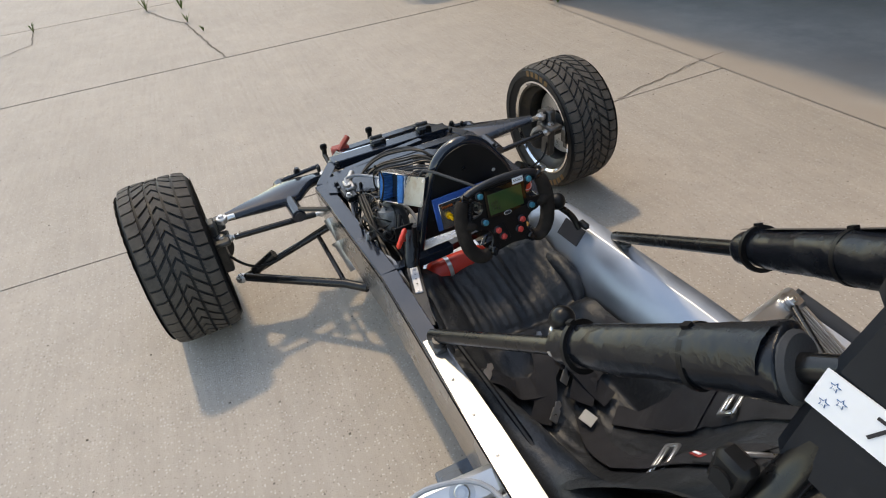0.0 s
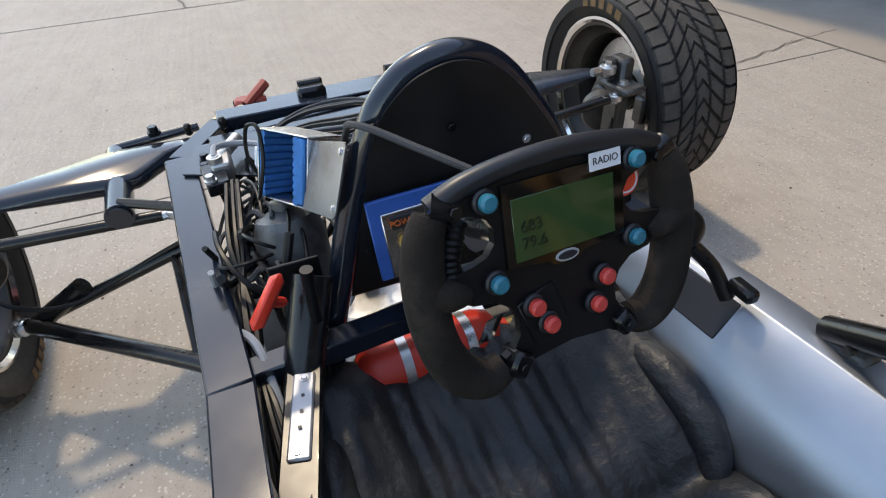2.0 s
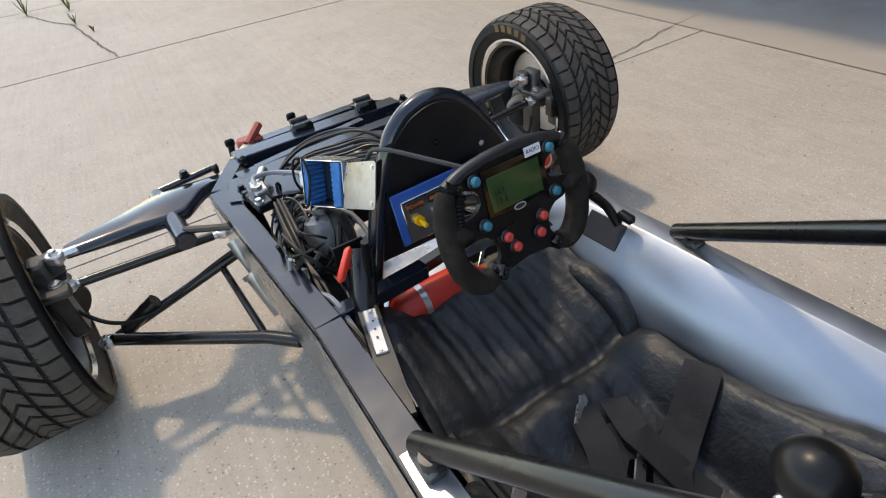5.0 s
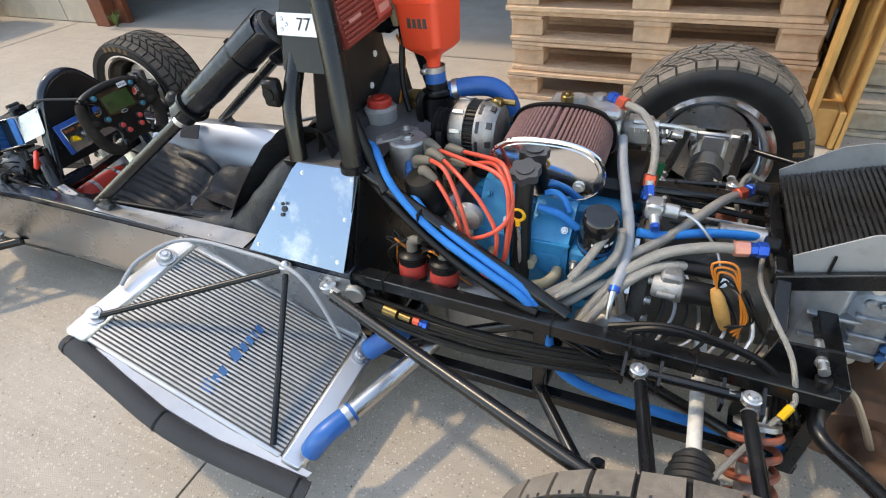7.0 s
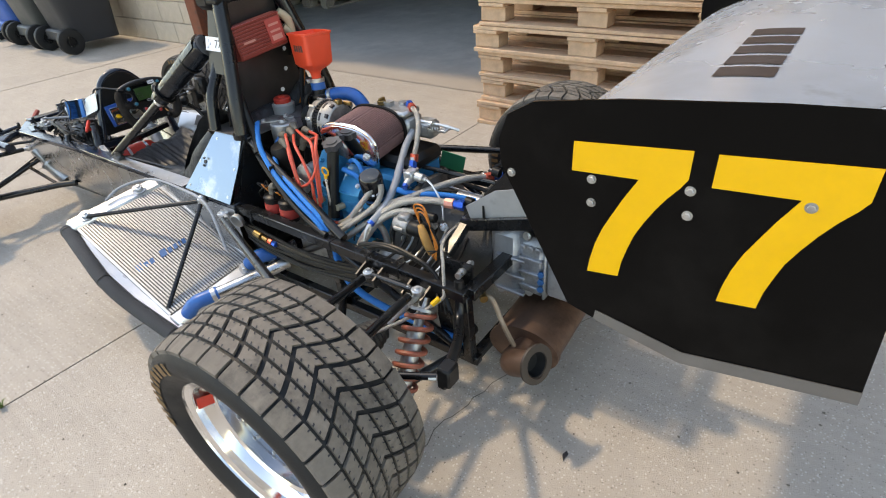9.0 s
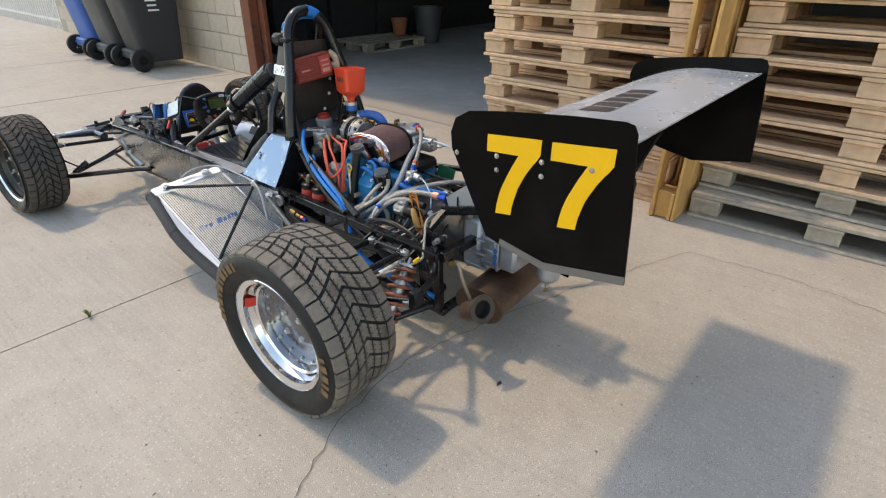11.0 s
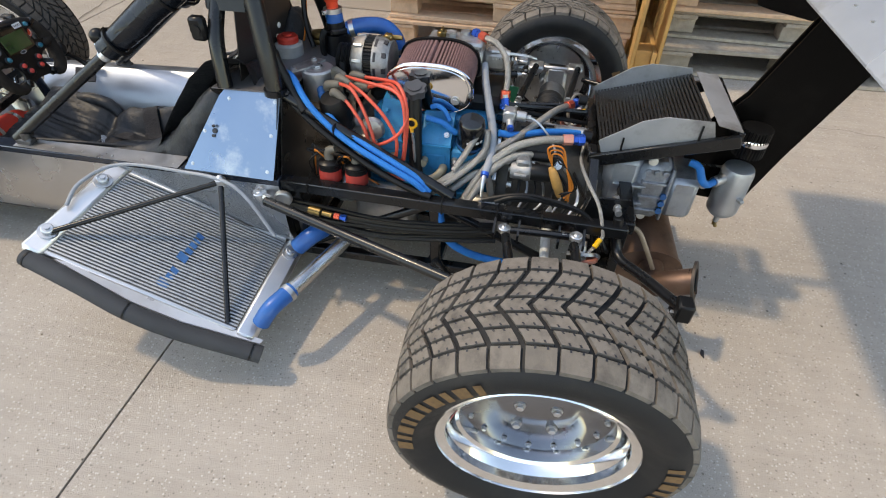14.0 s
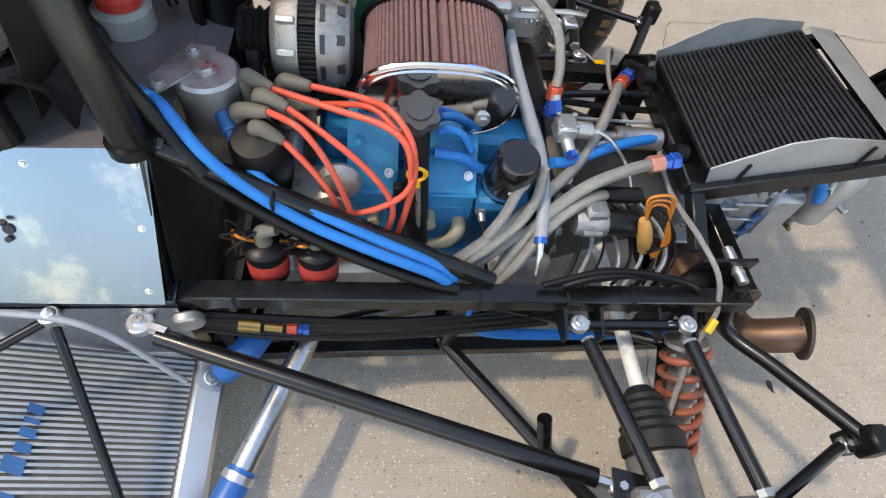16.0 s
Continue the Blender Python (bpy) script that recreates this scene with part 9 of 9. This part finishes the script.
# ---- pallets ----
def pallet_at(m, material, group, label):
    """A four-way block pallet, 1.2 by 0.8 m: deck boards, stringers, blocks, bottom boards. Local x depth, y length, z up."""
    th = thing("pallet", label, "pallet", m.translation, group)
    th.matrix_world = m

    def bit(name, c, s):
        c, s = (c[0], c[1], c[2] * 0.907), (s[0], s[1], s[2] * 0.907)
        o = new(name, mesh(name, Mb().box(c, [max(a - random.uniform(0, 0.004), 0.005) for a in s], None, 0.0025), material))
        o.parent = th
        return o
    for k, wv in enumerate((0.145, 0.1, 0.145, 0.1, 0.145)):
        bit("deck_board", (-0.3275 + 0.16375 * k, 0, 0.133), (wv, 1.2, 0.022))
    for yy in (-0.5275, 0, 0.5275):
        bit("stringer", (0, yy, 0.111), (0.8, 0.145, 0.022))
        for xx in (-0.3275, 0, 0.3275):
            bit("block", (xx, yy, 0.061), (0.145 if xx == 0 else 0.1, 0.145, 0.078))
    for xx, wv in ((-0.35, 0.1), (0, 0.145), (0.35, 0.1)):
        bit("bottom_board", (xx, 0, 0.011), (wv, 1.2, 0.022))
    return th


random.seed(11)
NEW_L = "new pale wooden block pallet in a tall stack"
for i in range(11):
    pallet_at(Matrix.Translation((1.455 + 0.4 + random.uniform(-0.02, 0.02), -0.405 + random.uniform(-0.025, 0.025), 0.001 + 0.1312 * i)) @ Matrix.Rotation(random.uniform(-0.015, 0.015), 4, "Z"), WOOD_NEW, "stacked pallets", NEW_L)
for i in range(10):
    old = i < 2 or i == 8
    off = (-0.06, 0.03)[i % 2] if i < 2 else random.uniform(-0.02, 0.02)
    pallet_at(Matrix.Translation((1.50 + 0.4 + off, -1.76 + random.uniform(-0.03, 0.03), 0.001 + 0.1312 * i)) @ Matrix.Rotation(random.uniform(-0.02, 0.02) + (0.05 if i == 0 else 0), 4, "Z"), (WOOD_PALE if i == 8 else WOOD_OLD) if old else WOOD_NEW, "stacked pallets", "grey weathered wooden block pallet with splintered boards" if old else NEW_L)
pallet_at(Matrix.Translation((1.68, -1.02, 0.603)) @ Matrix.Rotation(math.pi / 2, 4, "X"), mat("orange_pallet_wood", (0.55, 0.30, 0.10), 0.7, vary=0.15, scale=26, bump=0.3, bscale=90, island=0.2), "stacked pallets", "orange-toned wooden pallet standing on end between two stacks")
for i in range(9):
    pallet_at(Matrix.Translation((1.92 + random.uniform(-0.02, 0.02), -3.05 + random.uniform(-0.03, 0.03), 0.001 + 0.1312 * i)), WOOD_NEW, "stacked pallets", NEW_L)


# ---- wheeled bins ----
def wheelie_bin(x, y, material, label):
    th = thing("wheeled_bin", label, "bin", (x, y, 0), "bins along the wall")

    def ring(w, d, z, cx=0.0):
        return [(x + cx + px, y + py, z) for px, py in oval(d / 2, w / 2, 32, 7)]
    lay = [ring(0.46, 0.46, 0.09, 0.05), ring(0.47, 0.48, 0.16, 0.04), ring(0.57, 0.66, 0.92), ring(0.62, 0.74, 0.93), ring(0.62, 0.74, 1.0), ring(0.56, 0.66, 1.0), ring(0.5, 0.6, 0.85)]
    b = Mb()
    b.add([p for l in lay for p in l], [tuple(range(32))[::-1]] + [(i * 32 + k, i * 32 + (k + 1) % 32, (i + 1) * 32 + (k + 1) % 32, (i + 1) * 32 + k) for i in range(len(lay) - 1) for k in range(32)])
    part("body", b, material, th)
    l2 = [ring(0.64, 0.78, 1.005), ring(0.64, 0.78, 1.03), ring(0.55, 0.66, 1.08, 0.02), ring(0.3, 0.4, 1.10, 0.02)]
    part("lid", Mb().add([p for l in l2 for p in l], [tuple(range(96, 128))] + [(i * 32 + k, i * 32 + (k + 1) % 32, (i + 1) * 32 + (k + 1) % 32, (i + 1) * 32 + k) for i in range(3) for k in range(32)]), material, th, "closed domed lid")
    part("handle", Mb().tube([(x - 0.38, y - 0.24, 0.98), (x - 0.44, y - 0.2, 1.0), (x - 0.44, y + 0.2, 1.0), (x - 0.38, y + 0.24, 0.98)], 0.016, 10), material, th)
    for s in (-1, 1):
        c = Vector((x - 0.24, y + s * 0.265, 0.125))
        w = part("wheel", Mb().lathe([(0.05, -0.026), (0.10, -0.03), (0.118, -0.024), (0.124, 0), (0.118, 0.024), (0.10, 0.03), (0.05, 0.026)], Matrix.Translation(c) @ Euler((radians(90), 0, 0)).to_matrix().to_4x4(), 32, closed=True), RUBBER, th, "black ribbed plastic wheel")
        sp_ = Mb().disc(c + Vector((0, -0.022, 0)), c + Vector((0, 0.022, 0)), 0.03, 14)
        for k in range(8):
            a = k * math.pi / 4
            up_to(c, c + Vector((0.09 * math.cos(a), 0, 0.09 * math.sin(a))), 0.014, 0.03, sp_)
        part("spokes", sp_, SATIN_BLACK, w)
    part("axle", Mb().tube([(x - 0.24, y - 0.27, 0.125), (x - 0.24, y + 0.27, 0.125)], 0.012, 8).box((x - 0.2, y, 0.17), (0.12, 0.44, 0.1), None, 0.02), material, th)
    return th


wb = wheelie_bin(1.52, 5.10, BIN_BLACK, "large charcoal wheeled bin with white print against the block wall")
wheelie_bin(1.50, 5.78, BIN_GREY, "grey-green wheeled bin standing beside the wall")
wheelie_bin(1.52, 6.50, BIN_BLUE, "bright blue wheeled recycling bin standing beside the wall")
for k, wv in enumerate((0.12, 0.10, 0.12)):
    part("print_bar", Mb().box((1.50 + 0.01 * k, 4.815 - 0.012 * (k == 0), 0.74 - 0.05 * k), (wv, 0.004, 0.018)), WHITE, wb, "white printed bar")

# ---- fence beyond the bins ----
fe = thing("fence", "pale metal bar fence at the edge of the yard", "fence", (2.1, 12, 0))
for k in range(60):
    part("bar", Mb().box((2.1, 9.75 + 0.13 * k, 0.75), (0.02, 0.02, 1.5)), mat("white_bar", (0.55, 0.55, 0.53), 0.5) if k == 0 else bpy.data.materials["white_bar"], fe)
for zz in (0.15, 1.4):
    part("fence_rail", Mb().box((2.1, 13.6, zz), (0.03, 7.8, 0.04)), bpy.data.materials["white_bar"], fe)
part("fence_post", Mb().box((2.1, 9.7, 0.85), (0.06, 0.06, 1.7)), RUST_POST, fe)

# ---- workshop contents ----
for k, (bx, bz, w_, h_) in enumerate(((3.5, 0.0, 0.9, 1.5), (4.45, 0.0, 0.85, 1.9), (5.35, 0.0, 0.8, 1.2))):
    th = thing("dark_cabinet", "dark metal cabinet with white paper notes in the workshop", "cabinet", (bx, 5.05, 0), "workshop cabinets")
    part("body", Mb().box((bx, 5.05, 0.12 + h_ / 2), (w_, 0.5, h_), None, 0.01), UNLIT_INTERIOR, th)
    part("plinth", Mb().box((bx, 5.05, 0.06), (w_ - 0.05, 0.45, 0.12)), UNLIT_INTERIOR, th)
    for j in range(3):
        part("paper_note", Mb().box((bx - 0.2 + 0.28 * (j % 2), 4.798, 1.0 - 0.22 * (j // 2) + 0.1 * k), (0.13, 0.003, 0.10)), WHITE, th, "white paper note")
pallet_at(Matrix.Translation((4.6, 4.45, 0.006)) @ Matrix.Rotation(math.pi / 2, 4, "Z"), WOOD_OLD, "", "dusty wooden pallet on the workshop floor")
pt = thing("plant_pot", "terracotta pot standing on the pallet in the workshop", "pot", (5.0, 4.4, 0.15))
part("pot", Mb().lathe([(1e-5, 0), (0.09, 0), (0.12, 0.2), (0.13, 0.2), (0.13, 0.24), (0.11, 0.24), (0.09, 0.02)], Matrix.Translation((5.0, 4.4, 0.15)), 24), mat("terracotta", (0.30, 0.10, 0.05), 0.8), pt)
tbn = thing("round_bin", "dull grey round bin in the workshop", "bin", (5.55, 4.3, 0.004))
part("body", Mb().lathe([(1e-5, 0), (0.18, 0), (0.22, 0.5), (0.24, 0.5), (0.24, 0.53), (0.20, 0.53), (0.17, 0.02)], Matrix.Translation((5.55, 4.3, 0.004)), 28), BIN_GREY, tbn)

# ---- weeds, litter and grit on the slab ----
random.seed(5)
def weed(x, y, n, h):
    b = Mb()
    for k in range(n):
        a, l = random.uniform(0, 6.28), h * random.uniform(0.5, 1.2)
        dx, dy = math.cos(a) * l * 0.7, math.sin(a) * l * 0.7
        px, py = -math.sin(a) * 0.004, math.cos(a) * 0.004
        b.add([(x - px, y - py, 0), (x + px, y + py, 0), (x + dx * 0.5 + px, y + dy * 0.5 + py, l * 0.7), (x + dx * 0.5 - px, y + dy * 0.5 - py, l * 0.7), (x + dx, y + dy, l * 0.8)], [(0, 1, 2, 3), (3, 2, 4)])
    return tagged(new("weed", mesh("weed", b, WEED)), "small green weed growing from a concrete joint", "weed", "weeds in the joints")


for (x, y, n, h) in ((-0.93, 6.05, 16, 0.16), (-0.62, 5.85, 14, 0.14), (-1.9, 6.1, 10, 0.08), (-0.60, 5.3, 10, 0.08), (1.98, 3.55, 22, 0.14), (-0.98, 0.18, 10, 0.03), (-0.5, 4.9, 8, 0.05)):
    weed(x, y, n, h)
gr = Mb()
for k in range(4200):
    x, y = random.uniform(-3.5, 2.6), random.uniform(-3.5, 6.0)
    r = random.choice((0.0012, 0.0015, 0.002, 0.002, 0.0028)) * random.uniform(0.7, 1.3)
    gr.add([(x - r, y - r * 0.6, 0), (x + r, y - r, 0), (x + r * 0.8, y + r, 0), (x - r * 0.7, y + r * 0.8, 0), (x, y, r * 1.1)], [(0, 1, 4), (1, 2, 4), (2, 3, 4), (3, 0, 4)])
tagged(new("grit", mesh("grit", gr, mat("dark_grit", (0.20, 0.17, 0.14), 0.9, island=0.8), fix=False)), "dark grit and crumbs scattered over the slab", "grit", kind="stuff")
lf = Mb().prism([(-0.013, 0), (0, 0.008), (0.015, 0.004), (0.009, -0.003), (0.0, -0.001)], 0.004, Matrix.Translation((-0.29, -1.16, 0.001)))
tagged(new("dry_leaf", mesh("dry_leaf", lf, INK)), "small curled dark leaf on the slab", "leaf")
mt_ = Mb()
mt_.box((-0.315, 0.46, 0.035), (0.05, 0.20, 0.016), None, 0.004)
mt_.box((-0.30, 0.46, 0.018), (0.09, 0.24, 0.03), None, 0.004)
tagged(new("support_block", mesh("support_block", mt_, mat("blue_grey_steel", (0.12, 0.15, 0.19), 0.6, vary=0.3, scale=30), sharp=30)), "scuffed blue-grey steel block under the car", "block")

# ---- wall blocks ----
bk = mesh("concrete_block", Mb().box((0, 0, 0), (0.02, 0.392, 0.192), None, 0.005), BLOCK)
bh_ = mesh("half_block", Mb().box((0, 0, 0), (0.02, 0.192, 0.192), None, 0.005), BLOCK)
for r in range(11):
    for k in range(14):
        yy = 3.80 + 0.4 * k + (0.2 if r % 2 else 0) + 0.2
        if yy > 9.5:
            continue
        o = new("concrete_block", bk)
        o.location = (2.037, yy, 0.1 + 0.2 * r)
        o.parent = wall_front
    if r % 2:
        o = new("concrete_block", bh_)
        o.location = (2.037, 3.90, 0.1 + 0.2 * r)
        o.parent = wall_front
